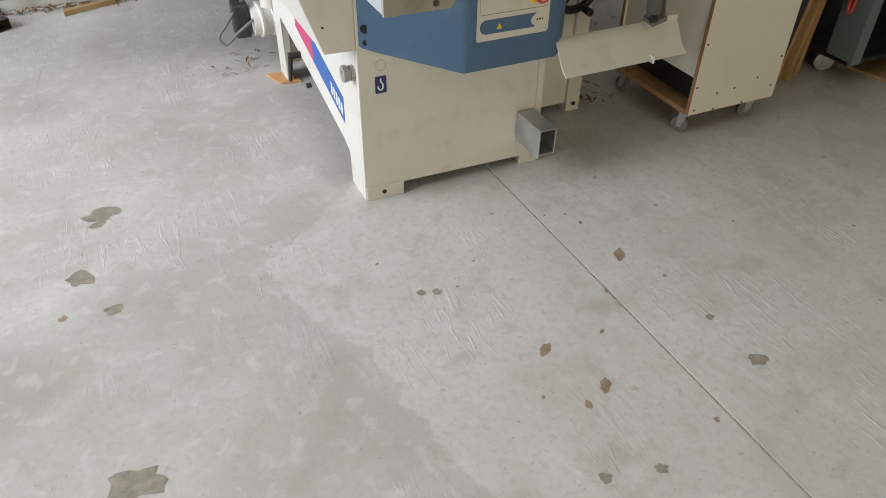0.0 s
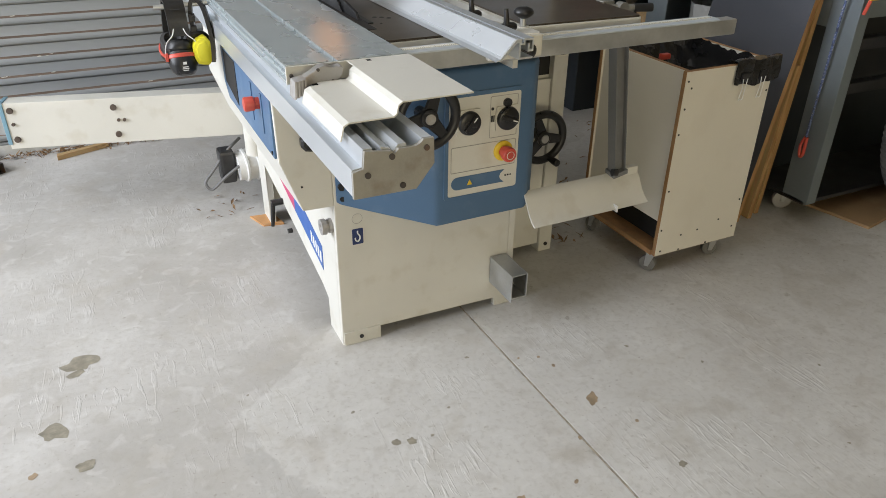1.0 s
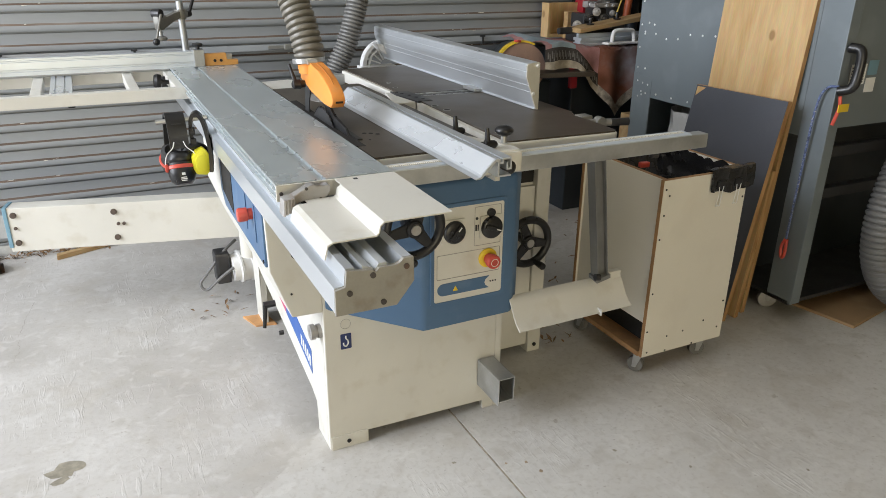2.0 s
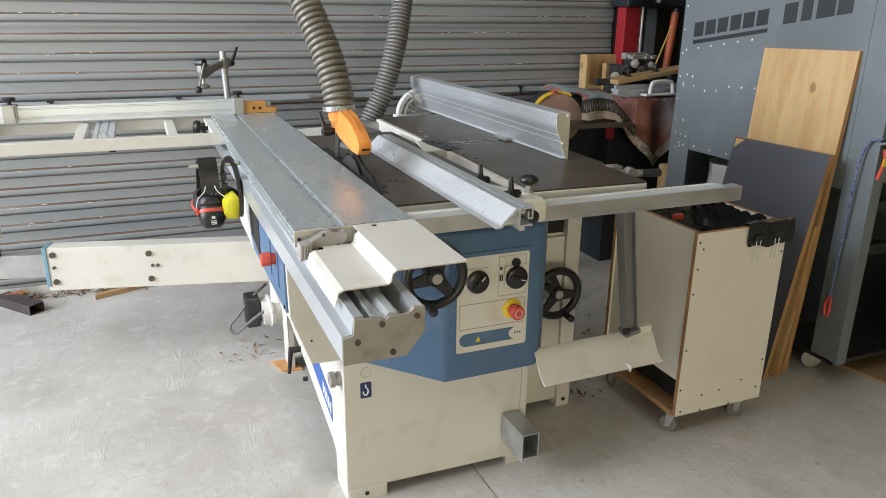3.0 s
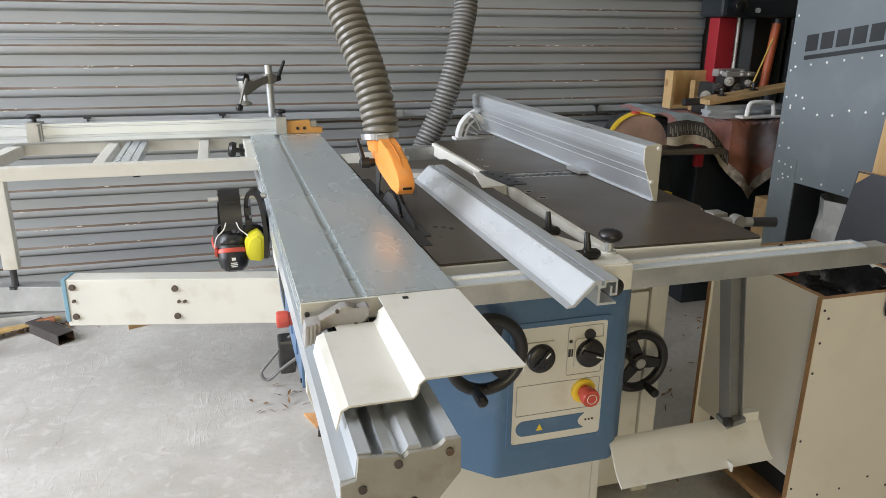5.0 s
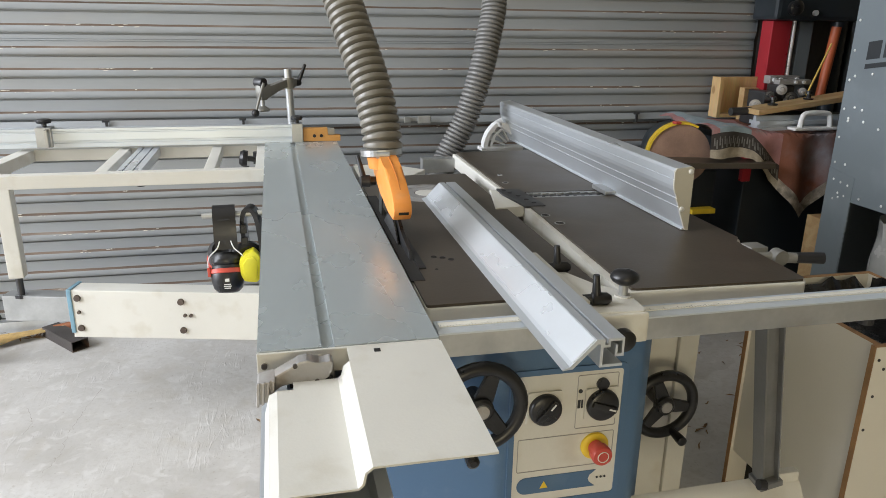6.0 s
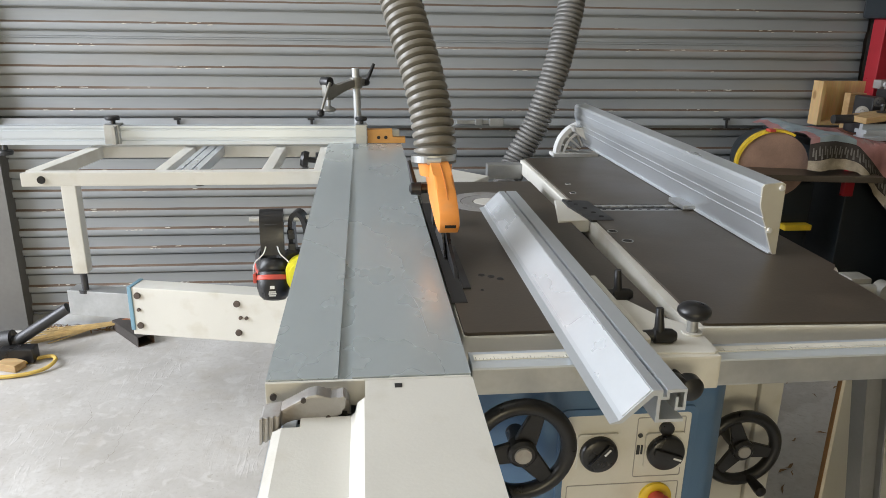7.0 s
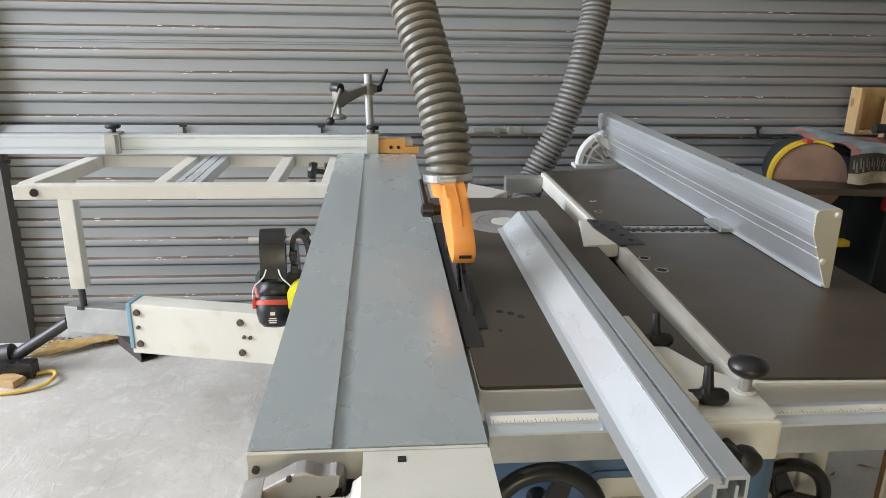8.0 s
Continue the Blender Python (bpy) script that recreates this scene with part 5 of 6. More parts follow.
def ear_cup(e, c, d, shell, ring, r=0.036):
    c, d = Vector(c), Vector(d).normalized()
    cup = part("ear_cup", lathe(B(), c, d, [(0, r * 0.9), (0.004, r * 1.02), (0.034, r * 0.98), (0.056, r * 0.86), (0.068, r * 0.58), (0.072, r * 0.2)], 28), shell, e, "rounded ear cup", True)
    if ring:
        part("colour_ring", lathe(B(), c + d * 0.006, d, [(0, r * 1.03), (0.001, r * 1.06), (0.007, r * 1.06), (0.008, r * 1.03)], 28), ring, cup, "red ring", True)
    part("cushion", lathe(B(), c, -d, [(-0.001, r * 0.9), (0.004, r * 1.04), (0.014, r * 1.04), (0.020, r * 0.86), (0.018, r * 0.5), (0.006, r * 0.45)], 26), BLACK, e, "black cushion", True)


e1 = thing("ear_defenders", (-0.252, 0.60, 0.87), "black ear defenders with red rings hanging from a rod", "ear defenders")
part("headband", flat_band(B(), smooth_path([(-0.250, 0.566, 0.790), (-0.251, 0.568, 0.835), (-0.252, 0.580, 0.872), (-0.253, 0.602, 0.886), (-0.255, 0.626, 0.872), (-0.258, 0.642, 0.820), (-0.260, 0.648, 0.770)], 7), (1, 0.05, 0), 0.027, 0.0055), BLACK, e1, "padded black headband", True)
for zb in (0.862, 0.838):
    part("band_seam", box(B(), -0.266, -0.238, 0.5645, 0.5675, zb, zb + 0.003, 0.001), RUBBER, e1)
oval = Matrix.Translation((-0.252, 0.575, 0.735)) @ Matrix.Rotation(radians(-22), 4, "X")
bm = lathe(B(), (0, 0, 0), (0, 0, -1), [(-0.012, 0.030), (-0.008, 0.037), (0.004, 0.0415), (0.030, 0.0400), (0.048, 0.0345), (0.058, 0.0245), (0.0605, 0.008)], 32)
bmesh.ops.transform(bm, matrix=oval @ Matrix.Diagonal((1.0, 0.86, 1.0, 1.0)), verts=bm.verts)
cup = part("ear_cup", bm, BLACK, e1, "glossy black ear cup", True)
bm = lathe(B(), (0, 0, 0), (0, 0, -1), [(-0.0005, 0.0420), (0.001, 0.0435), (0.0095, 0.0435), (0.011, 0.0420)], 32)
bmesh.ops.transform(bm, matrix=oval @ Matrix.Diagonal((1.0, 0.86, 1.0, 1.0)), verts=bm.verts)
part("colour_ring", bm, RED, cup, "red ring", True)
bm = B()
for k, (w, zz) in enumerate(((0.010, 0.032), (0.016, 0.040), (0.018, 0.0445), (0.015, 0.049))):
    box(bm, -w / 2, w / 2, -0.0368 + k * 0.0014, -0.0352 + k * 0.0014, -zz - 0.0014, -zz + (0.0060 if k == 0 else 0.0012), 0, oval)
part("cup_print", bm, RIVET, cup, "small pale print as plain bars")
bm = lathe(B(), (0, 0, 0), (0, 0, 1), [(0.010, 0.034), (0.016, 0.0385), (0.032, 0.037), (0.040, 0.029), (0.036, 0.018), (0.022, 0.015)], 28)
bmesh.ops.transform(bm, matrix=oval @ Matrix.Diagonal((0.95, 0.84, 1.0, 1.0)), verts=bm.verts)
part("cushion", bm, BLACK, e1, "black padded cushion", True)
back_m = Matrix.Translation((-0.266, 0.640, 0.742)) @ Matrix.Rotation(radians(35), 4, "X")
for nm, mt_, prof in (("ear_cup", BLACK, [(-0.012, 0.030), (0.004, 0.039), (0.028, 0.037), (0.046, 0.028), (0.052, 0.008)]), ("colour_ring", RED, [(0.0, 0.0395), (0.001, 0.041), (0.009, 0.041), (0.010, 0.0395)]), ("cushion", RUBBER, [(-0.012, 0.030), (-0.020, 0.036), (-0.036, 0.034), (-0.040, 0.024), (-0.026, 0.016)])):
    bm = lathe(B(), (0, 0, 0), (0, 0, -1), prof, 28)
    bmesh.ops.transform(bm, matrix=back_m, verts=bm.verts)
    part(nm, bm, mt_, e1, "", True)
for sgn in (-1, 1):
    part("wire_yoke", tube(B(), smooth_path([(-0.252 + sgn * 0.013, 0.561, 0.812), (-0.252 + sgn * 0.020, 0.554, 0.795), (-0.252 + sgn * 0.038, 0.548, 0.778), (-0.252 + sgn * 0.0445, 0.556, 0.755), (-0.252 + sgn * 0.0445, 0.566, 0.735)], 6), 0.0016, 6), RIVET, e1, "bent wire yoke", True)
    part("yoke_pivot", box(B(), -0.252 + sgn * 0.043 - 0.004, -0.252 + sgn * 0.043 + 0.004, 0.556, 0.572, 0.722, 0.745, 0.002), RED, e1)
e2 = thing("ear_defenders", (-0.185, 0.595, 0.86), "yellow ear defenders with a black band hanging from a rod", "ear defenders")
part("headband", flat_band(B(), smooth_path([(-0.205, 0.600, 0.790), (-0.207, 0.598, 0.850), (-0.201, 0.596, 0.879), (-0.187, 0.592, 0.884), (-0.174, 0.585, 0.866), (-0.166, 0.572, 0.820), (-0.163, 0.560, 0.765), (-0.167, 0.552, 0.715)], 7), (0.25, 0.95, 0.1), 0.014, 0.0055), BLACK, e2, "curved black headband", True)
part("band_clip", box(B(), -0.217, -0.199, 0.580, 0.592, 0.822, 0.846, 0.003), BLACK, e2)
part("band_clip", box(B(), -0.216, -0.198, 0.580, 0.592, 0.786, 0.812, 0.003), BLACK, e2)
bm = prism(B(), [(-0.221, 0.728), (-0.213, 0.709), (-0.182, 0.704), (-0.172, 0.716), (-0.171, 0.772), (-0.186, 0.790), (-0.208, 0.780), (-0.222, 0.762)], "y", 0.542, 0.582, 0.012)
shell = part("ear_cup", bm, LIME, e2, "lime yellow shell", True)
part("shell_face", prism(B(), [(-0.212, 0.732), (-0.206, 0.718), (-0.186, 0.714), (-0.180, 0.722), (-0.179, 0.764), (-0.188, 0.776), (-0.205, 0.769), (-0.213, 0.756)], "y", 0.537, 0.543, 0.002), LIME, shell, "", True)
part("cushion", lathe(B(), (-0.200, 0.584, 0.755), (-0.25, 1, 0.2), [(0, 0.036), (0.006, 0.042), (0.018, 0.042), (0.026, 0.034), (0.022, 0.018)], 26), BLACK, e2, "black cushion", True)

# ---- strut and trough under the guide rail ----
ch = thing("rail_strut", (0.79, -0.13, 0.84), "galvanised channel strut hanging below the guide rail", "strut")
sz = Vector((0.088, 0.045, -0.385)).normalized()
sx = (Vector((1, 0, 0)) - sz * sz.x).normalized()
sm = Matrix.Translation((0.728, -0.165, 0.846)) @ Matrix((sx, sz.cross(sx), sz)).transposed().to_4x4()
bm = prism(B(), [(-0.018, -0.017), (0.019, -0.017), (0.019, 0.018), (0.0165, 0.018), (0.0165, 0.004), (-0.013, 0.004), (-0.013, 0.0165), (-0.018, 0.018)], "z", 0.0, 0.405, m=sm)
part("channel", bm, STRUT, ch, "lipped steel channel")
part("foot_plate", box(B(), -0.024, 0.025, -0.020, 0.022, 0.398, 0.412, 0.001, sm), STRUT, ch)
part("strut_bolt", cyl(B(), (0.778, -0.150, 0.468), (0.792, -0.152, 0.466), 0.011, seg=12), STEEL_DARK, ch)
part("strut_bolt", cyl(B(), (0.885, -0.214, 0.835), (0.885, -0.214, 0.846), 0.014, seg=12), BLACK, ch)

tr = thing("trough_cover", (0.7, -0.13, 0.37), "cream curved sheet-metal trough below the rail", "cover")
bm = B()
rows = []
for x, dz in ((0.520, 0.0), (0.915, 0.004)):
    ln = [(-0.085, 0.430), (-0.100, 0.425), (-0.112, 0.412), (-0.122, 0.396), (-0.134, 0.378), (-0.150, 0.362), (-0.166, 0.352)]
    rows.append([bm.verts.new((x, y, z + dz)) for y, z in ln] + [bm.verts.new((x, y + 0.004, z + dz - 0.0035)) for y, z in ln[::-1]])
k = len(rows[0])
for i in range(k):
    bm.faces.new((rows[0][i], rows[0][(i + 1) % k], rows[1][(i + 1) % k], rows[1][i]))
bm.faces.new(rows[0][::-1])
bm.faces.new(rows[1])
part("trough_sheet", bm, CREAM, tr, "", True)
part("trough_tab", box(B(), 0.815, 0.912, -0.104, -0.084, 0.424, 0.448, 0.002), CREAM, tr)
part("trough_clip", box(B(), 0.797, 0.801, -0.170, -0.150, 0.346, 0.366, 0.0005), RIVET, tr)

# ---- waste bin trolley ----
bn = thing("waste_bin_trolley", (1.21, 0.09, 0), "white melamine bin trolley with raw brown edges on castors", "bin")
X0, X1, Y0, Y1, Z0, Z1 = 1.066, 1.421, -0.078, 0.335, 0.085, 0.706


def melamine_panel(name, x0, x1, y0, y1, z0, z1, thin):
    """A board with melamine faces and a raw chipboard core that shows at its edges."""
    g = 0.0012
    if thin == "x":
        core, skins = (x0 + g, x1 - g, y0, y1, z0, z1), [(x0, x0 + g, y0 + g, y1 - g, z0 + g, z1 - g), (x1 - g, x1, y0 + g, y1 - g, z0 + g, z1 - g)]
    else:
        core, skins = (x0, x1, y0 + g, y1 - g, z0, z1), [(x0 + g, x1 - g, y0, y0 + g, z0 + g, z1 - g), (x0 + g, x1 - g, y1 - g, y1, z0 + g, z1 - g)]
    c = part(name, box(B(), *core), EDGE, bn, "white board with raw brown edges")
    for s in skins:
        part("melamine_face", box(B(), *s), MELAMINE, c)
    return c


melamine_panel("front_panel", X0, X1, Y0, Y0 + 0.016, Z0, Z1, "y")
melamine_panel("back_panel", X0, X1, Y1 - 0.016, Y1, Z0, Z1, "y")
melamine_panel("side_panel", X0 + 0.008, X0 + 0.024, Y0 + 0.016, Y1 - 0.016, 0.205, Z1, "x")
melamine_panel("side_panel", X1 - 0.016, X1, Y0 + 0.016, Y1 - 0.016, Z0, Z1, "x")
part("bottom_board", box(B(), X0 - 0.006, X1 - 0.016, Y0 + 0.016, Y1 - 0.016, Z0, Z0 + 0.018, 0.001), EDGE, bn, "raw brown bottom board")
# added near-black board, stands for the shade inside the low opening
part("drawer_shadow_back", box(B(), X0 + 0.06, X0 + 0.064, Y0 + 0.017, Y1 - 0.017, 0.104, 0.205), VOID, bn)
part("rim_lining", prism(B(), [(X0 + 0.024, Y0 + 0.016), (X1 - 0.016, Y0 + 0.016), (X1 - 0.016, Y1 - 0.016), (X0 + 0.024, Y1 - 0.016)], "z", 0.606, 0.611), PLASTIC_BAG, bn)
for k, (x, z) in enumerate(((1.052, 0.685), (1.068, 0.663), (1.055, 0.60), (1.05, 0.52), (1.052, 0.33), (1.05, 0.19), (1.06, 0.11), (1.14, 0.155), (1.21, 0.16), (1.30, 0.18), (1.14, 0.10), (1.26, 0.10), (1.37, 0.14), (1.38, 0.24), (1.385, 0.62))):
    x, z = x + 0.026, z - 0.009
    part("panel_screw", cyl(B(), (x, Y0 + 0.001, z), (x, Y0 - 0.0012, z), 0.0035, seg=8), STEEL_DARK, bn)


def castor(x, y, turn, parent, r=0.028, tall=0.085, mat=None):
    m = Matrix.Translation((x, y, 0)) @ pose(0, 0, 0, 0, 0, turn)
    w = part("castor", cyl(B(), m @ Vector((-0.011, 0.012, r)), m @ Vector((0.011, 0.012, r)), r, seg=22, bevel=0.003), mat or HOSE_DARK, parent, "grey swivel castor", True)
    bm = B()
    for s in (-1, 1):
        prism(bm, [(-0.014, tall - 0.006), (0.018, tall - 0.006), (0.020, r - 0.008), (0.006, r - 0.008)], "x", s * 0.0145 - 0.0015, s * 0.0145 + 0.0015, 0, m)
    box(bm, -0.016, 0.016, -0.016, 0.020, tall - 0.010, tall - 0.006, 0, m)
    box(bm, -0.024, 0.024, -0.026, 0.026, tall - 0.004, tall, 0, m)
    part("fork", bm, GALV, w)
    return w


castor(X0 + 0.035, Y0 + 0.045, 30, bn)
castor(X1 - 0.04, Y0 + 0.05, 70, bn)
castor(X0 + 0.035, Y1 - 0.045, 10, bn)
castor(X1 - 0.04, Y1 - 0.045, 100, bn)

lb = thing("bin_liner", (1.3, 0.05, 0.7), "crumpled black plastic bin liner folded over the bin rim", "bin liner")
rnd = random.Random(11)


def crumpled(bm, grid, thick):
    """A sheet through a grid of points, roughened."""
    for a, b in zip(grid, grid[1:]):
        for i in range(len(a) - 1):
            bm.faces.new((a[i], a[i + 1], b[i + 1], b[i]))
    return bm


bm = B()
g = []
for i in range(18):
    row = []
    for j in range(15):
        u, v = i / 17, j / 14
        x = 1.256 + u * 0.185
        s = v * 0.20
        if s < 0.07:
            y, z = Y0 - 0.006, 0.651 + s * 0.95
        elif s < 0.10:
            y, z = Y0 - 0.006 + (s - 0.07) * 0.9, 0.718 + 0.004 * math.sin(u * 9)
        else:
            y, z = Y0 + 0.021 + (s - 0.10) * 0.25, 0.718 - (s - 0.10) * 1.0
        w = 0.006 * noise.noise(Vector((x * 40, s * 40, 3)))
        row.append(bm.verts.new((x, y + w - 0.004 * abs(math.sin(u * 23)), z + 0.008 * noise.noise(Vector((x * 25, s * 30, 8))) - (0.012 if v < 0.08 else 0) * math.sin(u * 3.1))))
    g.append(row)
crumpled(bm, g, 0.001)
part("rim_fold", bm, PLASTIC_BAG, lb, "", True)
bm = B()
g = []
for i in range(26):
    row = []
    for j in range(26):
        u, v = i / 25, j / 25
        x, y = X0 + 0.027 + u * 0.352 , Y0 + 0.02 + v * 0.36
        d = min(u, 1 - u, v, 1 - v) * 2
        z = 0.697 - 0.10 * min(1, d * 2.5) + 0.03 * noise.noise(Vector((x * 14, y * 14, 1))) + 0.012 * noise.noise(Vector((x * 45, y * 45, 5)))
        row.append(bm.verts.new((min(x, X1 - 0.018), min(y, Y1 - 0.018), min(z, 0.713 if u > 0.45 else 0.694))))
    g.append(row)
crumpled(bm, g, 0.001)
part("liner_pocket", bm, PLASTIC_BAG, lb, "", True)
part("red_scrap", box(B(), 1.156, 1.191, 0.13, 0.15, 0.681, 0.699, 0.004), RED, lb)
for x in (1.296, 1.371):
    bc = thing("binder_clip", (x, Y0 - 0.01, 0.66), "steel wire binder clip on the bin liner", "clip", "binder clips")
    part("clip_body", prism(B(), [(Y0 - 0.012, 0.655), (Y0 - 0.006, 0.655), (Y0 - 0.004, 0.681), (Y0 - 0.014, 0.681)], "x", x - 0.014, x + 0.014, 0.001), BLACK, bc)
    part("clip_wire", tube(B(), smooth_path([(x - 0.009, Y0 - 0.013, 0.663), (x - 0.006, Y0 - 0.012, 0.631), (x - 0.008, Y0 - 0.008, 0.597), (x, Y0 - 0.006, 0.597), (x + 0.008, Y0 - 0.008, 0.597), (x + 0.006, Y0 - 0.012, 0.631), (x + 0.009, Y0 - 0.013, 0.663)], 5), 0.0014, 6), RIVET, bc, "bent wire handle", True)

# ---- boards that lean on the extractor ----
def leaning(name, pts, x_bottom, x_top, height, t, mat, edge_mat, label):
    """A board given by (y, height along the board) points, leaning towards +x."""
    a = math.asin((x_top - x_bottom) / height)
    m = Matrix.Translation((x_bottom, 0, 0.001 + t * math.sin(a) * 0)) @ Matrix.Rotation(a, 4, "Y")
    b = thing(name, (x_bottom, pts[0][0], 0), label, "board")
    part("core", prism(B(), pts, "x", 0.0, t, 0, m), edge_mat, b)
    part("face", prism(B(), [tuple(Vector((p[0], p[1]))) for p in inset(pts, 0.0015)], "x", -0.0012, 0.0, 0, m), mat, b)
    return b


leaning("plywood_sheet", [(0.140, 0.0), (0.545, 0.0), (0.530, 1.200), (0.115, 1.210)], 1.775, 1.838, 1.21, 0.018, PLY, PLY_EDGE, "tall knotty pine plywood sheet leaning on grey cabinet")
leaning("laminate_board", [(0.115, 0.0), (0.585, 0.0), (0.520, 0.868), (0.080, 0.875)], 1.645, 1.745, 0.87, 0.018, SLATE, PLY_EDGE, "dark grey laminate board leaning behind the bin")
la = math.asin(0.1 / 0.87)
lm = Matrix.Translation((1.645, 0, 0)) @ Matrix.Rotation(la, 4, "Y")
solo("bare_corner", prism(B(), [(0.514, 0.862), (0.470, 0.863), (0.5165, 0.825)], "x", -0.0022, -0.0013, 0, lm), PLY, "bare wood corner where the laminate has chipped", "chip")
leaning("plywood_strip", [(0.118, 0.0), (0.29, 0.0), (0.26, 0.605), (0.092, 0.61)], 1.715, 1.748, 0.605, 0.018, PLY, PLY_EDGE, "short plywood strip leaning behind the bin")

# ---- dust extractor ----
ex = thing("dust_extractor", (2.3, 0.5, 0), "tall grey sheet-steel dust extractor on castors with open side", "dust extractor")
FX = 1.852
bm = prism(B(), [(1.030, 0.10), (0.905, 0.10), (0.905, 0.735), (0.30, 0.735), (0.10, 0.735), (0.10, 2.2), (1.030, 2.2)], "x", FX, FX + 0.003)
face = part("front_sheet", bm, EXTRACTOR, ex, "grey painted sheet panel")
part("front_column", box(B(), FX, FX + 0.05, -0.015, 0.10, 0.09, 2.2, 0.003), EXTRACTOR, ex)
part("side_sheet", box(B(), FX + 0.05, 3.1, -0.010, -0.006, 0.78, 2.2), EXTRACTOR, ex)
part("back_sheet", box(B(), 3.1, 3.105, -0.01, 1.03, 0.09, 2.2), EXTRACTOR, ex)
part("rear_sheet", box(B(), FX + 0.003, 3.1, 1.025, 1.03, 0.09, 2.2), EXTRACTOR, ex)
# tray, members and inner panel coloured near-black to stand for interior shade
part("base_tray", box(B(), FX, 3.1, 0.0, 1.03, 0.085, 0.10), STEEL_DARK, ex)
part("cross_member", box(B(), FX + 0.05, 3.1, 0.02, 0.06, 0.50, 0.54, 0.002), STEEL_DARK, ex)
part("cross_member", box(B(), FX + 0.05, 3.1, 0.02, 0.06, 0.66, 0.70, 0.002), STEEL_DARK, ex)
part("inner_panel", box(B(), FX + 0.02, 3.1, 0.30, 0.31, 0.10, 0.78), BSGREEN, ex)
# corner plate and rivets
part("corner_plate", prism(B(), [(1.03, 0.40), (0.91, 0.40), (0.905, 0.82), (1.03, 0.84)], "x", FX - 0.002, FX), EXTRACTOR, face)
rnd = random.Random(2)
spots = [(1.012, 0.95 + k * 0.10) for k in range(12)] + [(0.99 - k * 0.075, 1.165 + k * 0.012) for k in range(6)]
spots += [(0.985 - k * 0.07, 1.00 + 0.006 * k + rnd.uniform(-0.012, 0.012)) for k in range(8)] + [(0.97 - k * 0.10, 0.755) for k in range(6)]
spots += [(1.00, 0.80), (0.965, 0.795), (0.93, 0.79), (0.94, 0.75), (0.965, 0.74), (0.99, 0.73), (1.01, 0.86), (0.96, 0.86)]
spots += [(0.965, 1.06), (0.93, 1.055), (0.985, 1.02)]
for y, z in spots:
    part("rivet", lathe(B(), (FX - 0.001, y, z), (-1, 0, 0), [(0, 0.0052), (0.0018, 0.0042), (0.0026, 0.0018)], 8), RIVET, face)
# maker's mark as plain shapes: six blocks, an underline, two digits' worth of blocks
slope = 0.155
bm = B()


def mark(y0, y1, z0, z1):
    prism(bm, [(y0, z0 + (0.95 - y0) * slope), (y1, z0 + (0.95 - y1) * slope), (y1, z1 + (0.95 - y1) * slope), (y0, z1 + (0.95 - y0) * slope)], "x", FX - 0.0012, FX + 0.0005)


for k in range(6):
    y = 0.955 - k * 0.070
    mark(y, y - 0.056, 1.222, 1.281)
mark(0.955, 0.545, 1.192, 1.208)
part("maker_mark", bm, CHARCOAL, face, "dark printed mark as plain blocks")
bm = B()
for y, w in ((0.475, 0.060), (0.395, 0.045), (0.33, 0.075), (0.245, 0.06)):
    mark(y, y - w, 1.212, 1.285)
part("model_mark", bm, CHARCOAL, face, "dark printed blocks")
# door pull, lashing cord, tag and stickers
hp = part("pull_handle", tube(B(), smooth_path([(FX + 0.02, -0.018, 1.06), (FX + 0.03, -0.055, 1.05), (FX + 0.03, -0.06, 0.98), (FX + 0.02, -0.055, 0.93), (FX + 0.005, -0.018, 0.915)], 6), 0.017, 12), BLACK, ex, "black pull handle", True)
cord = part("lashing_cord", tube(B(), smooth_path([(FX + 0.01, -0.03, 0.93), (FX - 0.012, 0.015, 0.92), (FX - 0.02, 0.035, 0.84), (FX - 0.015, 0.045, 0.6), (FX - 0.012, 0.052, 0.36), (FX - 0.012, 0.052, 0.33)], 10), 0.0045, 8), material("blue_white_cord", (0.10, 0.14, 0.28), 0.8, 0, 0.8, 120, 260, 0.3, (0.5, 0.5, 0.5), 0.8, 150), ex, "blue and white braided cord", True)
part("cord_hook", tube(B(), smooth_path([(FX - 0.014, 0.052, 0.345), (FX - 0.014, 0.064, 0.31), (FX - 0.014, 0.058, 0.27), (FX - 0.014, 0.046, 0.28), (FX - 0.014, 0.046, 0.345)], 5), 0.006, 8), RED, cord, "red plastic hook", True)
part("cord_hook", tube(B(), smooth_path([(FX - 0.0, -0.035, 0.90), (FX + 0.0, -0.04, 0.86), (FX - 0.005, -0.03, 0.80)], 5), 0.006, 8), RED, cord, "red plastic hook", True)
part("cord_tag", box(B(), FX - 0.018, FX + 0.035, -0.050, -0.048, 0.848, 0.875), YELLOW, cord, "yellow tag")
stk = part("sticker_sheet", box(B(), FX + 0.06, FX + 0.14, -0.012, -0.0095, 0.93, 1.0), WHITE, ex, "pale approval stickers with unreadable print")
bm = B()
for k in range(6):
    box(bm, FX + 0.064, FX + 0.130, -0.0135, -0.012, 0.936 + k * 0.01, 0.940 + k * 0.01)
part("sticker_print", bm, CHARCOAL, stk)
part("approval_sticker", box(B(), FX + 0.15, FX + 0.20, -0.012, -0.0095, 0.90, 0.95), WHITE, ex)
part("approval_sticker", box(B(), FX + 0.15, FX + 0.20, -0.012, -0.0095, 0.96, 1.01), LIGHTBLUE, ex)
castor(1.930, 0.14, 60, ex, 0.038, 0.09, CAST_GREY)
castor(2.9, 0.14, 20, ex, 0.038, 0.09, CAST_GREY)
castor(1.93, 0.93, 20, ex, 0.038, 0.09, CAST_GREY)
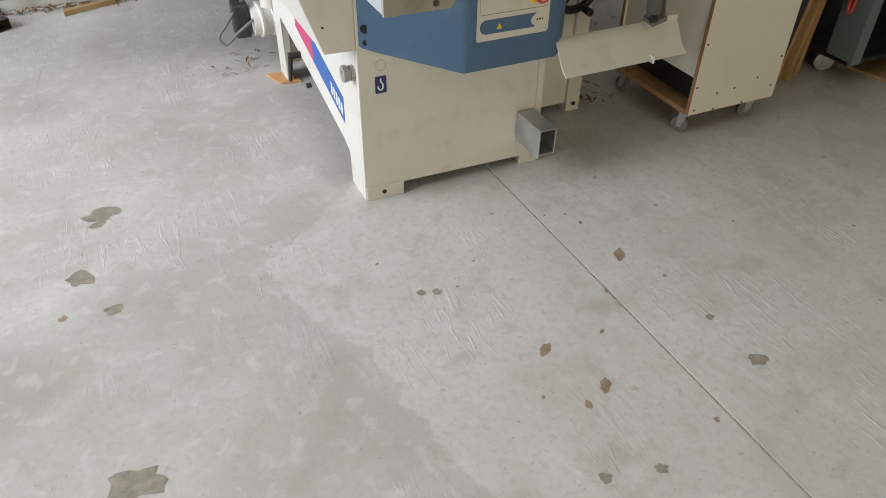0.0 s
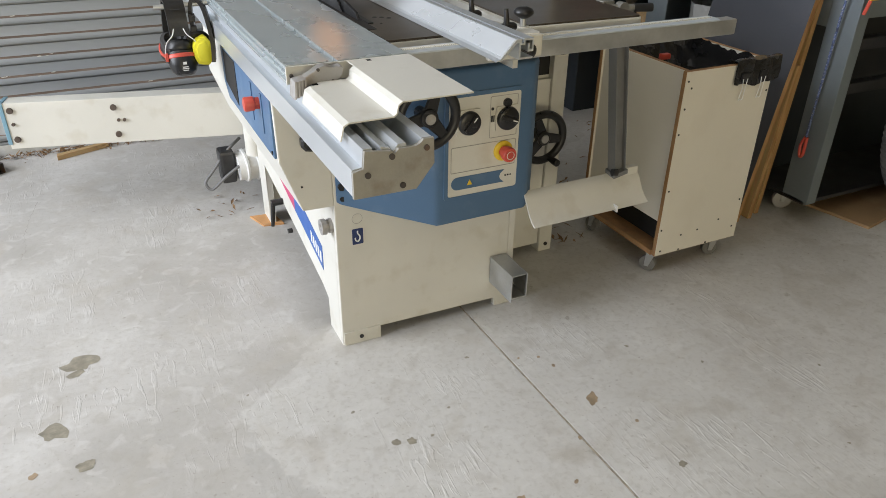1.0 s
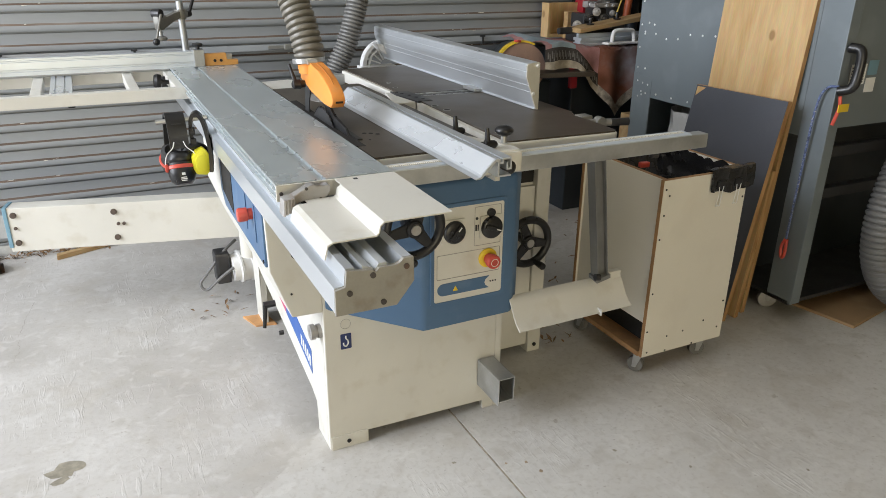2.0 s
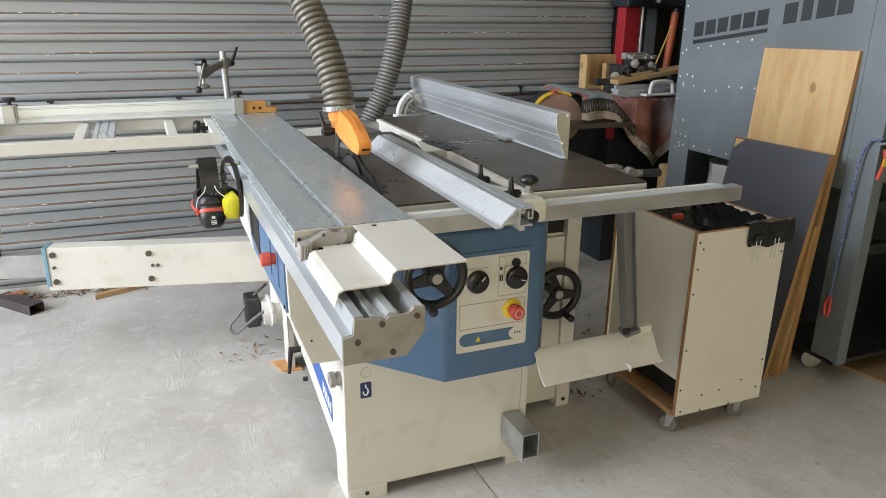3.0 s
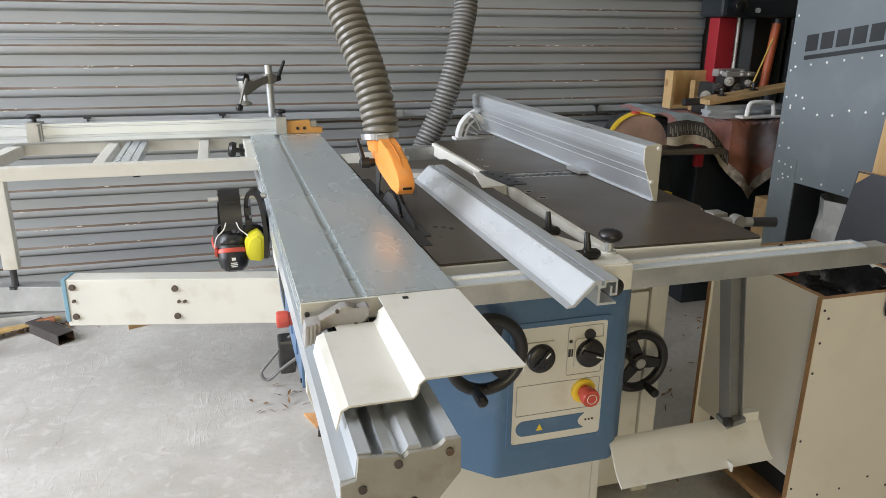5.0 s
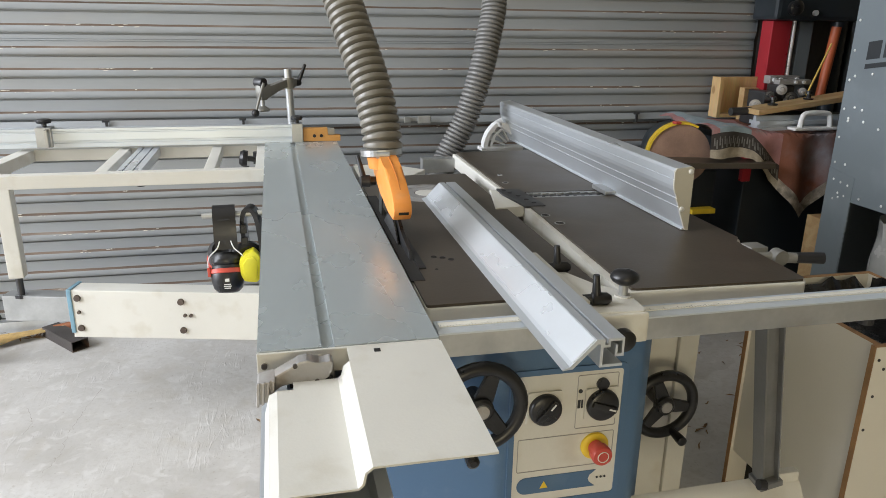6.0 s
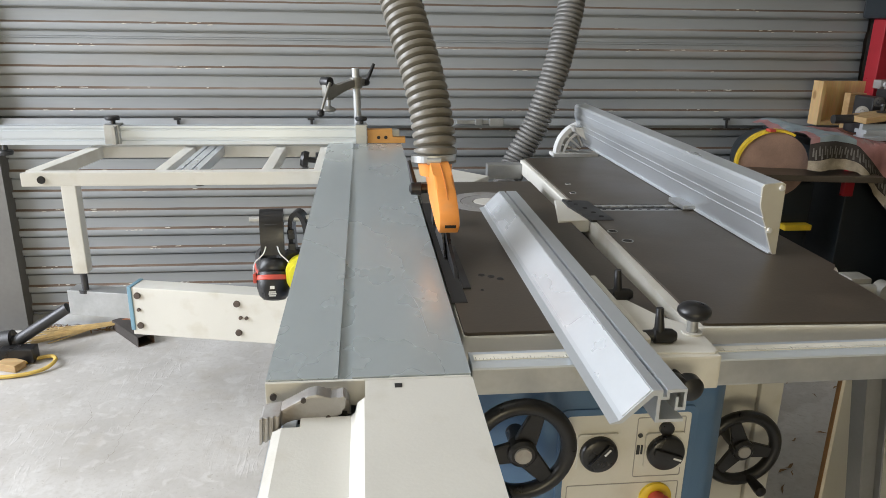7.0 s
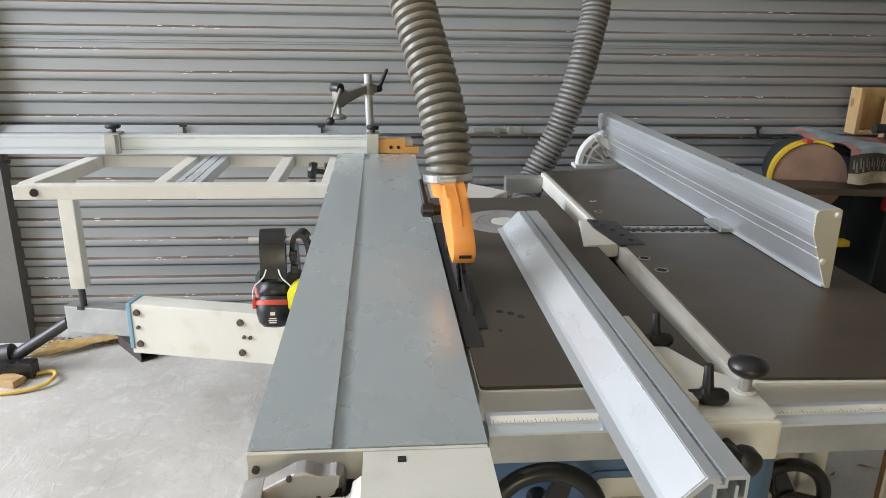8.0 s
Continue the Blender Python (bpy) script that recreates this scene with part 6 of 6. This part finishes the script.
castor(2.9, 0.93, 20, ex, 0.038, 0.09, CAST_GREY)
# chip bag in the opening
bm = B()
g = []
for i in range(18):
    a = 2 * math.pi * i / 17
    g.append([bm.verts.new((2.01 + (0.145 + 0.02 * noise.noise(Vector((math.cos(a) * 2, math.sin(a) * 2, z * 9)))) * math.cos(a), 0.72 + (0.15 + 0.02 * noise.noise(Vector((math.cos(a) * 2, math.sin(a) * 2, z * 9)))) * math.sin(a), z)) for z in [0.101 + 0.04 * k for k in range(16)]])
crumpled(bm, g, 0.001)
tagged(part("chip_bag", bm, CLEAR_BAG, None, "", True), "cloudy plastic chip bag inside the extractor", "bag")
# hose lying beside the extractor
eh = thing("extractor_hose", (2.25, 0.0, 0), "fat grey ribbed hose beside the extractor", "hose")
part("hose_body", tube(B(), smooth_path([(2.62, -0.03, 0.93), (2.42, -0.05, 0.82), (2.25, -0.09, 0.62), (2.175, -0.11, 0.42), (2.20, -0.13, 0.235), (2.33, -0.15, 0.12), (2.6, -0.17, 0.098), (3.2, -0.2, 0.098)], 14), 0.078, 26, (0.020, 0.004)), HOSE_DARK, eh, "", True)
part("hose_collar", cyl(B(), (2.62, -0.03, 0.93), (2.70, -0.02, 0.97), 0.088, seg=28), GALV, eh, "", True)

# ---- bits on the floor ----
solo("mdf_sheet", prism(B(), [(2.075, -0.145), (2.62, -0.04), (2.62, 0.35), (2.03, 0.20), (2.02, 0.15)], "z", 0.0, 0.012, 0.001), MDF, "flat brown mdf offcut lying on the floor", "board")
solo("packing_board", prism(B(), [(-0.060, 0.935), (0.028, 0.925), (0.046, 0.825), (-0.030, 0.838)], "z", 0.0, 0.007, 0.0008), material("orange_packing_ply", (0.55, 0.29, 0.12), 0.7, 0, 0.15, 20, 150, 0.1), "thin orange wood packer under the machine foot", "packer")
tm = Matrix.Translation((-0.955, 1.79, 0)) @ pose(0, 0, 0, 0, 0, 40)
bm = B()
for x0, x1, z0, z1 in ((-0.035, -0.032, 0, 0.045), (0.032, 0.035, 0, 0.045), (-0.032, 0.032, 0.042, 0.045), (-0.032, 0.032, 0, 0.003)):
    box(bm, x0, x1, 0.0, 0.25, z0, z1, 0, tm)
solo("steel_tube_offcut", bm, RUSTY, "rusty open-ended steel tube lying on the floor", "steel tube")
solo("wood_stick", prism(B(), [(-0.72, 1.90), (-0.50, 1.985), (-0.50, 1.955), (-0.72, 1.865)], "z", 0.0, 0.022, 0.002), PINE, "short pine stick lying by the door", "stick")
br = thing("floor_scraper", (-1.45, 1.7, 0), "grey-handled scraper with a wooden head lying on the floor", "scraper")
part("handle", cyl(B(), (-1.44, 1.72, 0.06), (-1.215, 1.72, 0.205), 0.024, 0.021, 20), STEEL_DARK, br, "", True)
part("handle", cyl(B(), (-1.66, 1.72, 0.03), (-1.44, 1.72, 0.075), 0.05, 0.04, 20), STEEL_DARK, br, "", True)
part("clamp_block", box(B(), -1.47, -1.34, 1.64, 1.70, 0.005, 0.065, 0.006, None), BLACK, br)
part("wooden_head", prism(B(), [(-1.47, 1.60), (-1.38, 1.57), (-1.36, 1.62), (-1.44, 1.66)], "z", 0.0, 0.03, 0.003), PINE, br)
fb = thing("frayed_broom_head", (-1.2, 1.95, 0), "bundle of dry straw broom bristles with a bound tip", "broom")
rnd = random.Random(8)
bm = B()
for k in range(42):
    a, b = rnd.uniform(-0.03, 0.03), rnd.uniform(-0.07, 0.07)
    tube(bm, [(-1.02 + rnd.uniform(-0.02, 0.02), 1.98 + a * 0.3, 0.03 + abs(a) * 0.6), (-1.2, 1.94 + b * 0.4, 0.028), (-1.42 + rnd.uniform(-0.07, 0.07), 1.86 + b, 0.012 + rnd.uniform(0, 0.012))], 0.0028, 4)
tagged(part("bristles", bm, material("dry_straw", (0.50, 0.36, 0.16), 0.8, 0, 0.25, 30, 200, 0.2), fb), kind="stuff")
part("binding", cyl(B(), (-1.10, 1.965, 0.026), (-1.03, 1.98, 0.03), 0.020, 0.024, 14), material("red_brown_binding", (0.28, 0.10, 0.04), 0.7), fb, "", True)
yc = [(-1.75, 1.50, 0.008), (-1.50, 1.52, 0.008), (-1.36, 1.53, 0.010), (-1.28, 1.57, 0.012), (-1.255, 1.625, 0.02), (-1.285, 1.68, 0.015), (-1.34, 1.675, 0.01), (-1.40, 1.625, 0.01), (-1.55, 1.60, 0.008)]
solo("yellow_cord", tube(B(), smooth_path(yc, 8), 0.0075, 8), CORD_Y, "looped yellow cord on the concrete floor", "cord", smooth=True)
# leaf litter along the door
rnd = random.Random(21)
bm = B()
for k in range(520):
    if k % 5 == 0 and k % 10 and k > 180:
        continue
    x = rnd.uniform(-1.5, 0.1) if k % 5 else (rnd.gauss(-0.11, 0.07) if k % 10 else rnd.uniform(0.9, 1.03))
    y = 2.0 - abs(rnd.gauss(0, 0.035)) if k % 5 else (rnd.gauss(1.06, 0.05) if k % 10 else rnd.uniform(0.2, 1.0))
    m = Matrix.Translation((x, y, 0.004 + rnd.uniform(0, 0.012))) @ Euler((rnd.uniform(-0.7, 0.7), rnd.uniform(-0.7, 0.7), rnd.uniform(0, 6.28))).to_matrix().to_4x4()
    l, w = rnd.uniform(0.008, 0.028), rnd.uniform(0.002, 0.007)
    bm.faces.new([bm.verts.new(m @ Vector(p)) for p in ((-l, 0, 0), (0, -w, 0.002), (l, 0, 0), (0, w, 0.002))])
for k in range(70):
    x, y = rnd.uniform(1.05, 1.85), rnd.uniform(0.6, 1.5)
    m = Matrix.Translation((x, y, 0.003)) @ Euler((0, 0, rnd.uniform(0, 6.28))).to_matrix().to_4x4()
    l, w = rnd.uniform(0.010, 0.035), rnd.uniform(0.003, 0.009)
    pts = [m @ Vector((-l, 0, 0)), m @ Vector((-l * 0.4, w, 0.006)), m @ Vector((l * 0.3, w * 1.4, 0.003)), m @ Vector((l, 0, 0.008)), m @ Vector((l * 0.3, w * 0.4, 0.004)), m @ Vector((-l * 0.4, -w * 0.2, 0.004))]
    bm.faces.new([bm.verts.new(p) for p in pts])
solo("leaf_litter", bm, DEBRIS, "dry leaves and shavings along the door and drum", "leaf litter", kind="stuff")
# stains and drips
rnd = random.Random(5)


def blot(name, x, y, r, mat, label, sx=1.0, turn=0.0):
    pts = []
    for i in range(18):
        a = 2 * math.pi * i / 18
        q = r * (0.78 + 0.42 * noise.noise(Vector((math.cos(a) * 1.6 + x * 9, math.sin(a) * 1.6 + y * 9, 2))) + rnd.uniform(-0.1, 0.1))
        u, v = q * math.cos(a) * sx, q * math.sin(a)
        pts.append((x + u * math.cos(turn) - v * math.sin(turn), y + u * math.sin(turn) + v * math.cos(turn)))
    bm = B()
    bm.faces.new([bm.verts.new((a, b, 0.0006)) for a, b in pts])
    return part(name, bm, mat, floor, label)
CRACK = material("hairline_crack", (0.26, 0.235, 0.20), 0.9, 0, 0.3)
for pts in ([(-0.805, 1.428), (-0.836, 1.214), (-0.845, 1.091), (-0.841, 0.994), (-0.868, 0.904)], [(-1.03, 1.33), (-0.985, 1.22), (-0.99, 1.14)]):
    line = smooth_path([(x, y, 0) for x, y in pts], 12)
    line = [p + Vector((0.007 * noise.noise(p * 40) + 0.006 * noise.noise(p * 120), 0.004 * noise.noise(p * 60), 0)) for p in line]
    bm = B()
    va = [[bm.verts.new((p.x + s_ * rnd.uniform(0.0001, 0.0007), p.y, 0.0006)) for s_ in (-1, 1)] for p in line]
    for a, b in zip(va, va[1:]):
        bm.faces.new((a[0], a[1], b[1], b[0]))
    part("crack", bm, CRACK, floor, "fine hairline crack")
STAINS = [(-0.692, 0.231, 0.042, 1.5), (-0.705, 0.184, 0.018, 1.6), (-0.694, -0.188, 0.024, 1.2), (0.585, -0.930, 0.022, 1.3), (-0.011, -0.425, 0.014, 1.1),
          (0.026, -0.437, 0.015, 1.1), (0.577, -0.779, 0.013, 1.0), (0.211, -1.071, 0.014, 1.2), (0.099, -1.044, 0.014, 1.1), (-0.696, -0.698, 0.045, 1.5), (-0.759, -0.038, 0.035, 1.2)]
for x, y, r, sx in STAINS:
    blot("oil_stain", x, y, r, STAIN, "old dark oil stain", sx, rnd.uniform(-0.5, 0.5))
DRIPS = [(0.522, -0.494, 0.020, 1.6), (0.168, -0.712, 0.014, 2.0), (0.232, -0.853, 0.014, 2.0), (0.169, -0.883, 0.009, 1.6), (0.407, -0.602, 0.007, 1.3), (0.317, -0.716, 0.006, 1.5),
         (-0.807, -0.173, 0.012, 1.1), (0.505, -0.335, 0.007, 1.2), (0.488, -0.284, 0.006, 1.2), (0.433, -0.265, 0.005, 1.0), (0.386, -1.023, 0.008, 1.2), (0.575, -0.614, 0.006, 1.0)]
for x, y, r, sx in DRIPS:
    blot("glue_drip", x, y, r, STAIN_B, "brown dried drip", sx, rnd.uniform(0.6, 1.2))
for x, y in ((-0.070, -0.279), (-0.380, -0.663), (0.161, -0.367), (1.192, -0.652), (0.094, -0.828), (0.080, -0.440), (0.9, -0.5), (1.0, -0.9), (-0.3, -0.1), (0.75, -0.35), (-0.45, -0.9), (0.3, -0.2)):
    blot("dark_speck", x, y, rnd.uniform(0.003, 0.007), STAIN, "small dark speck", 1.3, rnd.uniform(0, 3))

# ---- disc sander, draped bench and bandsaw in the back corner ----
ds = thing("disc_sander", (1.33, 1.25, 0.5), "disc sander with brown abrasive disc and yellow guard on a stand", "disc sander")
sd = Vector((-0.28, -1, 0)).normalized()
sc_ = Vector((1.335, 1.20, 0.862))
part("abrasive_disc", lathe(B(), sc_, sd, [(-0.012, 0.112), (0.0, 0.112), (0.0005, 0.001)], 44), SANDPAPER, ds, "worn brown abrasive disc")
rm = Matrix.Translation(sc_) @ sd.to_track_quat("Z", "Y").to_matrix().to_4x4()
bm = B()
pts = []
for a in range(62, 196, 5):
    ca, sa = math.cos(radians(a)), math.sin(radians(a))
    pts.append([bm.verts.new(rm @ Vector((r * ca, r * sa, d))) for r, d in ((0.114, -0.03), (0.122, -0.03), (0.122, 0.006), (0.114, 0.006))])
for a, b in zip(pts, pts[1:]):
    for i in range(4):
        bm.faces.new((a[i], a[(i + 1) % 4], b[(i + 1) % 4], b[i]))
part("disc_guard", bm, YELLOW, ds, "yellow guard ring", True)
part("motor_housing", cyl(B(), sc_ - sd * 0.03, sc_ - sd * 0.20, 0.108, 0.10, 28), BSGREEN, ds, "", True)
part("red_tab", box(B(), sc_.x - 0.040, sc_.x - 0.018, 1.18, 1.21, 0.978, 0.988, 0.003), RED, ds)
part("sander_table", prism(B(), [(1.19, 1.10), (1.62, 1.03), (1.65, 1.16), (1.22, 1.22)], "z", 0.835, 0.855, 0.002), IRON, ds, "dark cast table")
part("stand", box(B(), 1.22, 1.50, 1.20, 1.48, 0.52, 0.80, 0.008), BSGREEN, ds)
part("yellow_switch", box(B(), 1.39, 1.49, 1.16, 1.20, 0.64, 0.660, 0.004), YELLOW, ds, "yellow switch plate")
part("shelf", box(B(), 1.20, 1.56, 1.14, 1.52, 0.50, 0.52, 0.002), STEEL_DARK, ds)
back_off = Matrix.Translation((1.517, 1.494, 0.805)) @ Matrix.Scale(1.12, 4) @ Matrix.Translation(-sc_)
for ob in ds.children:
    ob.data.transform(back_off)
for x in (1.40, 1.55):
    for y in (1.46, 1.80):
        part("leg", box(B(), x - 0.018, x + 0.018, y - 0.018, y + 0.018, 0.0, 0.402), STEEL_DARK, ds)

wb = thing("tool_cabinet", (2.0, 1.65, 0), "dark blue-black tool cabinet behind the machine", "cabinet")
part("carcass", box(B(), 1.84, 2.55, 1.50, 1.93, 0.0, 0.86, 0.006), BSGREEN, wb)
part("red_post", box(B(), 1.77, 1.81, 1.415, 1.439, 0.70, 0.861, 0.003), BSRED, wb, "dark red post")
part("worktop", box(B(), 1.72, 2.60, 1.40, 1.95, 0.862, 0.89, 0.003), BSGREEN, wb)
# cloth draped over bench and hanging at the front
rug = thing("draped_rug", (1.95, 1.5, 0.89), "faded red and grey woven rug draped over the bench", "rug")


def drape(u, v):
    """u along the bench, v from the back over the front edge."""
    x = 1.575 + u * 0.72
    hang = 0.10 + 0.27 * max(0, 1 - abs(u - 0.62) / 0.36) ** 1.1
    s = v * (0.42 + hang)
    bulge = 0.035 * math.exp(-((u - 0.12) / 0.16) ** 2)
    if s < 0.42:
        y, z = 1.80 - s, 0.905 + bulge + 0.018 * noise.noise(Vector((x * 7, s * 7, 0)))
    else:
        d = s - 0.42
        y, z = 1.375 - 0.02 * math.sin(u * 26) * min(1, d * 8) - 0.10 * d, 0.905 - d * 0.97 + bulge * max(0, 1 - d * 8)
    return Vector((x, y, z + 0.006 * noise.noise(Vector((x * 22, s * 22, 4)))))


FADED = material("faded_blue_weave", (0.25, 0.31, 0.34), 0.95, 0, 0.2, 16, 300, 0.6, (0.40, 0.32, 0.30), 0.7, 14)
PINK = material("faded_pink_weave", (0.36, 0.18, 0.18), 0.95, 0, 0.25, 14, 300, 0.6, (0.30, 0.30, 0.31), 0.8, 11)
DARK_BAND = material("dark_rug_band", (0.045, 0.038, 0.035), 0.95, 0, 0.3, 20, 300, 0.6)
BEIGE = material("beige_rug_fringe", (0.36, 0.31, 0.24), 0.95, 0, 0.3, 30, 300, 0.6)
for name, mat_, u0, u1, v0, v1, nu, nv in (("rug_field", PINK, 0.0, 0.05, 0.0, 0.84, 6, 26), ("rug_field", FADED, 0.05, 0.25, 0.0, 0.84, 9, 26), ("rug_field", PINK, 0.25, 0.46, 0.0, 0.84, 12, 26), ("rug_field", CLOTH, 0.46, 1.0, 0.0, 0.92, 28, 28), ("rug_border", DARK_BAND, 0.0, 0.46, 0.84, 0.94, 24, 6),
                                           ("rug_fringe", BEIGE, 0.0, 0.46, 0.94, 1.0, 24, 4), ("rug_border", CLOTH_EDGE, 0.46, 1.0, 0.92, 1.0, 28, 5)):
    bm = B()
    g = [[bm.verts.new(drape(u0 + (u1 - u0) * i / nu, v0 + (v1 - v0) * j / nv)) for j in range(nv + 1)] for i in range(nu + 1)]
    crumpled(bm, g, 0)
    part(name, bm, mat_, rug, "patterned rug border" if "border" in name else "", True)
bm = B()
for k in range(15):
    u = 0.012 + k * 0.030
    for du, v0, v1 in ((0.0, 0.865, 0.915), (0.013, 0.88, 0.935)):
        q = [drape(u + du + a, v) + Vector((0, -0.004, 0.001)) for a, v in ((0, v1), (0.010, v1), (0.007, v0), (0.002, v0))]
        bm.faces.new([bm.verts.new(p) for p in q])
part("border_pattern", bm, material("pale_woven_motif", (0.17, 0.16, 0.15), 0.95, 0, 0.4, 40, 300, 0.6), rug, "pale woven motifs")
pb = thing("plywood_box", (2.03, 1.88, 0.9), "open-fronted plywood box standing on the bench", "box")
part("side_panel", box(B(), 1.907, 1.924, 1.862, 1.93, 0.905, 1.090, 0.001), PLY, pb)
part("back_panel", box(B(), 1.925, 2.17, 1.915, 1.93, 0.905, 1.088, 0.001), PLY, pb)
part("bottom_panel", box(B(), 1.925, 2.17, 1.862, 1.914, 0.905, 0.922, 0.001), PLY, pb)
solo("wood_block", box(B(), 2.010, 2.085, 1.82, 1.86, 0.895, 1.045, 0.003), PINE, "upright pine block on the bench", "wood block")
solo("turned_rod", cyl(B(), (1.76, 1.54, 0.975), (1.92, 1.54, 0.978), 0.017, seg=16), STEEL_DARK, "dark round steel rod on the bench", "rod", smooth=True)
solo("pine_batten", prism(B(), [(1.835, 0.968), (1.835, 0.990), (2.36, 1.058), (2.36, 1.036)], "y", 1.455, 1.57, 0.002), PINE, "pine batten lying on the clutter", "batten")
al = thing("slotted_profile", (1.97, 1.44, 0.9), "short slotted aluminium profile under the batten", "profile")
part("profile_bar", prism(B(), [(1.455, 0.905), (1.525, 0.905), (1.525, 0.918), (1.512, 0.918), (1.512, 0.930), (1.525, 0.930), (1.525, 0.944), (1.500, 0.944), (1.500, 0.964), (1.482, 0.964), (1.482, 0.944), (1.455, 0.944), (1.455, 0.930), (1.468, 0.930), (1.468, 0.918), (1.455, 0.918)], "x", 1.845, 2.30), ALU_X, al)
for x, z in ((1.935, 1.004), (2.105, 1.026)):
    wing = thing("clamp_knob", (x, 1.51, z), "black clamping knob screwed into the batten", "knob", "batten knobs")
    part("grip", lathe(B(), (x, 1.51, z), (0, 0, 1), [(0, 0.020), (0.006, 0.021), (0.008, 0.009), (0.022, 0.009), (0.024, 0.014), (0.034, 0.013), (0.037, 0.005)], 18), BLACK, wing, "", True)
solo("thin_brass_rod", cyl(B(), (2.125, 1.55, 1.040), (2.30, 1.66, 1.25), 0.004, seg=10), CORD_Y, "thin brass-coloured rod leaning over the batten", "rod", smooth=True)
cl = thing("drill_vice", (2.02, 1.66, 0.93), "greasy machine vice with round handles on the bench", "vice")
bm = B()
box(bm, 1.93, 2.20, 1.62, 1.72, 0.905, 0.965, 0.006)
box(bm, 1.965, 2.015, 1.61, 1.73, 0.965, 1.050, 0.008)
box(bm, 2.055, 2.110, 1.61, 1.73, 0.965, 1.075, 0.008)
part("vice_body", bm, STEEL_DARK, cl)
for x, y, z, r, mt_ in ((1.915, 1.60, 0.995, 0.024, CAST_GREY), (1.975, 1.595, 1.035, 0.020, STEEL_DARK), (2.035, 1.60, 1.060, 0.022, CAST_GREY), (2.085, 1.595, 1.025, 0.026, STEEL_DARK), (2.140, 1.60, 1.050, 0.017, CAST_GREY)):
    part("round_handle", lathe(B(), (x, y, z), (-0.5, -1, 0), [(-0.05, r * 0.45), (0.0, r * 0.45), (0.001, r), (0.012, r), (0.014, r * 0.5), (0.022, r * 0.4), (0.023, r * 0.1)], 18), mt_, cl, "", True)
part("guide_plate", box(B(), 2.02, 2.18, 1.60, 1.64, 1.080, 1.100, 0.003), CAST_GREY, cl)
for x in (2.10, 2.14):
    part("plate_bolt", cyl(B(), (x, 1.600, 1.090), (x, 1.592, 1.090), 0.007, seg=10), RIVET, cl)
part("cross_rod", cyl(B(), (2.06, 1.60, 1.01), (2.22, 1.60, 1.018), 0.012, seg=14), CAST_GREY, cl, "", True)
tb = thing("hand_planer", (2.08, 1.41, 0.912), "pale plastic hand tool with a loop handle on the rug", "hand tool")
part("loop_handle", tube(B(), smooth_path([(2.005, 1.41, 0.918), (2.010, 1.41, 0.962), (2.030, 1.41, 0.980), (2.120, 1.41, 0.980), (2.142, 1.41, 0.965), (2.150, 1.41, 0.918)], 6), 0.011, 12), WHITE, tb, "", True)
part("sole", box(B(), 1.965, 2.185, 1.385, 1.438, 0.912, 0.924, 0.005), WHITE, tb)

bs = thing("bandsaw", (2.3, 1.9, 0.89), "dark red and black bandsaw with steel column", "bandsaw")
part("upper_housing", box(B(), 2.108, 2.72, 1.80, 1.985, 1.345, 1.95, 0.02), BSGREEN, bs, "blue-black upper housing")
part("guide_post", box(B(), 2.138, 2.240, 1.86, 1.94, 0.90, 1.344, 0.004), BSRED, bs, "dark red guide post")
part("blade_guard", cyl(B(), (2.258, 1.87, 1.07), (2.258, 1.87, 1.345), 0.010, seg=12), RIVET, bs, "", True)
part("frame_column", box(B(), 2.290, 2.365, 1.87, 1.98, 0.89, 1.344, 0.006), EXTRACTOR, bs, "dark grey column")
part("guide_bracket", box(B(), 2.130, 2.285, 1.81, 1.859, 1.064, 1.100, 0.004), CAST_GREY, bs, "grey guide bracket")
for x in (2.150, 2.182, 2.268):
    part("bracket_bolt", cyl(B(), (x, 1.812, 1.083), (x, 1.800, 1.083), 0.010, seg=12), RIVET, bs)
part("tension_rod", cyl(B(), (2.435, 1.84, 1.0), (2.465, 1.84, 1.32), 0.022, seg=14), material("orange_red_rod", (0.40, 0.09, 0.03), 0.5), bs, "orange-red rod", True)
for x in (2.52, 2.61):
    part("dark_cylinder", cyl(B(), (x, 1.89, 0.92), (x, 1.89, 1.344), 0.038, seg=20), BSGREEN, bs, "", True)
part("knob", lathe(B(), (2.185, 1.80, 1.40), (0, -1, 0), [(0, 0.03), (0.03, 0.034), (0.04, 0.02)], 18), BLACK, bs, "", True)
part("bolt_head", cyl(B(), (2.30, 1.80, 1.38), (2.30, 1.785, 1.38), 0.012, seg=12), RIVET, bs)
# tattered curtain edge beside the door
bm = B()
g = []
for i in range(10):
    row = []
    for j in range(40):
        z = 0.3 + j * 0.05
        row.append(bm.verts.new((2.13 + 0.02 * i + 0.014 * noise.noise(Vector((0, 1, z * 14))) * (1 if i == 0 else 0.2), 1.965 + 0.01 * math.sin(i * 1.4), z)))
    g.append(row)
crumpled(bm, g, 0)
solo("black_sheeting", bm, material("black_plastic_sheeting", (0.04, 0.04, 0.042), 0.5, 0, 0.2, 14, 60, 0.5), "ragged black plastic sheeting beside the door", "sheeting", smooth=True)
solo("pine_crate", box(B(), 2.02, 2.20, 1.12, 1.30, 0.0, 0.58, 0.004), PINE, "upright pine box standing beside the extractor", "crate")
